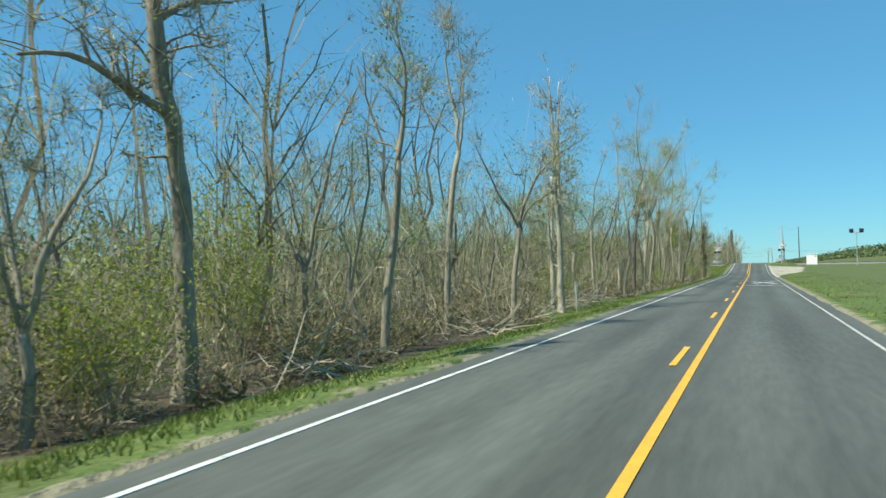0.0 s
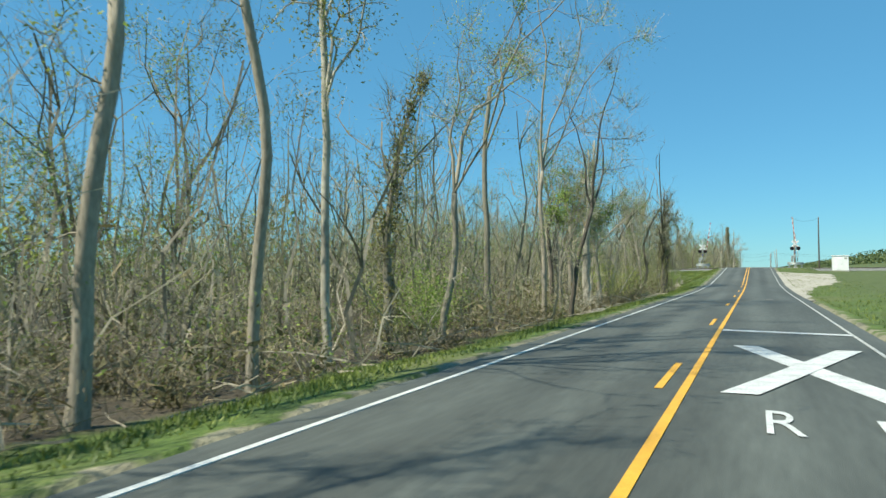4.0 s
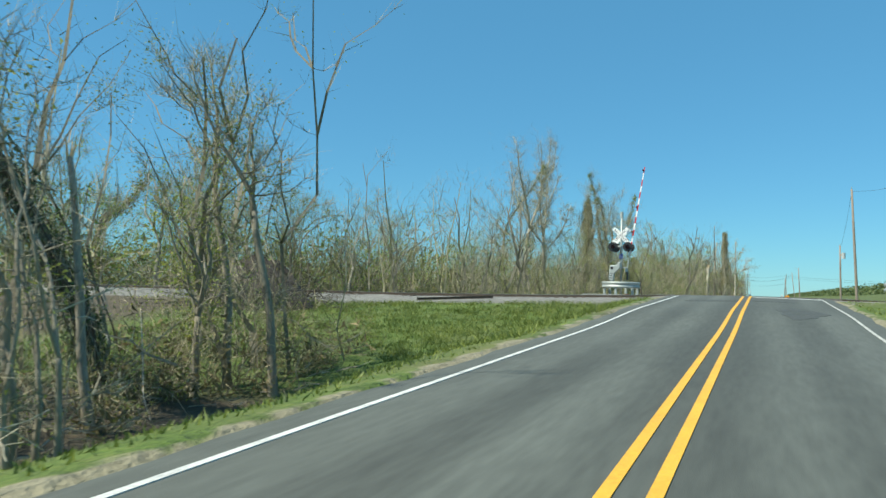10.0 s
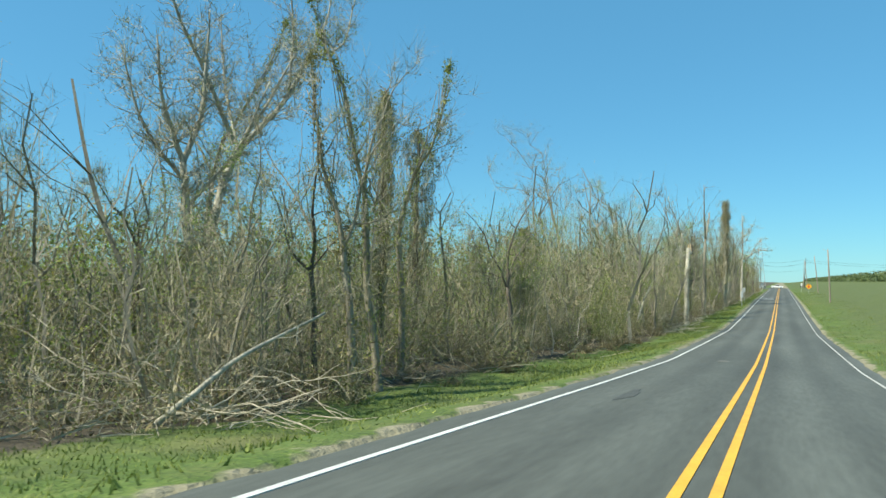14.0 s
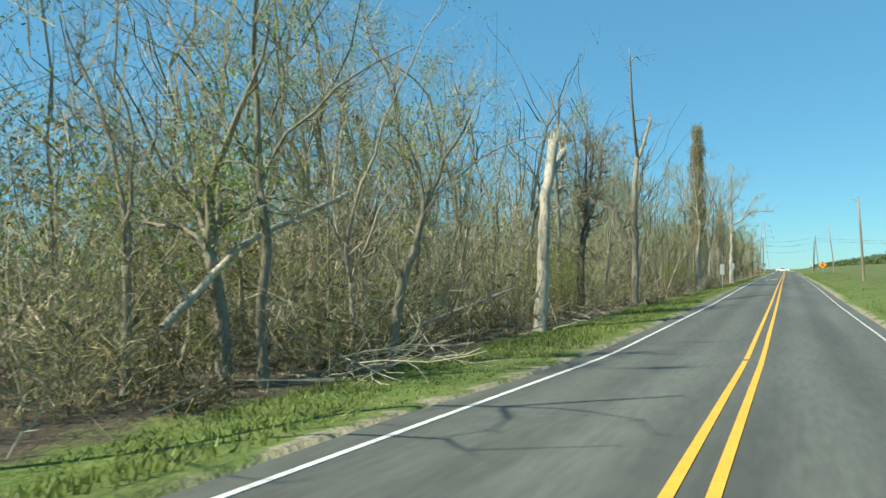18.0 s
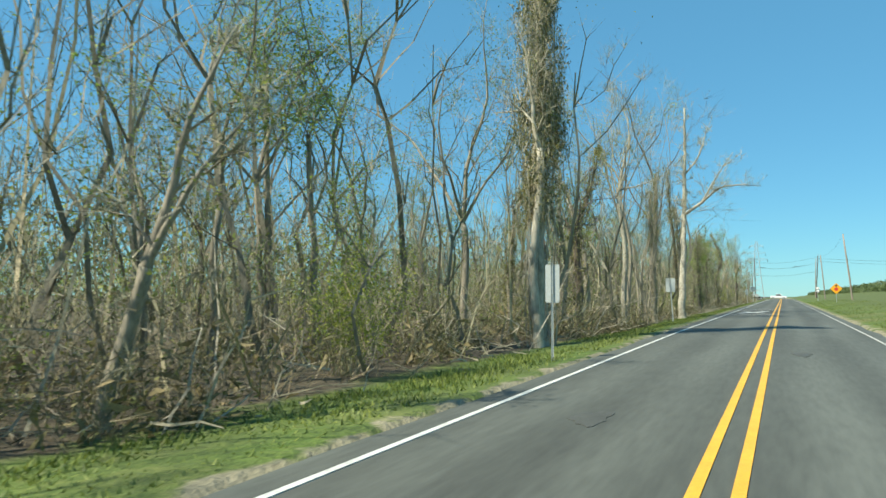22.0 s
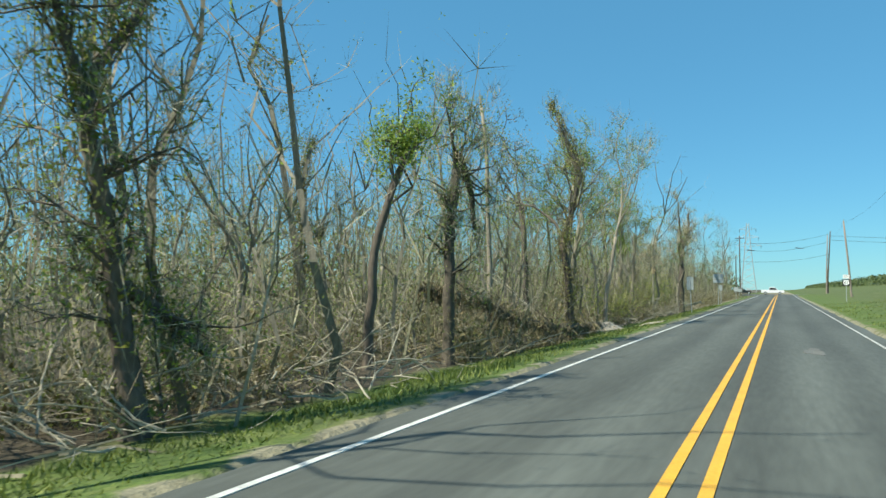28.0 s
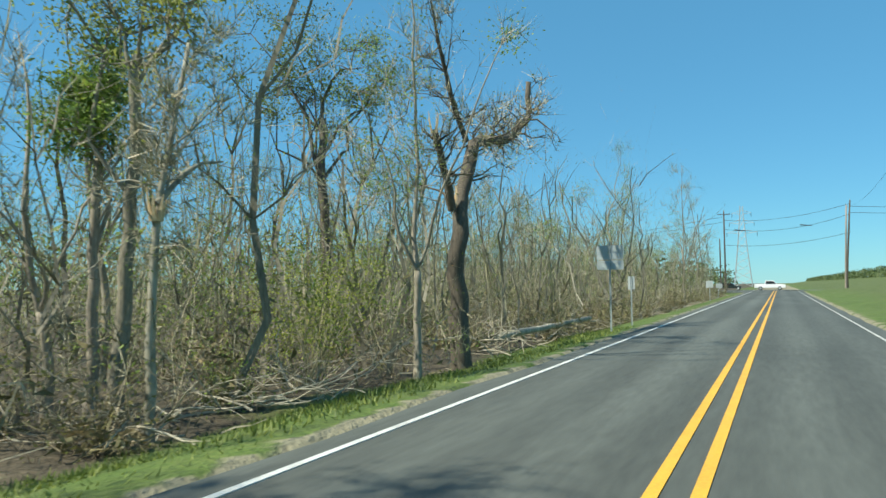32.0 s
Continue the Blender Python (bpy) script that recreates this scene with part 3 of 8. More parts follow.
def grow(r, h, radius, lean=(0, 0), leaders=3, limbs=12, limb_len=0.3, spread=0.42, twigs=4, leaves=200, top="full", vine=0, clear=0.35, trunks=1,
         kink=0.09, droop=0.0):
    """A weathered woodland tree: a trunk that forks into wandering leaders, with side limbs and twigs; the root is at the origin."""
    V, F, tips, torn, vines = [], [], [], [], []

    def limb(start, way, ln, r0):
        lp = curve_path(start, way, ln, 5, r, 0.3, 0.04 - droop)
        tube(lp, np.linspace(r0, max(r0 * 0.25, 0.007), 6), 5 if r0 > 0.06 else 3, V, F)
        for _ in range(twigs):
            i = r.integers(1, 6)
            td = (lp[i] - lp[i - 1]) / ln * 5 * 0.7 + r.normal(0, 0.55, 3) + (0, 0, 0.1 - droop)
            tp = curve_path(lp[i], td, ln * r.uniform(0.25, 0.55), 2, r, 0.32, 0.03 - droop)
            tube(tp, np.linspace(max(r0 * 0.35, 0.009), 0.005, 3), 3, V, F)
            tips.append(tp[1:])
        tips.append(lp[3:])

    for q in range(trunks):
        off = np.array([0, 0, 0.0]) if q == 0 else np.array([*r.normal(0, 0.35 + radius, 2), 0])
        hh = h * (1 if q == 0 else r.uniform(0.6, 0.95))
        rad0 = radius * (1 if q == 0 else 0.6)
        broken = top == "broken"
        fork = hh if broken else hh * clear * r.uniform(0.85, 1.15)
        n = 10
        z = np.linspace(0, 1, n)
        u = z * fork / hh
        path = np.stack([lean[0] * u ** 1.3, lean[1] * u ** 1.3, z * fork], 1) + off
        path[1:, :2] += np.cumsum(r.normal(0, kink * fork / n, (n - 1, 2)), 0)
        path[:, 0] += 0.03 * fork * np.sin(z * 5.2 + r.uniform(0, 6.28)) * z
        path[:, 1] += 0.03 * fork * np.sin(z * 4.3 + r.uniform(0, 6.28)) * z
        path[1:-1] = (path[:-2] + 2 * path[1:-1] + path[2:]) / 4
        path[0, 2] = -0.5
        rad = rad0 * (1 - z * (0.45 if broken else 0.28))
        rad[0] *= 1.35
        tube(path, rad, 8, V, F)
        spine = [path]
        if broken:
            torn.append((path[-1], rad[-1]))
            for k in range(limbs):
                i = r.integers(int(n * clear), n)
                phi = r.uniform(0, 6.28)
                limb(path[i], (math.cos(phi), math.sin(phi), r.uniform(0.2, 1.1)), hh * limb_len * r.uniform(0.4, 1.1), rad[i] * r.uniform(0.3, 0.55))
        else:
            phi0 = r.uniform(0, 6.28)
            rest = hh - fork
            for k in range(leaders):
                phi = phi0 + 6.28 * k / leaders + r.normal(0, 0.35)
                tilt = spread * (r.uniform(0.1, 0.5) if k == 0 else r.uniform(0.6, 1.5))
                way = np.array([math.cos(phi) * tilt, math.sin(phi) * tilt, 1.0]) + np.array([lean[0], lean[1], 0]) / hh
                ln = rest * (1.04 if k == 0 else r.uniform(0.55, 1.0)) * math.hypot(1, tilt * 0.5)
                lp = curve_path(path[-1], way, ln, 9, r, 0.17, 0.05 - droop * 0.5)
                r0 = rad[-1] * (0.85 if k == 0 else r.uniform(0.45, 0.72))
                lr = np.linspace(r0, max(0.1 * r0, 0.012), 10)
                tube(lp, lr, 6, V, F)
                spine.append(lp)
                m = max(2, int(limbs / leaders * (1.3 if k == 0 else 0.9)))
                for j in range(m):
                    t = (j + r.uniform(0.2, 1.0)) / m * 8.6
                    i = int(t)
                    a = r.uniform(0, 6.28)
                    way = (lp[i + 1] - lp[i]) / ln * 9 * 0.55 + np.array([math.cos(a), math.sin(a), 0.2]) * 0.8
                    limb(lp[i] + (lp[i + 1] - lp[i]) * (t - i), way, hh * limb_len * (1.05 - 0.075 * t) * r.uniform(0.5, 1.2), max(lr[i] * r.uniform(0.35, 0.6), 0.012))
                tips.append(lp[-2:])
            for k in range(2):
                a = r.uniform(0, 6.28)
                limb(path[r.integers(3, n)], (math.cos(a), math.sin(a), r.uniform(0.1, 0.8)), hh * limb_len * r.uniform(0.2, 0.5), rad0 * 0.14)
        if vine:
            sp = np.concatenate(spine[:2])
            m = int(vine * 1000)
            i = r.integers(0, len(sp), m)
            base = sp[i] + (sp[np.minimum(i + 1, len(sp) - 1)] - sp[i]) * r.uniform(0, 1, (m, 1))
            t = base[:, 2] / hh
            ph = r.uniform(0, 6.28, m)
            lump = 0.6 + 0.4 * np.sin(base[:, 2] * 2.1 + ph) + 0.3 * np.sin(base[:, 2] * 5.3)
            thick = (0.12 + 0.35 * vine * np.sin(np.clip(t, 0, 1) * 2.6 + 0.3)) * r.uniform(0.2, 1.3, m) * lump + rad0 * (1 - t) * 0.8
            vines.append(base + np.stack([np.cos(ph) * thick, np.sin(ph) * thick, r.normal(0, 0.15, m)], 1))
            for _ in range(int(6 * vine)):
                vp = sp[::2] + r.normal(0, radius * 0.8 + 0.05, (len(sp[::2]), 3))
                tube(vp, np.full(len(vp), 0.02), 3, V, F)
    pts = np.concatenate(tips) if tips else np.zeros((1, 3))
    L = None
    if leaves:
        tufts = pts[r.integers(0, len(pts), max(6, leaves // 14))]
        L = tufts[r.integers(0, len(tufts), leaves)] + r.normal(0, 0.3, (leaves, 3))
    return V, F, L, torn, (np.concatenate(vines) if vines else None), pts


STYLES = {
    "tallslim": dict(radius=0.14, limbs=15, limb_len=0.2, leaders=2, spread=0.3, twigs=5, leaves=420, clear=0.5),
    "bare": dict(radius=0.12, limbs=12, limb_len=0.24, leaders=3, spread=0.4, twigs=5, leaves=90, clear=0.3),
    "bareclump": dict(radius=0.1, limbs=8, limb_len=0.26, leaders=2, twigs=4, leaves=220, clear=0.2, trunks=4, spread=0.5),
    "leafy": dict(radius=0.14, limbs=15, limb_len=0.26, leaders=3, twigs=5, leaves=900, clear=0.4),
    "leafyl": dict(radius=0.12, limbs=13, limb_len=0.27, leaders=3, spread=0.5, twigs=5, leaves=750, clear=0.3),
    "leafybig": dict(radius=0.19, limbs=22, limb_len=0.27, leaders=4, twigs=6, leaves=1500, clear=0.4, spread=0.5),
    "snag": dict(radius=0.12, limbs=4, limb_len=0.16, twigs=2, leaves=40, top="broken", clear=0.4),
    "leanr": dict(radius=0.15, limbs=10, limb_len=0.27, leaders=2, twigs=5, leaves=350, clear=0.45),
    "arch": dict(radius=0.14, limbs=12, limb_len=0.32, leaders=3, twigs=5, leaves=260, clear=0.4, droop=0.14, spread=0.7),
    "vine": dict(radius=0.18, limbs=12, limb_len=0.22, leaders=2, twigs=5, leaves=400, vine=1.2, clear=0.5),
    "vinebig": dict(radius=0.22, limbs=14, limb_len=0.28, leaders=3, twigs=6, leaves=700, vine=1.6, clear=0.45),
    "forkgrey": dict(radius=0.18, limbs=12, limb_len=0.27, leaders=3, twigs=5, leaves=120, clear=0.4),
    "forkdark": dict(radius=0.17, limbs=16, limb_len=0.28, leaders=4, twigs=6, leaves=260, clear=0.38, spread=0.5),
    "pale": dict(radius=0.2, limbs=11, limb_len=0.24, leaders=2, spread=0.35, twigs=5, leaves=200, clear=0.6),
    "slimdark": dict(radius=0.12, limbs=11, limb_len=0.22, leaders=2, spread=0.3, twigs=5, leaves=200, clear=0.55),
    "brokenfork": dict(radius=0.2, limbs=7, limb_len=0.3, twigs=4, leaves=120, top="broken", clear=0.35),
}
LABELS = {
    "tallslim": "tall slim tree with a thin wispy crown",
    "bare": "leafless grey sapling tree at the wood's edge", "bareclump": "clump of thin leafless stems from one root",
    "leafy": "young tree with sparse yellow-green leaves", "leafyl": "small tree with light green sprouting leaves",
    "leafybig": "broad tree with patchy green crown", "snag": "broken dead trunk with a splintered top",
    "leanr": "thin tree leaning over towards the road",
    "arch": "tree with dark branches arching downwards",
    "vine": "trunk wrapped in brown and green vines", "vinebig": "big double trunk overgrown with vines",
    "forkgrey": "grey forked tree with bare limbs",
    "forkdark": "dark forked tree with many bare limbs", "pale": "pale smooth-barked tall trunk",
    "slimdark": "slim dark tree with few branches", "brokenfork": "broken dark tree with a torn fork",
}
BARKS = {"pale": BARK_PALE, "forkgrey": BARK_PALE, "forkdark": BARK_DARK, "vinebig": BARK_DARK,
         "arch": BARK_DARK, "slimdark": BARK_DARK}


def splinters(torn, r):
    V, F = [], []
    for end, rad in torn:
        for _ in range(6):
            a = r.uniform(0, 6.28)
            b = end + np.array([math.cos(a) * rad * 0.6, math.sin(a) * rad * 0.6, -0.1])
            tube([b, b + np.array([math.cos(a) * 0.05, math.sin(a) * 0.05, 0.25]), b + np.array([math.cos(a) * 0.1, math.sin(a) * 0.1, r.uniform(0.35, 0.7)])],
                 [rad * 0.45, rad * 0.3, 0.01], 4, V, F)
    return V, F


def make_tree(style, x, y, h, lean=0.0, lean_y=0.0, seed=0, sink=0.0, **change):
    r = np.random.default_rng(seed)
    V, F, L, torn, vines, ends = grow(r, h, lean=(lean, lean_y), **{**STYLES[style], **change})
    t = thing("tree", (x, y, float(land_z(x, y)) - sink), LABELS[style], "tree", "trees of the wood")
    part("trunk", V, F, BARKS.get(style, BARK), t, smooth=True)
    many = 3
    if L is not None and len(L):
        LV, LF = leaf_mesh(np.repeat(L, many, 0) + r.normal(0, 0.16, (len(L) * many, 3)), 0.035, r)
        part("crown", LV, LF, LEAF_GREEN if style.startswith("leafy") and seed % 3 else (LEAF_GREEN, LEAF_OLIVE, LEAF_OLIVE, LEAF_BRIGHT, LEAF_OLIVE)[seed % 5], t)
    if "broken" not in STYLES[style].values():
        tagged(part("twig_spray", *fine_twigs(ends, 1100, 0.06 * h + 0.15, r, 0.013), TWIG, t), kind="stuff")
    if vines is not None:
        vines = np.repeat(vines, 2, 0) + r.normal(0, 0.08, (len(vines) * 2, 3))
        LV, LF = leaf_mesh(vines, 0.05, r)
        part("vine_growth", LV, LF, LEAF_OLIVE if seed % 3 else VINE_LEAF, t, "tangled brown and green climbing vines")
    if torn:
        SV, SF = splinters(torn, r)
        part("splintered_top", SV, SF, TORN, t, "bright splintered wood where the trunk broke")
    return t


# style, x, y, height, lean towards +x
TREES = [
    ("tallslim", -9, 18.5, 10.7, 0.3),
    ("tallslim", -10, 25.7, 13.0, 0.4),
    ("bare", -9, 7.2, 6.4, -0.3),
    ("bare", -11, 17.5, 9.2, 0.1),
    ("leafy", -9, 30.9, 10.0, 0.3),
    ("leafy", -9, 60.4, 14.9, 1.8),
    ("leafy", -10, 47.4, 8.1, -0.0),
    ("leafyl", -12, 64.3, 12.9, -0.2),
    ("leafybig", -9, 72.1, 16.4, 1.2),
    ("leafy", -9, 99.7, 19.2, 0.3),
    ("leafy", -11, 58.2, 12.6, -0.7),
    ("bareclump", -11, 66.5, 9.3, 0.3),
    ("tallslim", -9, 76.5, 20.8, 0.1),
    ("leafy", -9, 86.7, 15.5, 2.5),
    ("arch", -8, 101.5, 13.8, 3.3),
    ("leafybig", -11, 109.3, 12.8, -0.5),
    ("leafybig", -10, 119.4, 11.9, -0.8),
    ("vine", -8, 142.4, 9.8, 0.5),
    ("leafy", -12, 144.2, 12.3, -0.5),
    ("bare", -10, 140.5, 12.1, 0.1),
    ("tallslim", -14, 166.8, 14.8, -0.3),
    ("tallslim", -14, 178.2, 11.3, -1.8),
    ("bareclump", -15, 166.5, 12.0, 0.1),
    ("leafyl", -14, 176.8, 7.2, -0.2),
    ("tallslim", -12, 177.9, 9.9, -1.7),
    ("snag", -12, 171.9, 5.9, -0.4),
    ("bareclump", -9, 168.0, 9.7, -0.5),
    ("leafy", -40, 210.1, 13.9, -1.1),
    ("leafy", -42, 206.9, 13.5, -3.9),
    ("leafy", -45, 242.5, 15.8, -0.5),
    ("bareclump", -26, 230.6, 14.2, -2.0),
    ("vine", -29, 244.4, 19.7, -0.8),
    ("vine", -14, 236.7, 13.0, -0.3),
    ("leafy", -35, 228.0, 12.8, -3.0),
    ("bare", -27, 252.8, 18.3, -1.0),
    ("arch", -17, 238.5, 11.9, -1.5),
    ("vine", -15.5, 243.2, 14.5, -0.9),
    ("bare", -9, 276.6, 12.3, -0.1),
    ("arch", -13, 251.8, 10.1, -0.6),
    ("vine", -14, 238.8, 16.1, -2.5),
    ("bareclump", -10, 281.3, 10.2, 0.6),
    ("bare", -11, 274.8, 8.1, -0.1),
    ("leafybig", -10, 276.5, 8.2, -1.2),
    ("leanr", -8.5, 280.8, 7.1, 2.1),
    ("leafybig", -14, 284.8, 11.5, -0.5),
    ("leafybig", -15, 300.5, 17.9, -2.4),
    ("leafyl", -11, 310.7, 10.4, 0.0),
    ("bare", -10, 310.9, 10.8, 1.6),
    ("leafy", -16, 342.9, 14.5, -0.7),
    ("leanr", -9, 330.7, 6.5, 2.8),
    ("leafybig", -13, 353.3, 16.4, -0.3),
    ("leafy", -12, 343.6, 8.9, -1.5),
    ("forkdark", -9, 383.3, 21.6, -0.1),
    ("leafy", -9, 371.6, 18.9, 0.3),
    ("pale", -8.2, 350.1, 13.1, -0.1),
    ("slimdark", -9, 353.9, 9.2, -0.2),
    ("pale", -9, 370.9, 16.6, -0.2),
    ("brokenfork", -10, 365.1, 8.1, -0.7),
    ("bareclump", -9, 376.3, 19.5, 1.0),
    ("vinebig", -9.5, 361.2, 10.7, -0.0),
    ("snag", -8.8, 399.7, 11.4, -0.3),
    ("leafy", -14, 389.1, 10.3, -0.2),
    ("slimdark", -14, 392.6, 10.6, -0.1),
    ("leafy", -12, 433.0, 11.6, -0.9),
    ("bare", -14, 422.3, 9.1, 0.0),
    ("snag", -10, 432.3, 10.0, -0.1),
    ("leafy", -9, 449.2, 13.3, 1.5),
    ("leafyl", -8, 475.7, 11.2, -0.4),
    ("vinebig", -8.5, 439.3, 11.7, 0.0),
    ("leafyl", -8, 533.9, 14.2, 0.5),
    ("leafyl", -12, 458.7, 8.8, 0.1),
    ("bare", -12, 467.9, 8.0, -0.2),
    ("leafy", -16, 472.3, 10.0, -0.2),
    ("leafy", -12, 518.8, 15.2, -0.4),
    ("leafyl", -9, 556.3, 15.2, 0.1),
    ("bare", -12.8, 336.9, 14.5, -0.5),
]
def hero_tree(x, arms, label, bark, seed, twigs=24, leaves=300, leaf_mat=None, vine=0.0, vine_mat=None, vine_wide=0.5, torn=(), twig_len=1.2, vined=9, vine_from=0.0):
    """A tree of known shape: arms are (radius at the start, at the end, places (dx, y, z) along it); the first is the trunk."""
    r = np.random.default_rng(seed)
    y0 = arms[0][2][0][1]
    base = np.array((x, y0, float(land_z(x, y0))))
    t = thing("tree", tuple(base), label, "tree", "trees of the wood")
    V, F, tips, vines = [], [], [], []
    for k, (r0, r1, pts) in enumerate(arms):
        p = np.array([(x + q[0], q[1], q[2]) for q in pts]) - base
        if k == 0:
            p[0, 2] = -0.5
        u = np.concatenate([[0], np.cumsum(np.linalg.norm(np.diff(p, axis=0), axis=1))])
        fine = np.linspace(0, u[-1], max(8, int(u[-1] * 1.6)))
        path = np.stack([np.interp(fine, u, p[:, j]) for j in range(3)], 1)
        for _ in range(2):
            path[1:-1] = (path[:-2] + 2 * path[1:-1] + path[2:]) / 4
        path[1:] += r.normal(0, r0 * 0.12, (len(path) - 1, 3))
        rad = np.linspace(r0, r1, len(path)) * r.uniform(0.92, 1.08, len(path))
        if k == 0:
            rad[0] *= 1.4
            rad[1] *= 1.12
        tube(path, rad, 10 if k == 0 else 7, V, F)
        lo = 0.45 if k == 0 else 0.15
        for _ in range(int(twigs * (0.7 if k == 0 else 1.0) * u[-1] / 8)):
            i = int(r.uniform(lo, 1) * (len(path) - 1))
            d = (path[min(i + 1, len(path) - 1)] - path[i - 1]) + 0
            d = d / (np.linalg.norm(d) + 1e-6) * 0.6 + r.normal(0, 0.7, 3) + (0, 0, 0.25)
            ln = twig_len * r.uniform(0.5, 1.6)
            tp = curve_path(path[i], d, ln, 4, r, 0.3, 0.03)
            q0 = min(rad[i] * 0.4, 0.045)
            tube(tp, np.linspace(q0, 0.007, 5), 4, V, F)
            for _ in range(3):
                tw = curve_path(tp[r.integers(1, 5)], (tp[-1] - tp[0]) / ln + r.normal(0, 0.6, 3), ln * r.uniform(0.3, 0.6), 3, r, 0.3, 0.03)
                tube(tw, np.linspace(q0 * 0.45, 0.005, 4), 3, V, F)
                tips.append(tw[1:])
        if vine and k < vined:
            n = int(vine * u[-1] * 110)
            i = r.integers(int(vine_from * len(path)), len(path), n)
            along = i / len(path)
            ph = r.uniform(0, 6.28, n)
            w = rad[i] + vine_wide * r.uniform(0, 1, n) * (0.35 + np.sin(along * 3.0) * 0.9).clip(0.1) * (0.75 + 0.3 * np.sin(along * 23 + ph) + 0.2 * np.sin(along * 61))
            vines.append(path[i] + np.stack([np.cos(ph) * w, np.sin(ph) * w, r.normal(0, 0.3, n)], 1))
            for _ in range(int(4 * vine)):
                off = r.normal(0, r0 + 0.08, 2)
                vp = path[::2] + np.concatenate([np.tile(off, (len(path[::2]), 1)), np.zeros((len(path[::2]), 1))], 1) + r.normal(0, 0.06, (len(path[::2]), 3))
                tube(vp, np.full(len(vp), 0.022), 4, V, F)
    part("trunk", V, F, bark, t, smooth=True)
    if leaves and tips:
        pts = np.concatenate(tips)
        L = pts[r.integers(0, len(pts), leaves * 6)] + r.normal(0, 0.2, (leaves * 6, 3))
        part("crown", *leaf_mesh(L, 0.032, r), leaf_mat or LEAF_OLIVE, t)
    if tips and twigs > 10:
        tagged(part("twig_spray", *fine_twigs(np.concatenate(tips), 70 * twigs, 0.6, r, 0.018), TWIG, t), kind="stuff")
    if vines:
        vv = np.concatenate(vines)
        vv = np.repeat(vv, 2, 0) + r.normal(0, 0.07, (len(vv) * 2, 3))
        part("vine_growth", *leaf_mesh(vv, 0.05, r), vine_mat or VINE_LEAF, t, "tangled climbing vines on the trunk")
        k = r.integers(0, len(vv), len(vv) // 2)
        tagged(part("hanging_vine", *twig_mesh(vv[k], np.stack([r.normal(0, 0.12, len(k)), r.normal(0, 0.12, len(k)), r.uniform(-0.9, 0.2, len(k))], 1), np.full(len(k), 0.025), r), TWIG, t), kind="stuff")
    if torn:
        for q in torn:
            SV, SF = splinters([(np.array((x + q[0], q[1], q[2])) - base, q[3])], r)
            part("splintered_wood", SV, SF, TORN, t, "bright splintered wood where it broke")


def flat(*pts):
    return [(0.0, y, z) for y, z in pts]


hero_tree(-9.5, [(0.24, 0.11, flat((11, -0.7), (11, 2.9), (10.6, 5.1), (10.1, 7.2), (9.9, 11))), (0.12, 0.03, flat((10.6, 5.1), (9.8, 5.2), (8.6, 5.8), (7.9, 5.6), (7.4, 5.4))),
                 (0.1, 0.03, flat((10.2, 6.8), (11.2, 7.6), (12.5, 8.0)))], "large grey tree with one long bare sideways limb", BARK, 901, leaves=150)
hero_tree(-9, [(0.22, 0.025, flat((39.5, -0.7), (39.5, 1.5), (39.4, 4.4), (38.9, 5.5), (38.8, 6), (38.5, 9), (37.9, 12.5))), (0.15, 0.025, flat((39.4, 4.4), (39.4, 6.2), (39.5, 9.5), (40.1, 12.8))),
               (0.13, 0.1, flat((39.4, 5.1), (39.7, 5.8)))], "pale forked trunk with a broken side limb", BARK_PALE, 902, leaves=120, torn=((0, 39.7, 5.85, 0.1),))
hero_tree(-10, [(0.17, 0.06, flat((41.4, -0.7), (41.4, 0.8), (41.3, 2.8), (41.6, 4.8), (41.7, 7.5))), (0.12, 0.04, flat((41.4, 2.9), (42.3, 3.3), (42.9, 3.9), (43.4, 5))),
                (0.1, 0.04, flat((41.3, 2.9), (40.8, 4.2), (40.5, 6)))], "pale tree with broken crooked limbs", BARK_PALE, 903, leaves=160)
hero_tree(-9, [(0.2, 0.04, flat((65.8, -0.7), (66, 0.3), (66.6, 4.1), (67.8, 5.7), (75.7, 11.3))), (0.1, 0.03, flat((66.5, 3.6), (67.6, 3.9), (68.6, 4.6)))],
          "dark tree leaning far along the road", BARK_DARK, 904, leaves=500)
hero_tree(-9, [(0.28, 0.22, flat((110.2, -0.7), (110.2, 0.4), (110, 4.7))), (0.17, 0.05, flat((110, 4.7), (111.3, 6.4), (112.4, 8.2), (113, 11))),
               (0.14, 0.05, flat((110.1, 4.7), (110.6, 5.9), (111.1, 7.4), (111, 10))), (0.1, 0.03, flat((110.2, 4.7), (112, 5), (113.4, 4.6), (114.1, 3.4)))],
          "pale torn tree forking with an arched limb", BARK_PALE, 905, leaves=700, leaf_mat=LEAF_GREEN, torn=((0, 110, 4.9, 0.16),))
hero_tree(-7.5, [(0.38, 0.3, flat((139.8, -0.7), (140, 0.4), (140.5, 2.8), (140.8, 4.7))), (0.16, 0.04, flat((140.6, 4.7), (140, 5.7), (139, 6.6), (138, 8.5))),
                 (0.18, 0.03, flat((141, 4.5), (142.4, 5.7), (143.7, 7.1), (146.5, 8.4))), (0.16, 0.03, flat((140.3, 3.9), (139, 4.7), (137.4, 5.2), (136, 6.0))),
                 (0.2, 0.05, flat((140.8, 4.7), (141, 6.5), (140.9, 10)))], "thick dark tree smothered in vines beside the road", BARK_DARK, 906, leaves=900, twigs=40, vined=1, vine=2.2, vine_wide=0.5, vine_mat=LEAF_OLIVE)
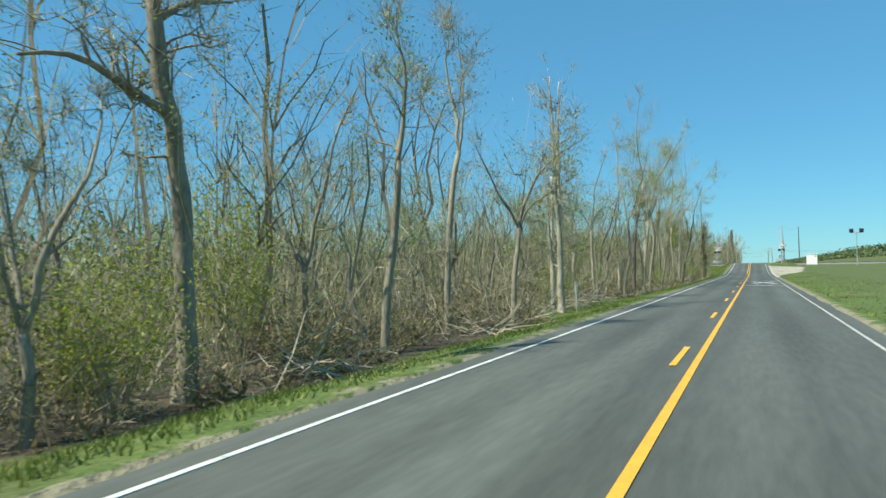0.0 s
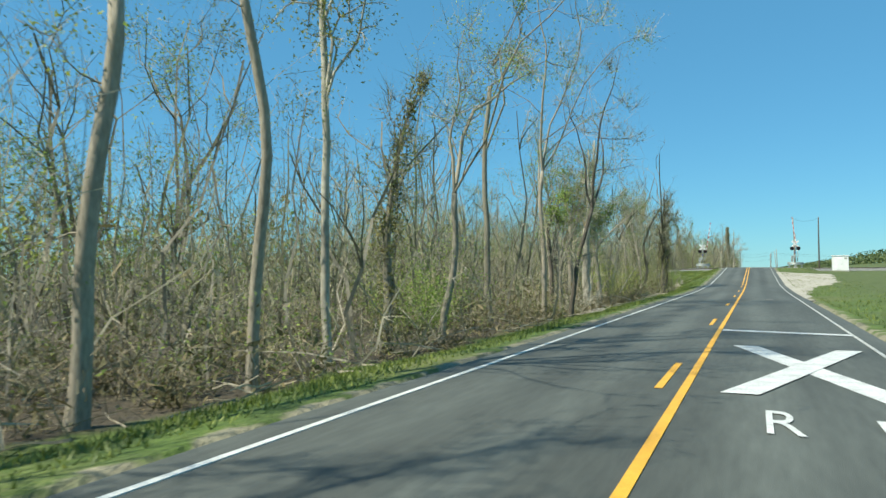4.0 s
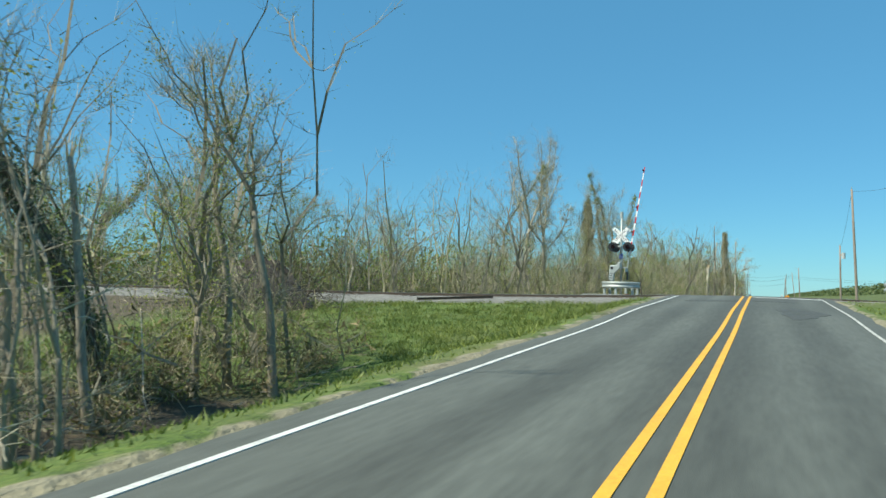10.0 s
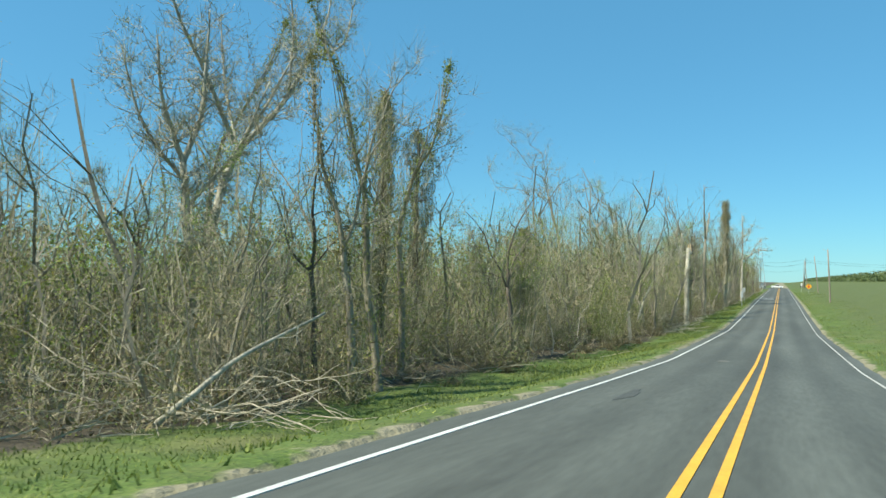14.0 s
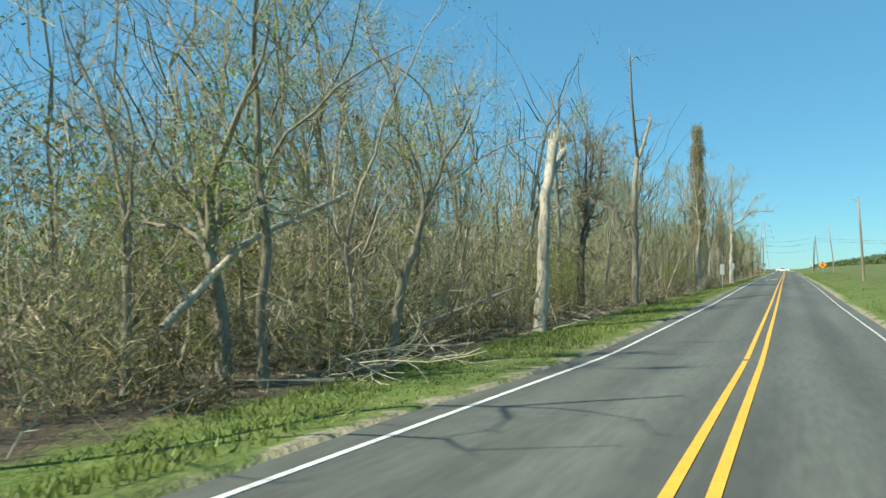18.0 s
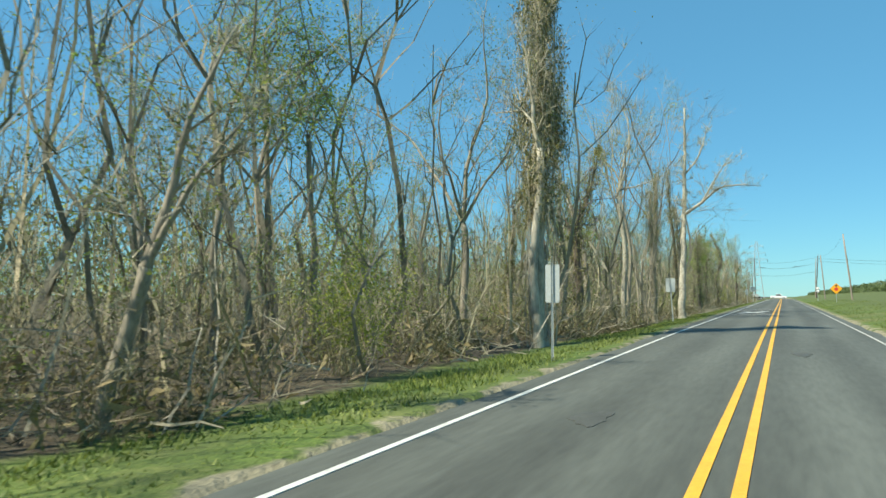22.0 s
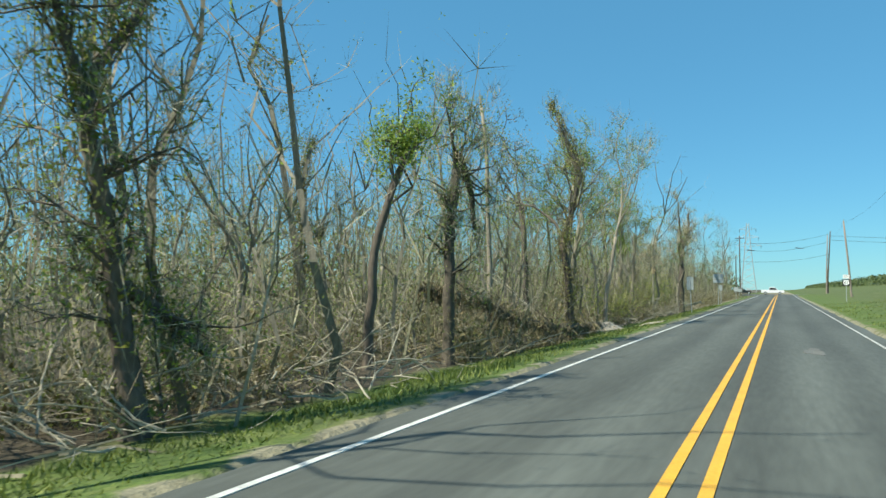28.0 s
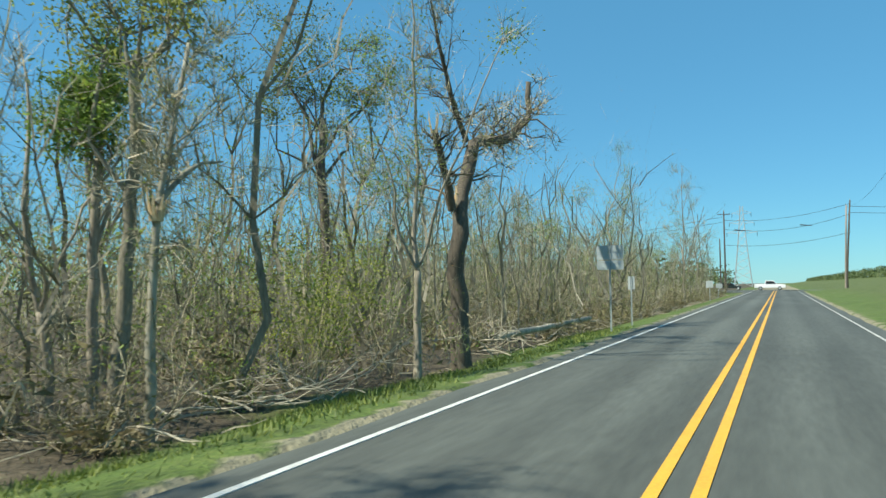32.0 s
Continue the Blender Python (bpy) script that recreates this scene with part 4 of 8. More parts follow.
hero_tree(-15.5, [(0.28, 0.12, flat((175, -0.7), (174.3, 1.5), (172.4, 4.4), (170.6, 6.4), (168.9, 8.0), (167.3, 9.2), (165.8, 10.2), (163.6, 10.6))), (0.1, 0.03, flat((168.9, 8.0), (168, 10), (168.4, 12.5))),
                  (0.09, 0.03, [(0, 167, 9.4), (1.4, 165.8, 10.4), (2.0, 164, 11.4)]), (0.09, 0.03, [(0, 166, 10.1), (-1.4, 164.2, 11), (-2.0, 162.6, 11.2)])],
          "leaning tree buried under dark vines", BARK_DARK, 907, leaves=900, twigs=34, vine=2.0, vine_wide=0.55, vine_mat=LEAF_DARK, leaf_mat=LEAF_OLIVE, vined=1)
hero_tree(-9, [(0.24, 0.17, flat((301.3, -0.9), (301.3, -0.3), (301.5, 2.3), (301.9, 3.4), (302.6, 4.2))), (0.12, 0.03, flat((302.6, 4.2), (302.5, 5.6), (302.7, 6.7), (303, 9.5))),
               (0.13, 0.03, flat((302.6, 4.2), (303.8, 4.8), (304.8, 5.8), (306.2, 7.5), (307, 10))), (0.11, 0.03, flat((302.6, 4.2), (303.3, 5.6), (304.1, 7), (304.6, 9)))],
          "dark tree splitting into many bare limbs", BARK_DARK, 908, leaves=160, twigs=40)
hero_tree(-10, [(0.15, 0.09, flat((301.1, -0.9), (301, 0.5), (300.7, 2.6), (300.9, 4), (300.7, 5.3), (300.2, 8))), (0.12, 0.04, flat((300.8, 4.8), (301.1, 5.4), (301.6, 7), (302, 9.5)))],
          "grey forked tree with a bent trunk", BARK_PALE, 909, leaves=160)
hero_tree(-8.5, [(0.25, 0.16, flat((313.2, -1.2), (313.3, -0.6), (313.9, 1.8), (313.6, 4.9), (313.4, 7.2), (314.6, 9.0), (315.0, 9.6))), (0.13, 0.04, flat((315.0, 9.4), (313.9, 11.2), (313.2, 13.6), (312.6, 16.6))),
                 (0.15, 0.1, flat((315.0, 9.4), (317.6, 11.0), (320.4, 13.3))), (0.06, 0.03, flat((314.5, 8.9), (316.6, 9.4), (319.5, 10.0))), (0.05, 0.02, flat((312.8, 15.6), (314.4, 16.6), (316.4, 16.8)))],
          "tall dead tree with a snapped fork", BARK, 910, leaves=30, twigs=7, torn=((0, 320.4, 13.3, 0.1),))
hero_tree(-8.4, [(0.28, 0.21, flat((292.6, -1.6), (292.9, -0.6), (293.6, 4.4), (294.9, 7.4))), (0.2, 0.17, flat((294.2, 5.6), (295.2, 6.4), (296.4, 7.1)))],
          "thick pale trunk snapped off below its crown", BARK_PALE, 911, leaves=30, twigs=5, torn=((0, 294.9, 7.4, 0.2), (0, 296.4, 7.1, 0.14)))
hero_tree(-7.3, [(0.31, 0.08, flat((386.1, -0.8), (386.2, -0.2), (388, 4.5), (389.6, 9.1), (390.8, 15.7), (391, 19))),
                 (0.15, 0.02, [(0, 389.5, 8.7), (1.5, 389.2, 9.6), (3.2, 388, 11), (5, 388.2, 10.9), (6.4, 388.6, 10.8)]),
                 (0.09, 0.02, [(1.5, 389.2, 9.6), (2.6, 389, 11.5), (4.2, 389.2, 14)]), (0.1, 0.03, [(0, 390.3, 12.5), (1.2, 391, 14), (2.0, 391.4, 17)])],
          "tall smooth pale tree with a limb over the road", BARK_PALE, 912, leaves=420, twigs=26, twig_len=1.0)
hero_tree(-24.8, [(0.26, 0.19, flat((239.8, -0.7), (239.9, 2.0), (240.4, 6.7), (241.5, 9.5), (242.3, 10.6))), (0.17, 0.03, flat((242.3, 10.6), (246.0, 14.0), (247.6, 16.7), (251.5, 18.6), (252.8, 22.6))),
                  (0.14, 0.03, flat((241.7, 10.6), (239.6, 13.8), (237.7, 15.9), (236.1, 19.4))), (0.1, 0.03, flat((246, 14.0), (246.4, 18.3), (245.5, 21.5))), (0.1, 0.03, flat((246.6, 15.0), (249.4, 19.3), (250.5, 22.8))),
                  (0.1, 0.03, [(0, 241, 9.2), (2.0, 241.5, 12), (3.2, 243, 16)]), (0.1, 0.03, [(0, 242, 10.4), (-2.4, 243.5, 14), (-3.4, 244, 18.5)])],
          "pale open-crowned tree with bare upswept limbs", BARK_PALE, 913, leaves=420, twigs=60)
hero_tree(-21, [(0.2, 0.14, flat((235.6, -0.7), (235.6, 1.4), (235.2, 4.7), (234.7, 8.4))), (0.12, 0.03, flat((234.7, 8.4), (233.5, 10.5), (233.2, 13.0))), (0.13, 0.03, flat((234.7, 8.4), (235.7, 10.4), (235.9, 15.0))),
                (0.09, 0.03, [(0, 235, 6.6), (1.8, 236, 9), (2.4, 237, 12)]), (0.09, 0.03, [(0, 235, 7.4), (-1.8, 234, 10), (-2.2, 233.4, 13)])],
          "pale open tree with bare upswept limbs", BARK_PALE, 914, leaves=420, twigs=60)
hero_tree(-9.5, [(0.2, 0.06, flat((401.1, -0.6), (400.5, 2.6), (399.8, 5.0), (398.8, 7.8), (397.4, 8.8), (396.1, 10.6), (395.4, 13.5))), (0.15, 0.05, flat((401.0, 1.2), (401.3, 2.7), (401.7, 5.9), (401.8, 9.1), (400.6, 10.5), (398.7, 10.1)))],
          "pair of dark dead stems hung with trailing vines", BARK_DARK, 922, leaves=40, twigs=8, vine=0.8, vine_wide=0.3)
hero_tree(-9, [(0.1, 0.04, flat((467.7, -0.7), (467.7, 1.5), (467.8, 3.1), (468.1, 4.5), (468.5, 6.4))), (0.07, 0.02, flat((467.8, 3.3), (468.7, 4.2), (469.4, 4.3)))],
          "bleached broken sapling with torn bark", BARK_PALE, 915, leaves=60, torn=((0, 467.8, 3.1, 0.12),))
hero_tree(-8.5, [(0.32, 0.1, flat((379.2, -0.6), (379.2, 2.6), (379.2, 5.2), (380.5, 6.5), (381, 7.4), (381.6, 11))), (0.16, 0.05, flat((379.2, 5.2), (378.9, 6), (379, 9.5)))],
          "large dark-shaded forked trunk close to the road", BARK, 916, leaves=500, vine=0.5, vine_wide=0.3)
hero_tree(-8.4, [(0.3, 0.22, flat((350.6, -0.7), (350.6, 6), (350.9, 12), (351, 18.0))), (0.08, 0.02, flat((351, 13), (352, 15.5), (353, 16))), (0.06, 0.02, flat((350.8, 11), (352.4, 10.2), (353.2, 8)))],
          "tall column of hanging brown vines on a dead trunk", BARK_PALE, 917, leaves=60, vine_from=0.3, vine=3.2, vine_wide=0.8, twigs=6)
hero_tree(-8, [(0.32, 0.1, flat((478.6, -0.7), (478.5, 0.2), (478.2, 3.6), (479.3, 5.5), (479.5, 6.5), (483.3, 7.2), (485.6, 8.7), (485.3, 9.9))), (0.14, 0.1, flat((478, 4.1), (477.4, 5.4), (476.8, 6.3))),
               (0.1, 0.02, flat((479.1, 6.4), (477.7, 7.7), (477.1, 9.2), (476.2, 11)))], "dark tree with a crooked elbow limb and torn stub", BARK_DARK, 918, leaves=260, twigs=34, torn=((0, 476.8, 6.3, 0.1), (0, 478.1, 4.3, 0.14)))
hero_tree(-9, [(0.2, 0.15, flat((426.6, -0.7), (426.7, 1.3), (426.8, 3.4), (427, 4.9), (427.4, 6.2))), (0.15, 0.08, flat((427.4, 6.2), (428, 5.7), (428.6, 4.9), (428.8, 3.8))),
               (0.06, 0.02, flat((427.2, 5.6), (426.8, 7), (426.2, 8)))], "snapped tree with its top hanging down", BARK_DARK, 919, leaves=700, leaf_mat=LEAF_GREEN, twigs=40, torn=((0, 427.4, 6.2, 0.12),))
hero_tree(-8.6, [(0.24, 0.1, flat((414, -0.7), (413.8, 0.8), (413.4, 2.6), (412.9, 3.9), (412.9, 4.8))), (0.08, 0.03, flat((412.9, 4.8), (413.9, 6.1), (414.5, 8.5))), (0.08, 0.03, flat((412.9, 4.6), (412.2, 6), (412, 9))),
                 (0.13, 0.09, flat((413.6, 1.8), (414.4, 1.3), (415.6, 0.5)))], "vine-hung tree with a torn dark trunk and green top", BARK_DARK, 920, leaves=900, leaf_mat=LEAF_GREEN, twigs=40, vine=0.7, vine_wide=0.4, vine_mat=LEAF_OLIVE)


def vine_tower(x, y, top, wide, label, seed, mat=None, lean=0.0):
    """A dead trunk under a dense cloak of hanging vines with a rounded head."""
    r = np.random.default_rng(seed)
    z0 = float(land_z(x, y))
    h = top - z0
    t = thing("tree", (x, y, z0), label, "tree", "trees of the wood")
    V, F = [], []
    z = np.linspace(0, 1, 10)
    path = np.stack([np.cumsum(r.normal(0, 0.06, 10)), lean * z ** 1.4 + np.cumsum(r.normal(0, 0.06, 10)), z * h * 0.97], 1)
    path[0] = (0, 0, -0.5)
    tube(path, np.linspace(0.24, 0.08, 10), 8, V, F)
    for _ in range(14):
        i = r.integers(4, 10)
        tube(curve_path(path[i], (*r.normal(0, 1, 2), 0.5), wide * r.uniform(0.4, 0.8), 4, r, 0.3), np.linspace(0.05, 0.01, 5), 4, V, F)
    part("trunk", V, F, BARK_DARK, t, smooth=True)
    n = 3000
    u = r.uniform(0.12, 1, n) ** 0.8
    a = r.uniform(0, 6.28, n)
    half = wide * 0.5 * np.interp(u, (0, 0.3, 0.6, 0.85, 0.95, 1), (0.3, 0.5, 0.85, 1.0, 0.75, 0.25)) * (0.75 + 0.28 * np.sin(3 * a + 5 * u) + 0.22 * np.sin(u * 31 + a) + 0.15 * np.sin(u * 67 + 2 * a))
    q = half * r.uniform(0.25, 1, n) ** 0.5
    core = np.stack([np.interp(u, z, path[:, k]) for k in range(3)], 1)
    p = core + np.stack([np.cos(a) * q, np.sin(a) * q, 0 * q], 1)
    tagged(part("hanging_vine", *twig_mesh(p, np.stack([r.normal(0, 0.1, n), r.normal(0, 0.1, n), -r.uniform(0.3, 1.3, n)], 1), np.full(n, 0.03), r), TWIG, t), "brown strands of hanging vine", kind="stuff")
    part("vine_growth", *leaf_mesh(np.repeat(p, 2, 0) + r.normal(0, 0.13, (2 * n, 3)), 0.05, r), mat or LEAF_BROWN, t, "dense cloak of climbing vines")


vine_tower(-21.2, 255.0, 14.0, 3.6, "dead trunk cloaked in brown and green vines", 941, VINE_LEAF)
vine_tower(-18.8, 247.0, 14.6, 1.5, "thin dead trunk hung with dark vines", 942, VINE_LEAF)
vine_tower(-16, 262, 7.6, 3.6, "vine-smothered tree with a rounded dark head", 943, LEAF_OLIVE)



def puff_tree(x, trunk, puffs, label, bark, leaf_mat, seed, rad, leaves, twiggy=1.0):
    """A tree of known outline: trunk places (dx, y, z), and tufts (dx, y, z, radius) of leaves and twigs that limbs reach out to."""
    r = np.random.default_rng(seed)
    y0 = trunk[0][1]
    z0 = float(land_z(x, y0))
    base = np.array((x, y0, z0))
    t = thing("tree", tuple(base), label, "tree", "trees of the wood")
    p = np.array([(0, 0, -0.5)] + [(q[0], q[1] - y0, max(q[2] - z0, 0.4)) for q in trunk])
    u = np.concatenate([[0], np.cumsum(np.linalg.norm(np.diff(p, axis=0), axis=1))])
    fine = np.linspace(0, u[-1], 12)
    path = np.stack([np.interp(fine, u, p[:, k]) for k in range(3)], 1)
    path[1:-1] = (path[:-2] + 2 * path[1:-1] + path[2:]) / 4 + r.normal(0, rad * 0.2, (10, 3))
    V, F, tw_p, tw_d, lv = [], [], [], [], []
    radii = np.linspace(rad, rad * 0.62, 12)
    radii[0] *= 1.4
    tube(path, radii, 9, V, F)
    for dx, py, pz, pr in puffs:
        c = np.array((dx, py - y0, pz - z0)) + r.normal(0, 0.3, 3)
        s0 = path[r.integers(7, 12)]
        k = np.linspace(0, 1, 7)[:, None]
        bow = s0 + (c - s0) * np.concatenate([k, k, k ** 0.8], 1)
        bow[1:-1] += r.normal(0, 0.05 * np.linalg.norm(c - s0), (5, 3))
        tube(bow, np.linspace(rad * r.uniform(0.2, 0.38), 0.018, 7), 6, V, F)
        for _ in range(9):
            a = bow[r.integers(3, 7)]
            way = r.normal(0, 1, 3) + (0, 0, 0.5)
            b = curve_path(a, way, pr * r.uniform(0.6, 1.25), 4, r, 0.3, 0.04)
            tube(b, np.linspace(0.028, 0.008, 5), 4, V, F)
            m = int(16 * twiggy)
            q = b[r.integers(1, 5, m)]
            tw_p.append(q)
            tw_d.append((r.normal(0, 0.5, (m, 3)) + (b[-1] - b[0]) / (np.linalg.norm(b[-1] - b[0]) + 1e-6) * 0.4 + (0, 0, 0.2)) * pr * r.uniform(0.2, 0.6, (m, 1)))
            ends = (tw_p[-1] + tw_d[-1])[r.integers(0, m, leaves // 9)]
            lv.append(ends + r.normal(0, 0.12 + 0.06 * pr, ends.shape))
    part("trunk", V, F, bark, t, smooth=True)
    tagged(part("twig_spray", *twig_mesh(np.concatenate(tw_p), np.concatenate(tw_d), np.full(sum(map(len, tw_p)), 0.016), r), TWIG, t), kind="stuff")
    part("crown", *leaf_mesh(np.concatenate(lv), 0.048, r), leaf_mat, t)


puff_tree(-10.5, ((-0.0, 424.1, 0.2), (0.2, 424.2, 3.1), (0.5, 424.4, 4.6), (1.1, 424.8, 6.0)),
          ((0.9, 424.6, 6.8, 0.7), (1.6, 425.0, 7.7, 0.8), (2.1, 425.4, 7.2, 0.6), (0.5, 424.4, 6.3, 0.4)),
          "leaning tree with a round sprouting green crown", BARK_DARK, LEAF_GREEN, 951, 0.17, 900, 1.0)
puff_tree(-11.5, ((-0.0, 449.6, 0.0), (0.1, 449.7, 3.8), (0.3, 449.8, 6.6), (0.5, 449.9, 8.4)),
          ((-2.2, 448.2, 8.8, 1.0), (-1.6, 448.6, 10.0, 0.9), (-0.7, 449.2, 9.5, 1.1), (0.5, 450.0, 10.2, 1.1), (-1.3, 448.8, 7.1, 1.0), (1.4, 450.6, 10.5, 0.9), (-2.0, 448.3, 6.0, 0.8), (-0.3, 449.5, 10.8, 0.9)),
          "tall pale-barked tree with sprays of green leaves", BARK, LEAF_GREEN, 952, 0.24, 800, 1.2)
puff_tree(-12.5, ((-0.0, 444.6, 1.6), (-0.1, 444.6, 4.9), (-0.4, 444.4, 7.3)),
          ((-3.0, 443.1, 11.5, 1.0), (-1.5, 443.9, 11.9, 0.8), (-2.3, 443.5, 10.5, 1.1), (-0.4, 444.4, 9.8, 1.1), (-1.5, 443.9, 8.8, 1.0)),
          "spreading tree with reddish-brown tufts on bare limbs", BARK_DARK, VINE_LEAF, 953, 0.2, 420, 1.3)
puff_tree(-16.5, ((-0.0, 483.5, 3.9), (-0.1, 483.4, 6.1), (-0.1, 483.4, 9.0)),
          ((-2.4, 481.8, 12.3, 1.2), (-2.8, 481.5, 11.1, 1.0), (-0.7, 483.0, 13.1, 1.3), (0.9, 484.1, 12.8, 1.3), (1.7, 484.7, 11.3, 1.2), (0.1, 483.6, 11.5, 1.5), (-1.4, 482.5, 10.7, 1.1), (2.3, 485.1, 10.6, 0.9)),
          "broad tree with a patchy olive-green crown", BARK_DARK, LEAF_OLIVE, 954, 0.26, 1300, 1.0)
puff_tree(-12, ((0.0, 468.9, 1.7), (0.0, 468.9, 3.4), (0.0, 469.0, 4.7)),
          ((-0.1, 468.8, 6.9, 0.6), (0.2, 469.2, 6.8, 0.5), (0.1, 469.0, 6.1, 0.7), (0.0, 468.9, 5.4, 0.6), (-0.2, 468.6, 5.8, 0.5)),
          "narrow tree thick with young green leaves", BARK, LEAF_GREEN, 955, 0.14, 1000, 1.0)
puff_tree(-26, ((0.0, 306.8, 2.2), (-0.4, 306.6, 8.5), (-1.9, 306.1, 14.9)),
          ((-7.8, 304.0, 22.9, 2.6), (-9.6, 303.3, 18.3, 2.2), (-4.1, 305.3, 23.4, 2.9), (-5.4, 304.8, 19.5, 3.2), (-2.3, 305.9, 20.1, 2.9), (-0.5, 306.6, 18.1, 2.6), (-4.1, 305.3, 16.2, 2.6), (2.4, 307.6, 16.1, 1.9)),
          "open tree with a fine grey-green crown", BARK, LEAF_OLIVE, 956, 0.22, 420, 1.6)
puff_tree(-11, ((-0.0, 468.7, 0.4), (0.2, 468.8, 4.1), (0.3, 468.8, 6.5)),
          ((-2.3, 467.8, 9.3, 0.9), (-0.8, 468.4, 8.9, 1.2), (0.7, 469.0, 9.3, 1.3), (2.0, 469.5, 8.3, 1.1), (-0.3, 468.6, 7.6, 1.2), (1.2, 469.2, 7.0, 1.2)),
          "tree with a ragged olive and brown crown", BARK, LEAF_OLIVE, 957, 0.17, 700, 1.0)
puff_tree(-10, ((0.0, 80.9, -0.1), (-0.0, 80.9, 6.0), (-0.1, 80.8, 11.2)),
          ((-0.6, 80.6, 12.2, 0.9), (0.7, 81.2, 11.7, 1.1), (1.8, 81.6, 11.2, 1.2), (1.1, 81.3, 10.0, 1.1), (-0.8, 80.5, 9.8, 0.9)),
          "tall slim pale trunk with a wispy leafy top", BARK_PALE, LEAF_OLIVE, 958, 0.14, 420, 1.3)
puff_tree(-10, ((0.0, 94.3, 0.4), (-0.2, 94.2, 6.7), (0.1, 94.3, 10.4)),
          ((2.3, 94.9, 16.2, 1.4), (1.3, 94.6, 14.4, 1.2), (2.2, 94.9, 11.3, 1.2)),
          "forked tree with wispy green tips on bare limbs", BARK, LEAF_GREEN, 959, 0.16, 420, 1.3)
puff_tree(-10.5, ((-0.0, 112.1, 0.5), (-0.1, 112.0, 3.2), (-0.0, 112.0, 5.1)),
          ((-0.1, 112.0, 8.5, 0.7), (0.5, 112.4, 8.8, 0.7), (1.3, 113.0, 8.0, 1.0), (2.0, 113.4, 8.4, 0.8), (0.1, 112.1, 6.8, 0.8), (2.3, 113.6, 7.1, 0.7), (3.4, 114.4, 6.5, 0.7)),
          "tall forked tree with hazy olive foliage", BARK, LEAF_OLIVE, 960, 0.2, 700, 1.3)
puff_tree(-10, ((-0.0, 105.2, 0.9), (-0.1, 105.1, 2.7), (-0.2, 105.0, 4.3)),
          ((0.6, 105.9, 6.9, 0.5), (-0.0, 105.2, 5.8, 0.6), (0.4, 105.7, 5.8, 0.5), (0.7, 106.0, 6.1, 0.5), (-0.4, 104.8, 5.4, 0.5)),
          "bent tree with thin green sprays of leaves", BARK_DARK, LEAF_GREEN, 961, 0.15, 500, 1.2)
puff_tree(-12, ((-0.0, 125.5, 0.9), (0.2, 125.7, 3.1), (0.3, 125.9, 5.5)),
          ((0.2, 125.7, 7.4, 0.8), (0.5, 126.1, 6.6, 0.8), (1.0, 126.7, 6.4, 0.7), (-0.2, 125.3, 6.4, 0.6), (1.1, 126.8, 7.4, 0.6)),
          "tree with a broad hazy crown of young leaves", BARK, LEAF_GREEN, 962, 0.16, 700, 1.2)
puff_tree(-16, ((-0.0, 343.1, 1.1), (-0.2, 343.0, 5.5), (-0.3, 343.0, 9.3)),
          ((-1.4, 342.6, 13.1, 1.9), (0.4, 343.2, 12.7, 1.9), (-0.3, 343.0, 10.8, 2.0), (1.4, 343.6, 10.4, 1.7), (-2.1, 342.3, 10.4, 1.7)),
          "soft green leafy tree inside the wood", BARK, LEAF_GREEN, 963, 0.14, 1100, 1.0)
puff_tree(-15, ((0.0, 344.5, 0.5), (-0.2, 344.4, 3.9), (-0.3, 344.3, 7.1)),
          ((-1.1, 343.7, 11.1, 1.3), (0.1, 344.5, 10.8, 1.3), (-0.6, 344.1, 9.2, 1.3), (0.6, 344.9, 9.5, 1.1), (-1.6, 343.3, 8.5, 1.2)),
          "tall tree with hazy green foliage", BARK, LEAF_GREEN, 964, 0.16, 800, 1.2)
puff_tree(-15, ((-0.0, 382.6, -0.2), (-0.2, 382.6, 3.6), (-0.3, 382.5, 7.2)),
          ((-1.1, 382.2, 9.4, 1.8), (0.4, 382.8, 10.1, 1.8), (-0.2, 382.6, 7.8, 1.9), (-1.6, 381.9, 7.2, 1.6), (1.0, 383.1, 7.2, 1.4)),
          "soft green leafy tree inside the wood", BARK, LEAF_GREEN, 965, 0.14, 1100, 1.0)
puff_tree(-12.5, ((0.0, 454.5, -0.1), (0.1, 454.6, 3.8), (0.5, 454.8, 6.2)),
          ((2.8, 456.1, 12.3, 1.2), (4.4, 457.0, 11.6, 1.1), (1.6, 455.5, 11.2, 1.1), (0.1, 454.6, 10.0, 1.0), (4.9, 457.4, 10.7, 0.8), (3.6, 456.6, 10.3, 0.9), (-0.1, 454.5, 12.3, 1.1), (1.3, 455.3, 12.7, 1.0)),
          "leaning tree with a long dark limb and green tufts", BARK, LEAF_GREEN, 966, 0.22, 600, 1.2)

for k, (style, x, y, h, lean) in enumerate(TREES):
    make_tree(style, x, y, h, lean, seed=100 + k)

# ---- the wood: thicket, saplings, deep trees, litter ----
def woods_edge(y):
    return np.interp(y, (-30, 36, 42, 52, 62, 74, 148, 158, 166, 176, 186, 205, 222, 240, 258, 272, 420, 462, 475, 500, 590),
                     (-7.6, -7.6, -10.5, -10.5, -8.8, -7.6, -7.8, -8.8, -9.8, -11.3, -12.5, -13, -13.5, -12.5, -9.3, -7.8, -7.5, -8.4, -8.2, -7.4, -7.8))


def rail_gap(x, y):
    """Distance from the railway's centre line, positive beyond it."""
    return (y - RAIL_AT - RAIL_SLOPE * x) / math.hypot(1, RAIL_SLOPE)


def in_clearing(x, y):
    s = rail_gap(x, y)
    near = np.where(x > -48 + 2 * np.sin(y), -23 + 5 * np.sin(x * 0.3), -6.5)
    return (s > near) & (s < 9.5 + 1.5 * np.sin(x * 0.7))


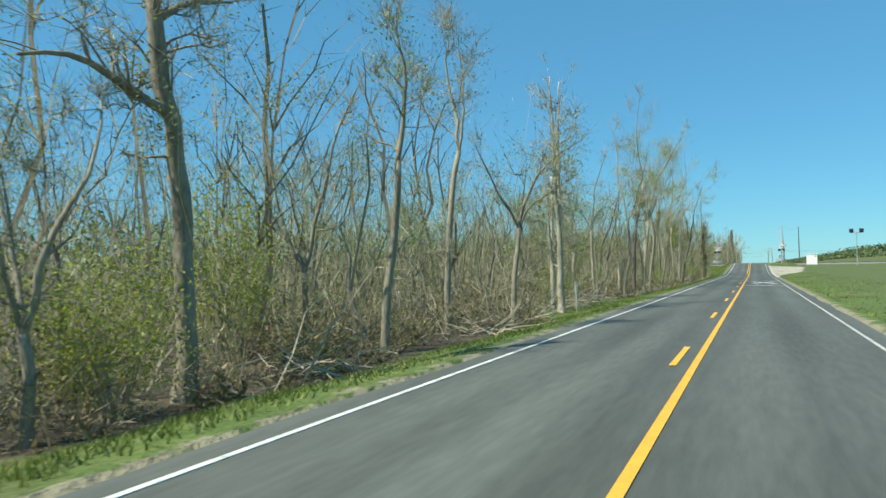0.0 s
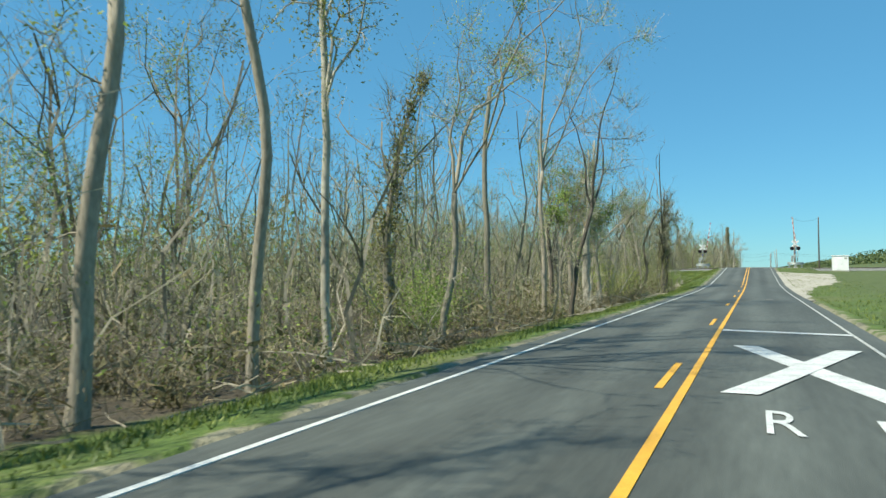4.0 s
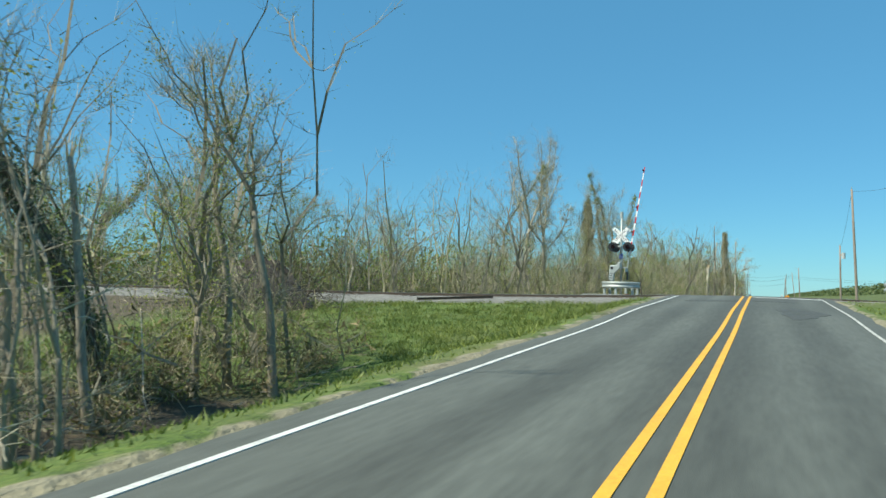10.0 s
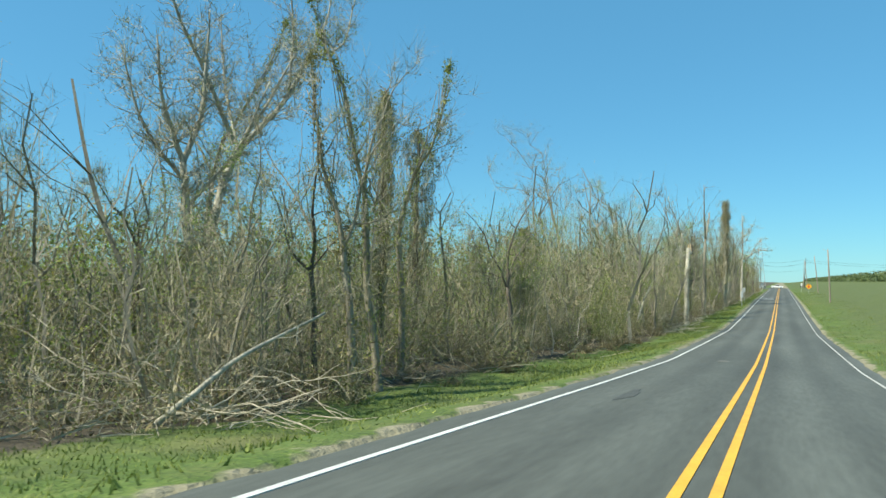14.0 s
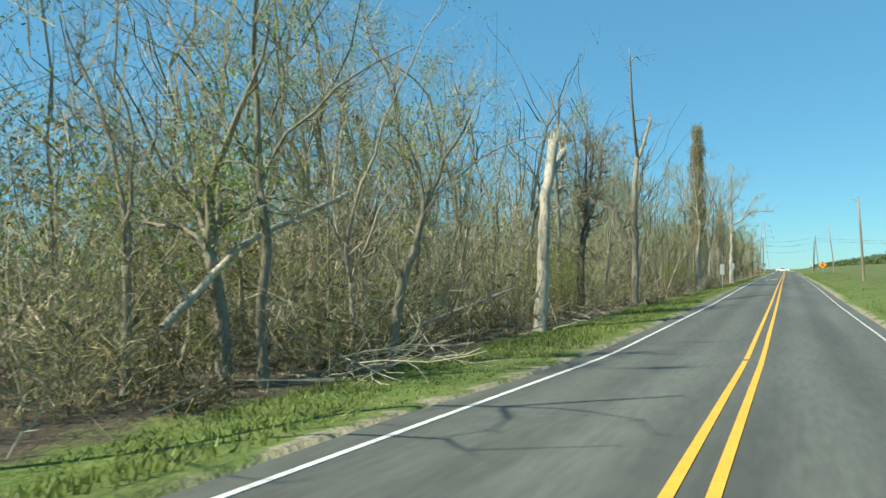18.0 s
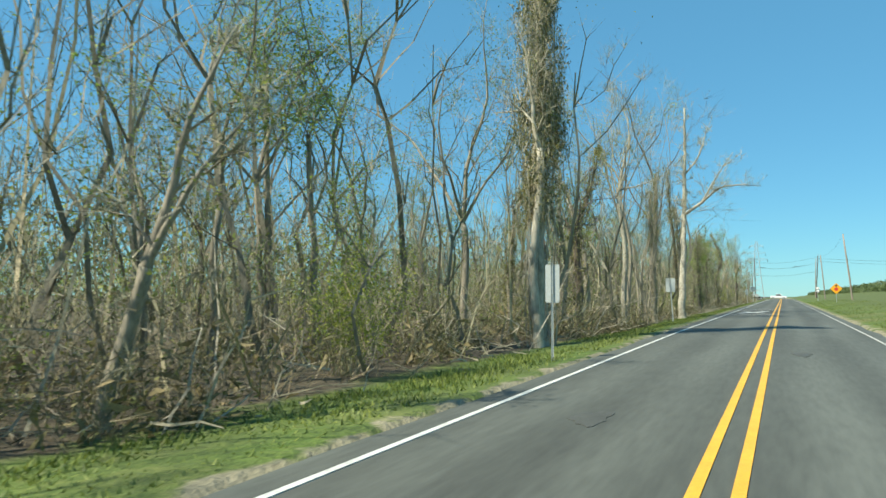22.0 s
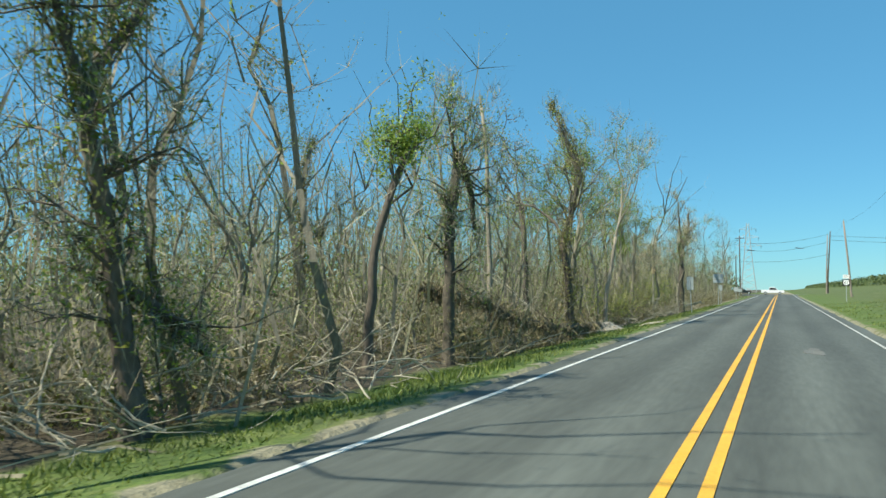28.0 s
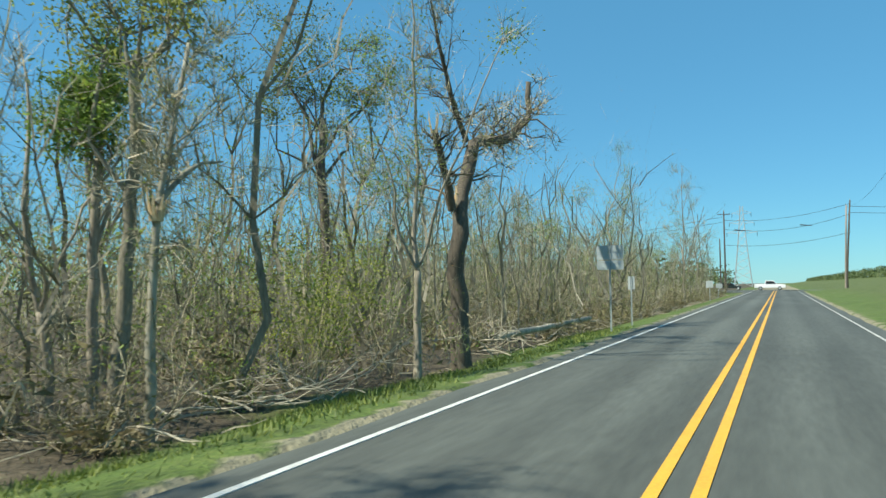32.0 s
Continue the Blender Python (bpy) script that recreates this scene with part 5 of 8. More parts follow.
def scatter(n, r, deep, y0=-25, y1=592, front=0.0, power=1.0):
    """Places in the wood, from its edge to deep metres in."""
    y = r.uniform(y0, y1, n * 2)
    x = woods_edge(y) - front - deep * r.uniform(0, 1, n * 2) ** power
    ok = ~in_clearing(x, y)
    x, y = x[ok][:n], y[ok][:n]
    return np.stack([x, y, land_z(x, y)], 1)


def stems(base, top, radius, r, wob=0.12, segs=3, taper=0.4):
    """Thin three-sided stalks from base to top points, all in one go."""
    n = len(base)
    t = np.linspace(0, 1, segs + 1)
    path = base[:, None] + (top - base)[:, None] * t[None, :, None]
    ln = np.linalg.norm(top - base, axis=1)[:, None, None]
    path[:, 1:] += np.cumsum(r.normal(0, 1, (n, segs, 3)) * ln * wob / segs, 1)
    rad = np.asarray(radius)[:, None] * (1 - (1 - taper) * t)[None]
    a = np.arange(3) * 2.094
    ax = np.stack([np.cos(a), np.sin(a), np.zeros(3)], 1)
    lay = np.abs((top - base)[:, 2]) < 0.5 * ln[:, 0, 0]
    ring = np.where(lay[:, None, None], np.stack([np.zeros(3), np.cos(a), np.sin(a)], 1)[None], ax[None])
    V = path[:, :, None] + rad[:, :, None, None] * ring[:, None]
    k = np.arange(n)[:, None, None] * (segs + 1) * 3 + np.arange(segs)[None, :, None] * 3
    i = np.arange(3)[None, None]
    j = (i + 1) % 3
    F = np.stack([k + i, k + j, k + 3 + j, k + 3 + i], -1).reshape(-1, 4)
    return V.reshape(-1, 3), F, path


def joined(*pieces):
    V, F, n = [], [], 0
    for v, f in pieces:
        V.append(v), F.append(f + n)
        n += len(v)
    return np.concatenate(V), np.concatenate(F)


def shrub_mass(name, n, deep, front, size, twigs, leaves, twig_mat, leaf_mat, label, seed, patch, power=1.3, tall=1.45, stretch=(-25, 592), core=50):
    """Rounded, tangled shrubs of many sizes that merge into a lumpy thicket."""
    r = np.random.default_rng(seed)
    c = scatter(n, r, deep, *stretch, front=front, power=power)
    c = c[np.sin(c[:, 1] * 0.13 + patch) + np.sin(c[:, 1] * 0.041 + 2 * patch) + r.normal(0, 0.7, len(c)) > -0.5]
    m = len(c)
    R = size * r.gamma(6, 1 / 6, m).clip(0.45, 2.0)
    H = R * tall * r.uniform(0.7, 1.3, m)

    def dome(k, lo):
        i = np.repeat(np.arange(m), k)
        a, e = r.uniform(0, 6.28, len(i)), np.arcsin(r.uniform(0.02, 1, len(i)))
        q = (lo + (1 - lo) * r.uniform(0, 1, len(i)) ** 0.7) * (1 + 0.22 * np.sin(3 * a + i) * np.cos(2 * e))
        way = np.stack([np.cos(a) * np.cos(e) * R[i], np.sin(a) * np.cos(e) * R[i], np.sin(e) * H[i]], 1)
        p = c[i] + way * q[:, None]
        p[:, 0] = np.minimum(p[:, 0], woods_edge(p[:, 1]) + 0.7 + r.normal(0, 0.2, len(i)))
        return i, p, way / np.linalg.norm(way, axis=1)[:, None]

    i, p, way = dome(twigs, 0.1)
    d = way * 0.45 + r.normal(0, 0.55, p.shape) + (0, 0, 0.2)
    d *= (r.uniform(0.15, 0.5, len(p)) * (0.5 + 0.5 * R[i]))[:, None]
    tw = twig_mesh(p, d, np.full(len(p), 0.015), r)
    i, p, _ = dome(10, 0.7)
    v, f, _ = stems(c[i] + r.normal(0, 0.2, p.shape) * (1, 1, 0) - (0, 0, 0.1), p, r.uniform(0.007, 0.018, len(p)), r, wob=0.25, segs=3)
    tagged(part(name + "_canes", v, f, twig_mat), label, "bushes", kind="stuff")
    tagged(part(name, *tw, twig_mat), label, "bushes", kind="stuff")
    # Opaque brown filler leaves, added to block light and darken the shrub's inside.
    if core:
        i, p, _ = dome(core, 0.05)
        p = c[i] + (p - c[i]) * (0.75, 0.75, 0.7)
        tagged(part(name + "_heart", *leaf_mesh(p, 0.085, r, 2.2), LEAF_BROWN), "brown filler leaves that block light inside " + label, "leaves", kind="stuff")
    i, p, _ = dome(leaves, 0.35)
    p[:, 2] = np.maximum(p[:, 2], land_z(p[:, 0], p[:, 1]) + 0.03)
    tagged(part(name + "_leaves", *leaf_mesh(p + r.normal(0, 0.08, p.shape), 0.037, r), leaf_mat), "small leaves on " + label, "leaves", kind="stuff")


shrub_mass("brown_brush", 430, 8, 0.6, 1.5, 330, 190, STEM_BROWN, VINE_LEAF, "dense tangled brown brush at the wood's edge", 22, 0.7)
shrub_mass("tan_brush", 330, 9, 0.8, 1.7, 260, 260, STEM, LEAF_OLIVE, "pale tangled brush with olive buds", 26, 2.6)
shrub_mass("green_brush", 190, 9, 1.0, 1.8, 180, 300, STEM_BROWN, LEAF_GREEN, "yellow-green sprouting brush", 33, 4.4)
shrub_mass("low_brush", 420, 6, 0.1, 0.85, 170, 120, STEM_BROWN, LEAF_BROWN, "low dark brush at the foot of the wood", 38, 5.2, tall=1.0, core=30)
shrub_mass("tan_crowns", 60, 10, 2.5, 2.0, 900, 500, STEM, LEAF_OLIVE, "tall tan twiggy growth at the corner of the wood", 34, 1.0, tall=3.6, stretch=(246, 316), core=30)
shrub_mass("brown_crowns", 22, 7, 2.5, 1.9, 900, 500, TWIG, VINE_LEAF, "tall brown vine-hung growth at the corner of the wood", 35, 2.0, tall=3.0, stretch=(232, 290), core=30)
shrub_mass("inner_crowns", 330, 18, 3.0, 1.9, 420, 300, TWIG, LEAF_OLIVE, "grey twiggy crowns inside the wood", 36, 3.0, power=0.9, tall=4.2, core=0)


def make_saplings():
    r = np.random.default_rng(22)
    b = scatter(900, r, 20, front=0.8, power=1.0)
    h = r.gamma(5, 0.8, len(b)).clip(1.6, 7)
    top = b + np.stack([r.normal(0, 0.24, len(b)) * h, r.normal(0, 0.24, len(b)) * h, h], 1)
    top[:, 0] -= np.maximum(top[:, 0] + 5.5, 0)
    rad = 0.0068 * h * r.uniform(0.5, 1.6, len(b))
    v, f, p = stems(b - (0, 0, 0.15), top, rad, r, wob=0.26, segs=5, taper=0.25)
    side = p[:, 2:].reshape(-1, 3)
    pick = r.integers(0, len(side), 24000)
    hs = np.repeat(h, 4)[pick]
    tw = side[pick]
    way = r.normal(0, 1, tw.shape) * (0.11 * hs)[:, None] + (0, 0, 0.12) * hs[:, None]
    tagged(part("saplings", v, f, STEM), "crowded thin grey-tan saplings filling the wood", "saplings", kind="stuff")
    tagged(part("sapling_twigs", *twig_mesh(tw, way, 0.004 * hs + 0.006, r), TWIG), "fine bare twigs of the saplings", "saplings", kind="stuff")
    end = np.concatenate([tw + way * 0.5, tw + way])
    greener = (np.sin(end[:, 1] * 0.09 + end[:, 0] * 0.15) + np.sin(end[:, 1] * 0.031 + 1)) > 0.1
    for name, mat, sel, n in (("sapling_leaves", LEAF_GREEN, greener, 28000), ("sapling_buds", LEAF_OLIVE, ~greener, 22000)):
        e = end[sel]
        lv = e[r.integers(0, len(e), n)] + r.normal(0, 0.22, (n, 3))
        tagged(part(name, *leaf_mesh(lv, 0.034, r), mat), "sparse young leaves on the saplings", "leaves", kind="stuff")


def sprays(name, b, z, length, width, mat, label, r, lean=0.22):
    """Loose upright growth: stems and twigs rooted at b and started z above it."""
    n = len(b)
    b = b + np.stack([0 * z, 0 * z, z], 1)
    ln = length * r.uniform(0.4, 1.5, n)
    d = np.stack([r.normal(0, lean, n), r.normal(0, lean, n), r.uniform(0.5, 1.0, n) * np.where(r.uniform(0, 1, n) < 0.15, -0.4, 1)], 1)
    d /= np.linalg.norm(d, axis=1)[:, None]
    tagged(part(name, *twig_mesh(b, d * ln[:, None], width, r), mat), label, "woodland", kind="stuff")


def tufted(b, r, per=22, spread=0.4):
    """Draws scattered places together into tufts."""
    heads = b[r.integers(0, len(b), max(1, len(b) // per))]
    return heads[r.integers(0, len(heads), len(b))] + r.normal(0, spread, b.shape) * (1, 1, 0.7)


def crowned(b, hi, r, power=1.3, seed=0.0):
    """Heights over the ground, under a lumpy roof of tree tops."""
    x, y = b[:, 0], b[:, 1]
    roof = 0.72 + 0.2 * np.sin(y * 0.17 + seed) * np.sin(y * 0.063 + x * 0.21) + 0.18 * np.sin(y * 0.41 + x * 0.33 + seed)
    return hi * np.interp(y, (255, 275, 470, 495), (1, 1.3, 1.3, 1)) * roof.clip(0.3, 1.2) * r.uniform(0, 1, len(b)) ** power


def make_far_woods():
    r = np.random.default_rng(23)
    label = "hazy brown and olive growth deep in the wood"
    # low tangle at the edge
    b = scatter(30000, r, 9, front=0.2, power=1.1)
    sprays("edge_tangle", b, 1.5 * r.uniform(0, 1, len(b)) ** 1.6, 0.8, 0.016, STEM_BROWN, "fine brown canes tangled along the wood's edge", r, 0.9)
    # middle growth
    b = scatter(50000, r, 18, front=3, power=0.9)
    sprays("inner_growth", b, crowned(b, 5.0, r, 1.5), 1.0, 0.026, SHADED_TWIG, label, r, 0.8)
    for name, mat, n, hi, k in (("inner_brown", LEAF_BROWN, 45000, 3.5, 0.0), ("inner_olive", LEAF_OLIVE, 80000, 6.5, 2.0), ("inner_green", LEAF_GREEN, 50000, 8.0, 4.0)):
        b = scatter(n, r, 18, front=3, power=0.9)
        b[:, 2] += 0.1 + crowned(b, hi, r, 1.2, k)
        if k:
            b = b[np.sin(b[:, 1] * 0.13 + k) + np.sin(b[:, 1] * 0.047 + b[:, 0] * 0.3 + k) + r.normal(0, 0.5, len(b)) > -0.4]
        tagged(part(name, *leaf_mesh(tufted(b, r) if k else b, 0.042, r), mat), label, "woodland", kind="stuff")
    # the far side of the wood closes the view
    b = scatter(46000, r, 22, front=17, power=0.8)
    sprays("deep_stems", b, crowned(b, 7.5, r, 1.5), 2.2, 0.065, SHADED_TWIG, label, r, 0.45)
    for name, mat, n, hi, k in (("deep_brown", LEAF_BROWN, 42000, 6.5, 0.0), ("deep_olive", LEAF_OLIVE, 60000, 10.0, 1.0), ("deep_green", LEAF_GREEN, 30000, 11.0, 3.0)):
        b = scatter(n, r, 22, front=18, power=0.8)
        b[:, 2] += 0.1 + crowned(b, hi, r, 1.15, k)
        tagged(part(name, *leaf_mesh(tufted(b, r, 40, 0.7), 0.065, r), mat), label, "woodland", kind="stuff")
    # woods behind the railway
    label = "dense olive and brown woods behind the railway"
    for name, mat, n, hi, k in (("rail_stems", SHADED_TWIG, 8000, 5.6, 0.0), ("rail_brown", LEAF_BROWN, 30000, 4.5, 0.5), ("rail_olive", LEAF_OLIVE, 32000, 7.1, 1.0), ("rail_green", LEAF_GREEN, 22000, 8.6, 3.0), ("rail_dark", LEAF_DARK, 24000, 6.8, 5.0)):
        x = r.uniform(-95, -23, n)
        s = 11 + 26 * r.uniform(0, 1, n) ** 1.2
        y = RAIL_AT + RAIL_SLOPE * x + s * 1.03
        b = np.stack([x, y, land_z(x, y)], 1)
        z = crowned(b, hi, r, 1.2, k) * np.interp(x, (-70, -42, -30), (1.75, 1.5, 1.0))
        if mat is SHADED_TWIG:
            sprays(name, b, z, 1.9, 0.05, mat, label, r, 0.5)
        else:
            tagged(part(name, *leaf_mesh(tufted(b + np.stack([0 * z, 0 * z, z + 0.1], 1), r, 30, 0.7), 0.075, r), mat), label, "woodland", kind="stuff")
    # the wood's corner where it meets the road again
    label = "tall tan and olive thicket at the corner of the wood"
    for name, mat, n, hi, k in (("corner_stems", SHADED_TWIG, 9000, 7.5, 0.0), ("corner_tan", LEAF_OLIVE, 30000, 9.5, 1.0), ("corner_brown", LEAF_BROWN, 30000, 8.5, 2.0), ("corner_green", LEAF_GREEN, 14000, 10.0, 3.0)):
        b = scatter(n, r, 16, 230, 300, 3.0, 0.9)
        z = crowned(b, hi, r, 1.15, k)
        if mat is SHADED_TWIG:
            sprays(name, b, z, 1.5, 0.035, mat, label, r, 0.5)
        else:
            tagged(part(name, *leaf_mesh(tufted(b + np.stack([0 * z, 0 * z, z + 0.1], 1), r), 0.045, r), mat), label, "woodland", kind="stuff")
    b = scatter(900, r, 24, front=8)
    h = r.uniform(5, 12, len(b))
    top = b + np.stack([r.normal(0, 0.07, len(b)) * h, r.normal(0, 0.07, len(b)) * h, h], 1)
    v, f, p = stems(b, top, 0.007 * h * r.uniform(0.6, 1.6, len(b)), r, wob=0.12, segs=4, taper=0.25)
    side = p[:, 2:].reshape(-1, 3)
    tagged(part("deep_trunks", v, f, STEM), "crowded grey trunks deep in the wood", "woodland", kind="stuff")
    tw = side[r.integers(0, len(side), 80000)] + r.normal(0, 0.4, (80000, 3))
    tagged(part("deep_twigs", *twig_mesh(tw, r.normal(0, 0.5, tw.shape) + (0, 0, 0.6), np.full(len(tw), 0.024), r), SHADED_TWIG), "wispy bare tops of the deep trees", "woodland", kind="stuff")


def bush(x, y, wide, high, n, mat, label, seed):
    """A rounded sprouting bush: arching canes and its own leaves."""
    r = np.random.default_rng(seed)
    z = float(land_z(x, y))
    t = thing("bush", (x, y, z), label, "bush", "sprouting bushes")
    m = 46
    a = r.uniform(0, 6.28, m)
    reach = wide * 0.5 * np.sqrt(r.uniform(0.05, 1, m))
    top = np.stack([np.cos(a) * reach * 0.8, np.sin(a) * reach, high * (1.05 - 0.45 * (reach / (wide * 0.5)) ** 2) * r.uniform(0.6, 1.05, m)], 1)
    v, f, p = stems(r.normal(0, 0.25, (m, 3)) * (1, 1, 0) - (0, 0, 0.1), top, r.uniform(0.008, 0.018, m), r, wob=0.2, segs=4)
    tagged(part("cane_clump", v, f, STEM, t), kind="stuff")
    q = p[:, 2:].reshape(-1, 3)
    q = q[r.integers(0, len(q), n)] + r.normal(0, 0.24, (n, 3))
    q[:, 2] = np.maximum(q[:, 2], 0.1)
    part("foliage", *leaf_mesh(q, 0.034, r), mat, t)


def make_litter():
    r = np.random.default_rng(24)
    b = scatter(2600, r, 7, front=-0.5, power=1.2)
    a = r.uniform(0, 6.28, len(b))
    ln = r.gamma(2.2, 0.5, len(b)).clip(0.3, 3.5)
    b[:, 2] += r.uniform(0.02, 0.3, len(b))
    top = b + np.stack([np.cos(a) * ln, np.sin(a) * ln, r.uniform(-0.05, 0.45, len(b)) * ln], 1)
    top[:, 2] = np.maximum(top[:, 2], land_z(top[:, 0], top[:, 1]) + 0.03)
    top[:, 0] = np.minimum(top[:, 0], -5.6)
    v, f, p = stems(b, top, r.uniform(0.01, 0.035, len(b)), r, wob=0.12)
    tagged(part("fallen_branches", v, f, STICK), "pale fallen branches strewn along the wood's edge", "branches", kind="stuff")


def canopy_sprays():
    """Loose sprays of young leaves and twigs high among the trees."""
    r = np.random.default_rng(39)
    c = np.concatenate([scatter(330, r, 14, front=1.0, power=0.8), scatter(90, r, 11, -8, 80, 1.0, 0.8), scatter(60, r, 12, 405, 500, 1.0, 0.8)])
    hi = np.interp(c[:, 1], (-25, 30, 80, 150, 265, 285, 400, 440, 590), (8, 8, 9, 9, 9, 12, 12, 9, 8))
    c[:, 2] += hi * r.uniform(0.45, 1.0, len(c))
    m = 130
    i = np.repeat(np.arange(len(c)), m)
    size = r.uniform(0.5, 1.1, len(c))[i]
    p = c[i] + r.normal(0, 0.5, (len(i), 3)) * size[:, None] * (1, 1, 0.7)
    d = (r.normal(0, 0.4, p.shape) + (0, 0, 0.25)) * r.uniform(0.3, 1.0, len(p))[:, None]
    tagged(part("canopy_twigs", *twig_mesh(p, d, np.full(len(p), 0.014), r), TWIG), "fine grey twigs in the canopy", "young trees", kind="stuff")
    green = np.sin(c[:, 1] * 0.11 + c[:, 0]) > -0.3
    for name, mat, sel in (("canopy_leaves", LEAF_GREEN, green[i]), ("canopy_buds", LEAF_OLIVE, ~green[i])):
        q = np.repeat((p + d)[sel], 2, 0)
        tagged(part(name, *leaf_mesh(q + r.normal(0, 0.13, q.shape), 0.034, r), mat), "young leaves in the canopy", "leaves", kind="stuff")
    # each spray hangs on its own slender stem
    v, f, _ = stems(np.stack([c[:, 0], c[:, 1], land_z(c[:, 0], c[:, 1]) - 0.2], 1) + r.normal(0, 0.3, c.shape) * (1, 1, 0), c + (0, 0, 0.3), 0.012 + 0.004 * hi * r.uniform(0.6, 1.5, len(c)), r, wob=0.2, segs=6, taper=0.3)
    tagged(part("canopy_stems", v, f, BARK), "slender crooked stems that carry the sprays", "young trees", kind="stuff")


def make_vase_trees():
    """Small many-stemmed trees whose limbs sweep upwards, between the larger ones."""
    r = np.random.default_rng(28)
    b = scatter(760, r, 18, front=0.8, power=0.85)
    n = len(b)
    h = r.gamma(9, 0.95, n).clip(4.0, 14.5) * np.interp(b[:, 1], (270, 285, 400, 420), (1, 1.3, 1.3, 1))
    top = b + np.stack([r.normal(0, 0.1, n) * h, r.normal(0, 0.1, n) * h, h * 0.85], 1)
    top[:, 0] = np.minimum(top[:, 0], -6.0)
    v, f, p = stems(b - (0, 0, 0.2), top, 0.0085 * h * r.uniform(0.7, 1.6, n), r, wob=0.22, segs=6, taper=0.3)
    m = 8
    seg = r.integers(2, 6, (n, m))
    root = p[np.arange(n)[:, None], seg].reshape(-1, 3)
    a = r.uniform(0, 6.28, n * m)
    hh = np.repeat(h, m)
    ln = hh * r.uniform(0.2, 0.42, n * m)
    way = np.stack([np.cos(a) * 0.6, np.sin(a) * 0.6, r.uniform(0.45, 1.0, n * m)], 1) * ln[:, None]
    v2, f2, p2 = stems(root, root + way, 0.0036 * hh * r.uniform(0.6, 1.3, n * m), r, wob=0.3, segs=4, taper=0.25)
    tagged(part("understory_trees", *joined((v, f), (v2, f2)), BARK), "crooked many-limbed young trees filling the wood", "young trees", kind="stuff")
    ends = p2[:, 1:].reshape(-1, 3)
    pick = r.integers(0, len(ends), 95000)
    q = ends[pick]
    d = np.repeat(way / (ln[:, None] + 1e-6), 4, 0)[pick] * 0.6 + r.normal(0, 0.55, q.shape) + (0, 0, 0.2)
    d *= (0.6 * r.uniform(0.4, 1.6, len(q)))[:, None]
    tagged(part("understory_twigs", *twig_mesh(q, d, np.full(len(q), 0.018), r), TWIG), "fine bare twigs of the young trees", "young trees", kind="stuff")
    leaf = (np.sin(q[:, 1] * 0.19) + np.sin(q[:, 1] * 0.071 + q[:, 0] * 0.4)) > -0.1
    for name, mat, sel in (("understory_leaves", LEAF_GREEN, leaf), ("understory_buds", LEAF_OLIVE, ~leaf)):
        e = (q + d)[sel]
        e = e + r.normal(0, 0.16, e.shape)
        tagged(part(name, *leaf_mesh(e, 0.034, r), mat), "young leaves on the crooked trees", "leaves", kind="stuff")


def make_broken_poles():
    """Bent, leaning and snapped saplings that the storm left along the edge."""
    r = np.random.default_rng(27)
    b = scatter(900, r, 8, front=0.0, power=1.2)
    n = len(b)
    ln = r.gamma(4, 0.75, n).clip(1.2, 6.5)
    a, tilt = r.uniform(0, 6.28, n), r.uniform(0.15, 1.35, n)
    way = np.stack([np.cos(a) * np.sin(tilt), np.sin(a) * np.sin(tilt), np.cos(tilt)], 1)
    b[:, 2] += np.where(tilt > 0.9, r.uniform(0.1, 1.6, n), -0.1)
    top = b + way * ln[:, None]
    top[:, 0] = np.minimum(top[:, 0], woods_edge(top[:, 1]) + 0.9)
    v, f, p = stems(b, top, r.uniform(0.012, 0.04, n), r, wob=0.2, segs=4, taper=0.35)
    tagged(part("broken_poles", v, f, STICK), "bent and snapped pale saplings tangled along the edge", "saplings", kind="stuff")
    q = p[:, 1:].reshape(-1, 3)
    q = q[r.integers(0, len(q), 9000)]
    tagged(part("broken_twigs", *twig_mesh(q, r.normal(0, 0.35, q.shape), np.full(len(q), 0.02), r), STICK), "pale twigs on the snapped saplings", "saplings", kind="stuff")


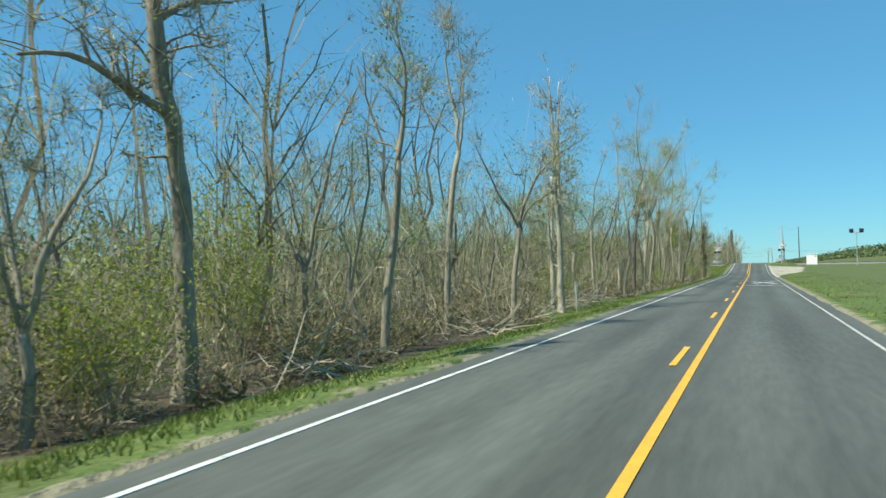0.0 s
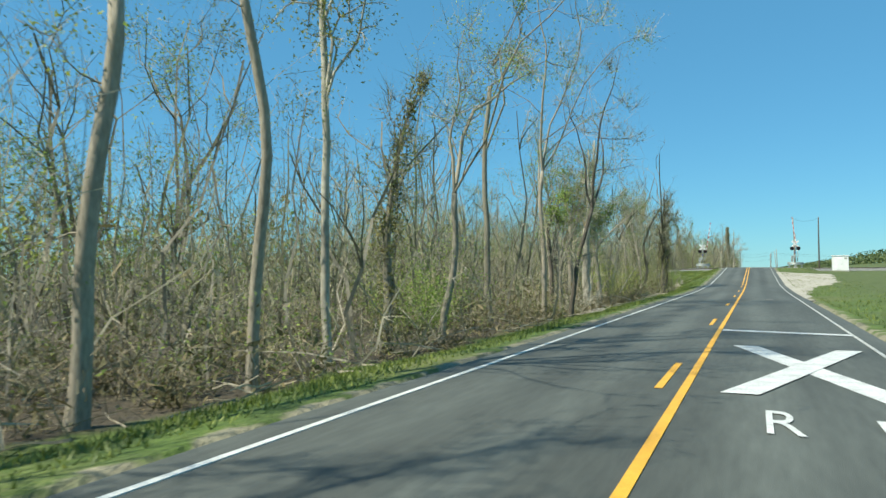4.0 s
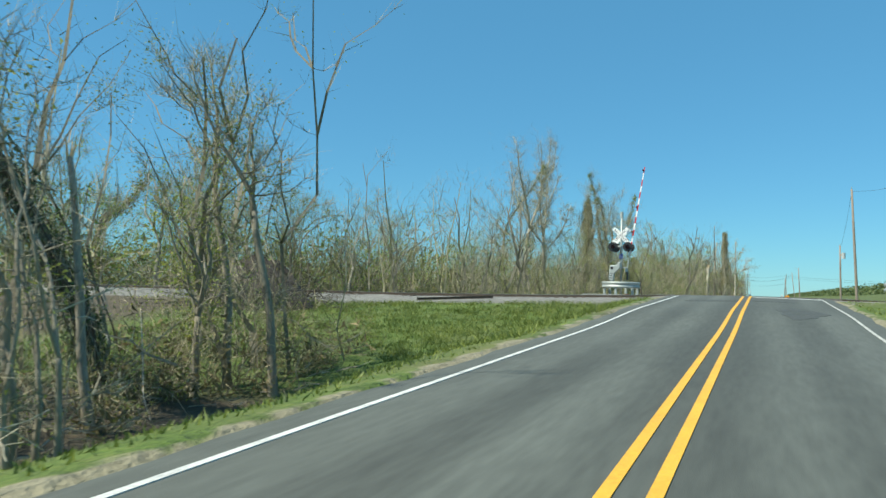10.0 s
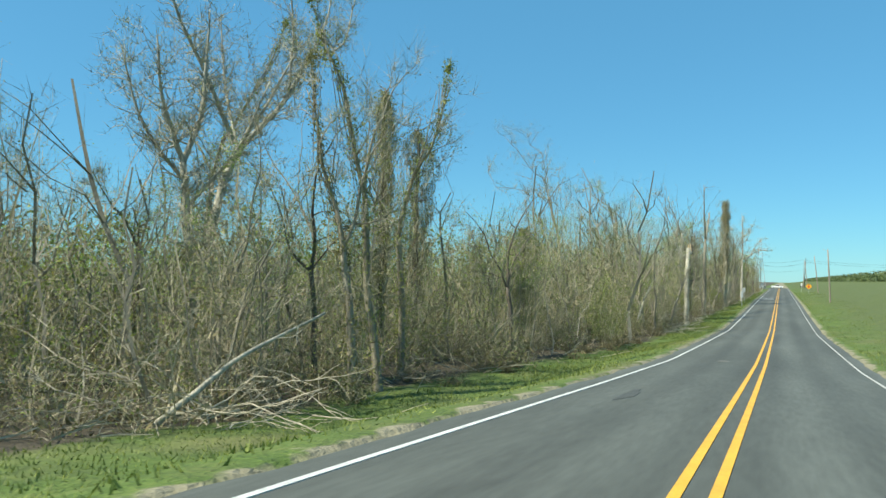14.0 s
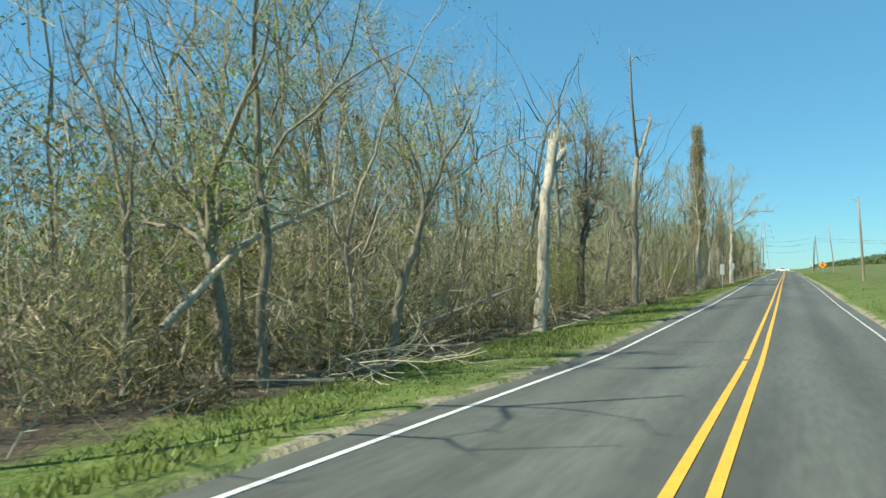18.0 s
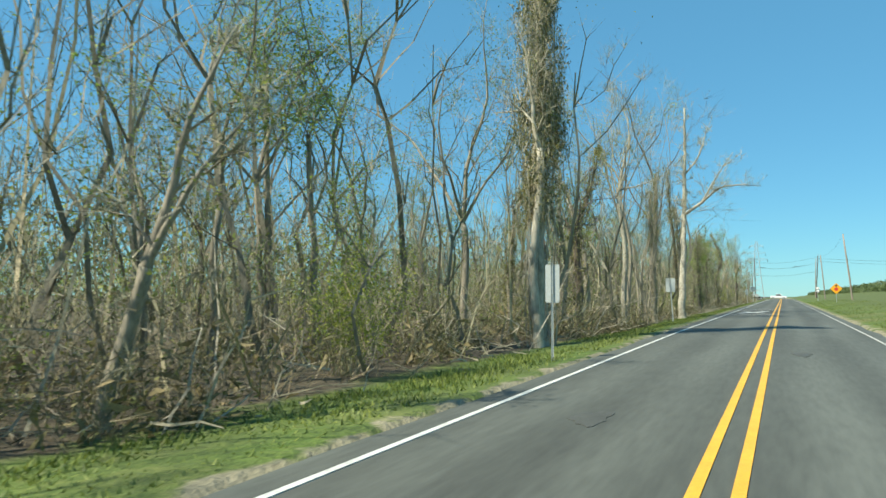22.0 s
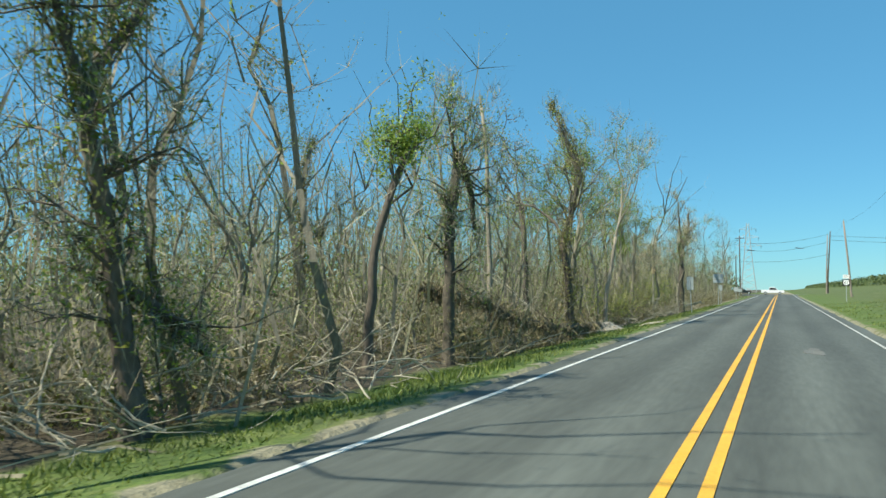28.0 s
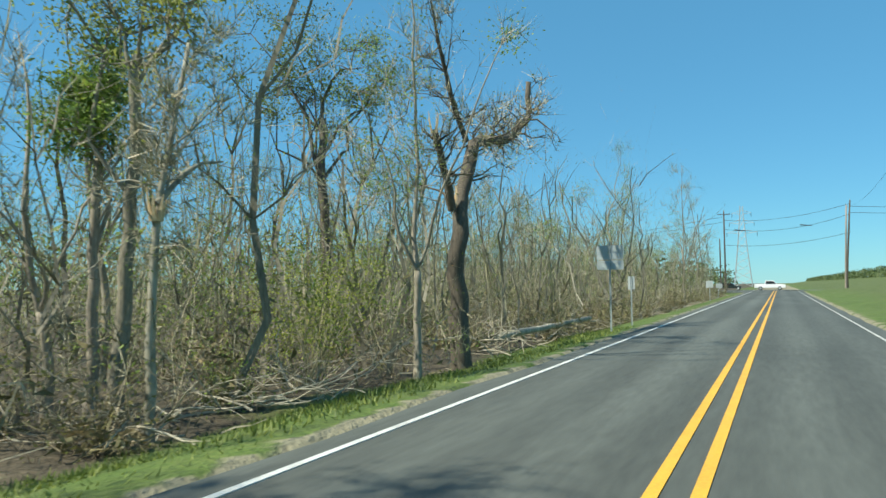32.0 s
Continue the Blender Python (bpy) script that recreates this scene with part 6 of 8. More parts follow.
def make_grass():
    r = np.random.default_rng(25)
    n = 150000
    y = r.uniform(-5, 490, n)
    x = np.where(r.uniform(0, 1, n) < 0.8, -4.75 - r.uniform(0, 1, n) ** 0.8 * (-woods_edge(y) - 4.6), 4.8 + r.uniform(0, 1, n) ** 1.5 * 7)
    clear = in_clearing(x, y) & (np.abs(rail_gap(x, y)) < 4.5)
    x, y = x[~clear], y[~clear]
    m = len(x)
    z = land_z(x, y)
    h = r.uniform(0.05, 0.2, m) * (0.75 + 0.4 * np.sin(y * 0.31) * np.sin(x + y * 0.07))
    a = r.uniform(0, 6.28, m)
    w = 0.022
    d = np.stack([np.cos(a) * w, np.sin(a) * w, np.zeros(m)], 1)
    base = np.stack([x, y, z - 0.01], 1)
    tip = base + np.stack([r.normal(0, 0.06, m), r.normal(0, 0.06, m), h], 1)
    V = np.stack([base - d, base + d, tip], 1).reshape(-1, 3)
    F = np.arange(3 * m).reshape(m, 3)
    # longer grass in the clearing by the railway
    k = 70000
    gx, gy = r.uniform(-26, -5, k), r.uniform(172, 206, k)
    tuft = r.integers(0, k // 30, k)
    gx, gy = gx[tuft] + r.normal(0, 0.22, k), gy[tuft] + r.normal(0, 0.22, k)
    s_ = rail_gap(gx, gy)
    ok = (s_ < -5.6) & in_clearing(gx, gy) & (gx < -4.6)
    gx, gy = gx[ok], gy[ok]
    k = len(gx)
    root = np.stack([gx, gy, land_z(gx, gy) - 0.02], 1)
    grow_h = r.uniform(0.08, 0.3, k)
    LONG, LF = twig_mesh(root, np.stack([r.normal(0, 0.12, k), r.normal(0, 0.12, k), grow_h], 1), np.full(k, 0.03), r)
    tagged(part("long_grass", LONG, LF, GRASS_BLADE), "long yellow-green grass in the clearing", "grass", kind="stuff")
    tagged(part("grass", V, F, GRASS_BLADE), "short green roadside grass", "grass", kind="stuff")


make_saplings()
make_far_woods()
make_litter()
make_vase_trees()
canopy_sprays()
make_broken_poles()
make_grass()


def fill_trees():
    """Common trees of the wood, a few grown and then repeated."""
    r = np.random.default_rng(31)
    kinds = ("leafy", "bare", "leafyl", "tallslim", "leafybig", "leafyl", "bareclump", "vine", "forkgrey", "slimdark", "leanr", "leafy", "tallslim", "bare")
    spots = scatter(66, r, 14, front=1.5, power=0.8)
    taken = np.array([(t[1], t[2]) for t in TREES])
    models = {}
    for k, (x, y, z) in enumerate(spots):
        if np.hypot(taken[:, 0] - x, taken[:, 1] - y).min() < 1.6:
            continue
        i = k % len(kinds)
        if i not in models:
            models[i] = (make_tree(kinds[i], x, y, 9.0, r.uniform(-0.6, 0.6), seed=500 + k), True)
            continue
        s = r.uniform(0.7, 1.25)
        c = copy_thing(models[i][0], Matrix.Translation((x, y, z)) @ Matrix.Rotation(r.uniform(0, 6.28), 4, "Z"))
        c.scale = (s * 0.9, s * 0.9, s)


fill_trees()


def rail_side_trees():
    """The wood's edge behind the railway: bare and sprouting trees, a few grown and then repeated."""
    r = np.random.default_rng(37)
    models = []
    for k, (style, h) in enumerate((("bare", 11), ("leafy", 12), ("forkgrey", 11), ("leafyl", 10), ("vine", 9), ("bareclump", 10))):
        x = -28 - 9 * k
        models.append(make_tree(style, x, RAIL_AT + RAIL_SLOPE * x + 12.5, h, seed=620 + k))
    for k in range(40):
        x = -21 - 66 * r.uniform(0, 1) ** 1.1
        y = RAIL_AT + RAIL_SLOPE * x + 11 + 20 * r.uniform(0, 1) ** 1.4
        s = r.uniform(0.6, 0.95) * np.interp(x, (-60, -46, -40, -30), (1.95, 1.75, 1.1, 0.9))
        c = copy_thing(models[k % 6], Matrix.Translation((x, y, float(land_z(x, y)))) @ Matrix.Rotation(r.uniform(0, 6.28), 4, "Z"))
        c.scale = (s, s, s)


rail_side_trees()


def far_treeline(name, x0, x1, y0, y1, n, h, label):
    r = np.random.default_rng(len(name))
    y = r.uniform(y0, y1, n)
    x = r.uniform(x0, x1, n)
    g = land_z(x, y)
    crown = h * (0.7 + 0.2 * np.sin(y * 0.11) + 0.15 * np.sin(y * 0.29 + x * 0.1))
    z = g + r.uniform(0, 1, n) ** 0.8 * crown
    tagged(part(name, *leaf_mesh(np.stack([x, y, z], 1), 0.7, r), LEAF_DARK), label, "woodland", kind="stuff")


far_treeline("levee_trees", 58, 72, 230, 2400, 24000, 7.5, "dark line of trees beyond the grass bank")
far_treeline("distant_trees", -160, -20, 640, 900, 9000, 10, "distant dark woods beyond the highway")


def outer_woods():
    """The wood goes on far to the west, beyond what the road shows."""
    r = np.random.default_rng(29)
    for name, mat, n in (("outer_woods_brown", LEAF_BROWN, 30000), ("outer_woods_olive", LEAF_OLIVE, 40000), ("outer_woods_green", LEAF_GREEN, 14000)):
        x, y = -46 - 220 * r.uniform(0, 1, n) ** 1.3, r.uniform(-60, 590, n)
        ok = np.abs(rail_gap(x, y)) > 9
        x, y = x[ok], y[ok]
        b = np.stack([x, y, land_z(x, y)], 1)
        b[:, 2] += 0.4 + crowned(b, 11.0, r, 0.7, 1.0)
        tagged(part(name, *leaf_mesh(b, 0.35, r), mat), "far tops of the wood stretching away from the road", "woodland", kind="stuff")


outer_woods()


def fallen_log(pts, r0, r1, mat, label, stubs=3, seed=0, shaggy=0):
    r = np.random.default_rng(seed)
    base = np.array(pts[0], float)
    t = thing("fallen_log", tuple(base), label, "log", "fallen logs")
    p = np.array(pts, float) - base
    n = 14
    u = np.linspace(0, len(p) - 1, n)
    path = np.stack([np.interp(u, range(len(p)), p[:, j]) for j in range(3)], 1) + r.normal(0, r1 * 0.2, (n, 3))
    V, F = [], []
    tube(path, np.linspace(r0, r1, n), 10, V, F)
    part("bole", V, F, mat, t, smooth=True)
    for k in range(stubs):
        i = r.integers(2, n - 1)
        b = curve_path(path[i], r.normal(0, 1, 3) + (0, 0, 0.5), r.uniform(0.6, 1.8), 4, r, 0.25)
        V, F = [], []
        tube(b, np.linspace(r1 * 0.5, 0.015, 5), 6, V, F)
        part("branch_stub", V, F, mat, t)
    if shaggy:
        m = int(shaggy * 420)
        i = r.uniform(0, n - 1, m)
        c = np.stack([np.interp(i, range(n), path[:, j]) for j in range(3)], 1) + r.normal(0, r0 * 0.9, (m, 3)) * (1, 0.4, 0.8)
        tagged(part("hanging_growth", *twig_mesh(c, np.stack([r.normal(0, 0.2, m), r.normal(0, 0.25, m), -r.uniform(0.1, 0.75, m)], 1), np.full(m, 0.03), r), STEM_BROWN, t), "dark brown growth hanging from the bole", kind="stuff")
        part("clinging_leaves", *leaf_mesh(c + r.normal(0, 0.12, c.shape), 0.05, r), LEAF_BROWN, t, "dead brown leaves clinging to the bole")


def branch_pile(x, y, n, size, label, seed, mat=None):
    r = np.random.default_rng(seed)
    z = float(land_z(x, y))
    t = thing("branch_pile", (x, y, z), label, "branch pile", "piles of torn branches")
    for k in range(n):
        a, ln = r.uniform(0, 6.28), size * r.uniform(0.4, 1.1)
        b = np.array((r.normal(0, size * 0.22), r.normal(0, size * 0.3), r.uniform(0.0, size * 0.22)))
        pth = curve_path(b, (math.cos(a), math.sin(a), r.uniform(-0.05, 0.6)), ln, 6, r, 0.2, -0.02)
        pth[:, 2] = np.maximum(pth[:, 2], 0.02)
        V, F = [], []
        q = r.uniform(0.012, 0.032)
        tube(pth, np.linspace(q, q * 0.3, 7), 5, V, F)
        for _ in range(3):
            i = r.integers(2, 6)
            tube(curve_path(pth[i], pth[i] - pth[i - 1] + r.normal(0, 0.15, 3), ln * 0.3, 3, r, 0.25), np.linspace(q * 0.5, 0.006, 4), 4, V, F)
        part("branch", V, F, mat or STICK, t)


fallen_log([(-8.3, 445.0, -0.35), (-8.4, 437.5, -0.1), (-8.8, 434, 0.3), (-9.3, 430.2, 1.3), (-10, 426.5, 1.7)], 0.22, 0.09, BARK_DARK, "dark uprooted trunk lying through the brush", 5, 1, shaggy=7)
fallen_log([(-10.2, 275, 0.6), (-10, 277, 2.3), (-9.9, 281, 3.8)], 0.09, 0.06, BARK_PALE, "pale snapped stem leaning across the saplings", 1, 2)
fallen_log([(-14.5, 227.8, -0.2), (-14, 230.4, 1.4), (-13.6, 234.3, 2.6)], 0.1, 0.04, BARK_PALE, "pale broken limb propped on the brush", 3, 3)
fallen_log([(-10.5, 284, -0.4), (-8.8, 291, 1.0)], 0.07, 0.04, BARK_PALE, "thin pale pole fallen against the brush", 1, 5)
fallen_log([(-9.5, 61, -0.3), (-10.5, 67, 2.6)], 0.12, 0.08, BARK, "broken limb wedged level in the thicket", 2, 6)
fallen_log([(-9.2, 484, -0.2), (-7.6, 493, 0.2)], 0.16, 0.1, BARK_PALE, "bleached log lying beside the signs", 4, 7)
for k, (x, y, n, size) in enumerate(((-14.0, 230.2, 40, 4.4), (-8.6, 418.5, 26, 3.4), (-8.8, 60.5, 10, 2.2), (-8.6, 47, 12, 2.4), (-8.2, 278.5, 22, 2.8), (-8.6, 444.5, 9, 1.8), (-8.5, 483, 14, 3.0),
                                      (-9.0, 489, 14, 3.2), (-9.5, 468, 12, 2.2), (-8.5, 14, 12, 2.4), (-8.6, 104, 14, 2.6), (-8.8, 166, 10, 2.2), (-8.8, 322, 10, 2.2), (-8.3, 404, 12, 2.4), (-9.0, 456, 12, 2.6), (-10.6, 44.5, 26, 3.4), (-10.8, 51, 24, 3.2), (-8.6, 106, 20, 3.4), (-8.6, 413.5, 22, 3.0), (-8.6, 300, 14, 2.6), (-8.4, 470, 16, 2.8), (-9.2, 156, 16, 2.8), (-8.4, 25, 14, 2.4))):
    branch_pile(x, y, n, size, "heap of pale torn branches at the wood's edge", 60 + k)

HEAP_WOOD = material("charred_brush", (0.05, 0.045, 0.035), 0.9, vary=0.5, scale=2, fine=14, bump=0.4)
for k, (x, y, n, size) in enumerate(((-23.4, 194.6, 60, 3.6), (-25.6, 193.6, 60, 4.0), (-28, 193, 50, 3.8))):
    branch_pile(x, y, n, size, "dark heap of cleared brush near the railway", 90 + k, HEAP_WOOD)


def mound(x, y, rx, ry, h, mat, name, label, seed):
    r = np.random.default_rng(seed)
    n, m = 9, 22
    V = [(x, y, float(land_z(x, y)) + h)]
    for i in range(1, n):
        for j in range(m):
            a, q = j / m * 2 * math.pi, i / (n - 1)
            px, py = x + rx * q * math.cos(a) * r.uniform(0.93, 1.07), y + ry * q * math.sin(a) * r.uniform(0.93, 1.07)
            V.append((px, py, float(land_z(px, py)) + h * (1 - q * q) * r.uniform(0.7, 1.2) - 0.03 * (i == n - 1)))
    F = [(0, 1 + j, 1 + (j + 1) % m) for j in range(m)]
    F += [(1 + i * m + j, 1 + (i + 1) * m + j, 1 + (i + 1) * m + (j + 1) % m, 1 + i * m + (j + 1) % m) for i in range(n - 2) for j in range(m)]
    tagged(part(name, V, F, mat, smooth=True), label, "earth", kind="structure")


SAND = material("pale_sandy_earth", (0.38, 0.33, 0.26), 0.95, vary=0.3, scale=1.5, fine=12, bump=0.8, bump_scale=10, dist=0.06)
mound(-8.3, 445.2, 1.3, 1.7, 0.55, SAND, "earth_mound", "pale sandy earth thrown up by the fallen tree", 1)
mound(-7.2, 123.6, 1.0, 2.2, 0.14, SAND, "earth_patch", "pale broken stones on the verge", 2)
mound(-7.9, 107.0, 1.0, 3.0, 0.12, SAND, "earth_patch", "bare pale earth scraped at the wood's edge", 3)
mound(-6.1, 448.0, 0.9, 3.5, 0.06, SAND, "earth_patch", "bare pale earth on the verge", 4)

mound(-26.0, 193.8, 4.0, 2.2, 2.6, material("dark_brush_earth", (0.05, 0.043, 0.036), 0.95, vary=0.5, scale=2, fine=14, bump=1.0, bump_scale=9, dist=0.15), "earth_mound", "dark mound of cleared earth and brush by the railway", 5)

for k, (x, y, wide, high, mat) in enumerate(((-9.5, 338.2, 4.2, 3.6, LEAF_BRIGHT), (-10, 473.6, 5.0, 4.4, LEAF_BRIGHT), (-9.5, 9.1, 3.4, 3.3, LEAF_BRIGHT), (-10.5, 13.5, 3.0, 5.5, LEAF_BRIGHT), (-10.5, 45, 4.6, 3.6, LEAF_OLIVE),
                                                (-9.8, 123.3, 6.0, 3.6, LEAF_BRIGHT), (-10, 299.6, 3.8, 4.2, LEAF_OLIVE), (-10.5, 150, 5.0, 4.5, LEAF_OLIVE), (-11, 5, 4, 3.0, LEAF_OLIVE), (-10, 400, 4.5, 3.4, LEAF_OLIVE),
                                                (-10, 456, 5.0, 3.0, LEAF_BRIGHT), (-9.6, 161, 4.0, 2.8, LEAF_GREEN), (-10, 87, 4.5, 3.2, LEAF_GREEN), (-10, 262, 4.5, 4.6, LEAF_OLIVE))):
    bush(x, y, wide, high, 5200, mat, "bright yellow-green sprouting bush" if mat is LEAF_BRIGHT else "olive bush with small leaves", 300 + k)

# ---- railway crossing ----
STEEL = material("galvanised_steel", (0.38, 0.41, 0.385), 0.55, 0.45, vary=0.15, scale=4, fine=30, bump=0.1)
ALU = material("dull_aluminium", (0.42, 0.46, 0.46), 0.6, 0.15, vary=0.12, scale=3, fine=20, bump=0.05)
RAIL = material("rusty_rail", (0.11, 0.085, 0.065), 0.6, 0.5, vary=0.3, scale=3, fine=25, bump=0.2)
RAIL_TOP = material("polished_rail", (0.5, 0.48, 0.45), 0.3, 0.9, vary=0.1, bump=0)
TIE = material("creosoted_tie", (0.09, 0.07, 0.055), 0.9, vary=0.35, scale=3, fine=25, bump=0.6, rand=0.3)
STONE = material("ballast_stone", (0.25, 0.245, 0.22), 0.95, vary=0.3, scale=2, fine=30, island=0.4, bump=0.3)
BALLAST = material("ballast_bed", (0.19, 0.185, 0.165), 0.95, vary=0.4, scale=1.5, fine=14, bump=1.0, bump_scale=12, dist=0.08)
GRAVEL = material("pale_gravel", (0.38, 0.345, 0.275), 0.95, vary=0.25, scale=0.8, fine=16, bump=0.7, bump_scale=25)
SIGN_WHITE = material("white_sign_sheet", (0.8, 0.8, 0.78), 0.5, vary=0.06, bump=0.03)
SIGN_BLACK = material("black_paint", (0.02, 0.02, 0.022), 0.5, vary=0.2, bump=0.05)
SIGN_RED = material("red_band", (0.55, 0.04, 0.035), 0.5, vary=0.12, bump=0.03)
SIGN_BLUE = material("blue_notice", (0.03, 0.07, 0.4), 0.5, vary=0.1, bump=0)
SIGN_ORANGE = material("amber_sign_sheet", (0.8, 0.36, 0.015), 0.45, vary=0.06, bump=0)
LENS = material("dark_red_lens", (0.06, 0.008, 0.008), 0.2, vary=0.1, bump=0)
HOUSE_WHITE = material("white_cabinet_paint", (0.78, 0.78, 0.75), 0.5, vary=0.08, scale=2, fine=12, bump=0.03)
POLE_WOOD = material("weathered_pole", (0.24, 0.2, 0.16), 0.9, vary=0.3, scale=2, fine=20, bump=0.5, stretch=(1, 1, 0.1), rand=0.2)
POLE_DARK = material("dark_creosote_pole", (0.08, 0.065, 0.05), 0.9, vary=0.3, scale=2, fine=20, bump=0.5, stretch=(1, 1, 0.1))
WIRE = material("wire", (0.03, 0.03, 0.03), 0.6, vary=0.1, bump=0)
CONCRETE = material("crossing_concrete", (0.36, 0.34, 0.3), 0.9, vary=0.22, scale=1.5, fine=18, bump=0.3)


def box(cx, cy, cz, sx, sy, sz, bevel=0.0, V=None, F=None):
    """Corners and sides of a block, its edges cut by bevel."""
    V, F = ([], []) if V is None else (V, F)
    b = min(bevel, sx * 0.3, sy * 0.3, sz * 0.3)
    n = len(V)
    hx, hy, hz = sx / 2, sy / 2, sz / 2
    if not b:
        V += [(cx + i * hx, cy + j * hy, cz + k * hz) for k in (-1, 1) for i, j in ((-1, -1), (1, -1), (1, 1), (-1, 1))]
        F += [tuple(n + q for q in f) for f in ((3, 2, 1, 0), (4, 5, 6, 7), (0, 1, 5, 4), (1, 2, 6, 5), (2, 3, 7, 6), (3, 0, 4, 7))]
        return V, F
    for z, i in ((-hz, b), (-hz + b, 0), (hz - b, 0), (hz, b)):
        a, c = hx - i, hy - i
        V += [(cx + x, cy + y, cz + z) for x, y in ((-a + b, -c), (a - b, -c), (a, -c + b), (a, c - b), (a - b, c), (-a + b, c), (-a, c - b), (-a, -c + b))]
    for r in range(3):
        F += [(n + r * 8 + q, n + r * 8 + (q + 1) % 8, n + r * 8 + 8 + (q + 1) % 8, n + r * 8 + 8 + q) for q in range(8)]
    F += [tuple(n + q for q in range(7, -1, -1)), tuple(n + 24 + q for q in range(8))]
    return V, F


def rod(a, b, r0, r1=None, sides=10, V=None, F=None):
    V, F = ([], []) if V is None else (V, F)
    a, b = np.array(a, float), np.array(b, float)
    tube([a, a + (b - a) * 0.5, b], [r0, (r0 + (r1 or r0)) / 2, r1 or r0], sides, V, F)
    m = len(V)
    F.append(tuple(range(m - 3 * sides + sides - 1, m - 3 * sides - 1, -1)))
    return V, F


def turned(V, m):
    return [tuple(m @ Vector(v)) for v in V]


def lettering(text, size, mat, parent, m, name="lettering"):
    cu = bpy.data.curves.new(name, "FONT")
    cu.body, cu.size, cu.align_x, cu.align_y, cu.extrude = text, size, "CENTER", "CENTER", 0.002
    tmp = bpy.data.objects.new(name, cu)
    me = bpy.data.meshes.new_from_object(tmp)
    bpy.data.objects.remove(tmp)
    me.materials.clear()
    me.materials.append(mat)
    ob = new(name, me)
    ob.parent, ob.matrix_basis = parent, m
    return ob


FACE = Matrix.Rotation(radians(90), 4, "X")     # text upright, read from -y


def round_plate(r, depth, sides=24, y=0.0):
    V = [(r * math.cos(a), y + s, r * math.sin(a)) for s in (0, depth) for a in np.arange(sides) / sides * 2 * math.pi]
    F = [tuple(range(sides - 1, -1, -1))[::-1], tuple(range(2 * sides - 1, sides - 1, -1))]
    F += [(k, sides + k, sides + (k + 1) % sides, (k + 1) % sides) for k in range(sides)]
    return V, F


def crossing_gate(x, y, z, turn, arm_lean, label):
    """A railway crossing signal with a raised striped gate arm, in a round steel guard. Heights in metres over its base."""
    g = thing("crossing_signal", pose(x, y, z, 0, 0, turn), label, "crossing signal", "railway crossing signals")
    part("foundation", *box(0, 0, 0.0, 0.7, 0.7, 0.34, 0.03), CONCRETE, g)
    V, F = rod((0, 0, 0.12), (0, 0, 5.85), 0.075, 0.07, 12)
    part("mast", V, F, STEEL, g, smooth=True)
    part("mast_cap", *rod((0, 0, 5.6), (0, 0, 5.98), 0.12, 0.11, 12), STEEL, g, "round bell on the mast top")
    # crossbuck on both sides of the mast
    for side in (0, 1):
        s = Matrix.Rotation(math.pi * side, 4, "Z")
        for k, (text, tilt) in enumerate((("RAIL  ROAD", -45), ("CROSSING", 45))):
            m = s @ pose(0, -0.4 - 0.012 * k, 4.3) @ Matrix.Rotation(radians(-tilt), 4, "Y")
            V, F = box(0, 0, 0, 1.42, 0.008, 0.235)
            b = part("crossbuck_board", V, F, SIGN_WHITE, g, "white crossbuck board with black letters")
            b.matrix_basis = m
            lettering(text, 0.215, SIGN_BLACK, b, pose(0, -0.008, 0) @ FACE)
    part("crossbuck_bracket", *box(0, 0, 4.3, 0.1, 0.78, 0.12, 0.01), STEEL, g)
    part("notice_bracket", *box(0, 0, 4.95, 0.9, 0.05, 0.05, 0.01), STEEL, g)
    # lamp pairs
    part("lamp_crossarm", *rod((-0.55, 0, 3.55), (0.55, 0, 3.55), 0.045), STEEL, g)
    for side in (0, 1):
        for s in (-1, 1):
            l = new("flashing_lamp")
            l.parent = g
            l.matrix_basis = pose(s * 0.5, 0, 3.5) @ Matrix.Rotation(math.pi * side, 4, "Z") @ Matrix.Translation((0, -0.28, 0))
            part("background_disc", *round_plate(0.34, 0.015, 28, -0.16), SIGN_BLACK, l)
            part("lens", *round_plate(0.15, 0.02, 20, -0.185), LENS, l)
            part("lamp_case", *rod((0, -0.14, 0), (0, 0.26, 0), 0.16, 0.1, 14), SIGN_BLACK, l)
            V, F = [], []
            for r_ in (0.17, 0.165):
                for yy, a0 in ((-0.17, 0.0), (-0.45, 0.0)):
                    for a in np.linspace(-0.3, math.pi + 0.3, 13):
                        V.append((r_ * math.cos(a), yy + (0.12 * (1 - math.sin(max(min(a, math.pi), 0))) if yy < -0.3 else 0), r_ * math.sin(a)))
            F = [(k, k + 1, 14 + k, 13 + k) for k in range(12)] + [(26 + k, 39 + k, 40 + k, 27 + k) for k in range(12)]
            F += [(13 + k, 14 + k, 40 + k, 39 + k) for k in range(12)]
            part("visor", V, F, SIGN_BLACK, l)
    # gate mechanism and counterweight
    outline = ((-0.66, 2.2), (-0.19, 2.22), (-0.13, 2.42), (0.05, 2.42), (0.02, 2.0), (-0.36, 1.62), (-0.42, 1.12), (-0.52, 1.02), (-0.74, 1.24), (-0.7, 1.77))
    V = [(px, yy, pz) for yy in (-0.66, -0.24) for px, pz in outline]
    n = len(outline)
    F = [tuple(range(n)), tuple(range(2 * n - 1, n - 1, -1))] + [(k, n + k, n + (k + 1) % n, (k + 1) % n) for k in range(n)]
    housing = part("mechanism_housing", V, F, STEEL, g, "grey-green slanted gate mechanism housing")
    bv = housing.modifiers.new("edge", "BEVEL")
    bv.width, bv.segments = 0.035, 2
    part("housing_hub", *round_plate(0.1, 0.04, 16, -0.68), SIGN_BLACK, g).location = (-0.52, 0, 2.0)
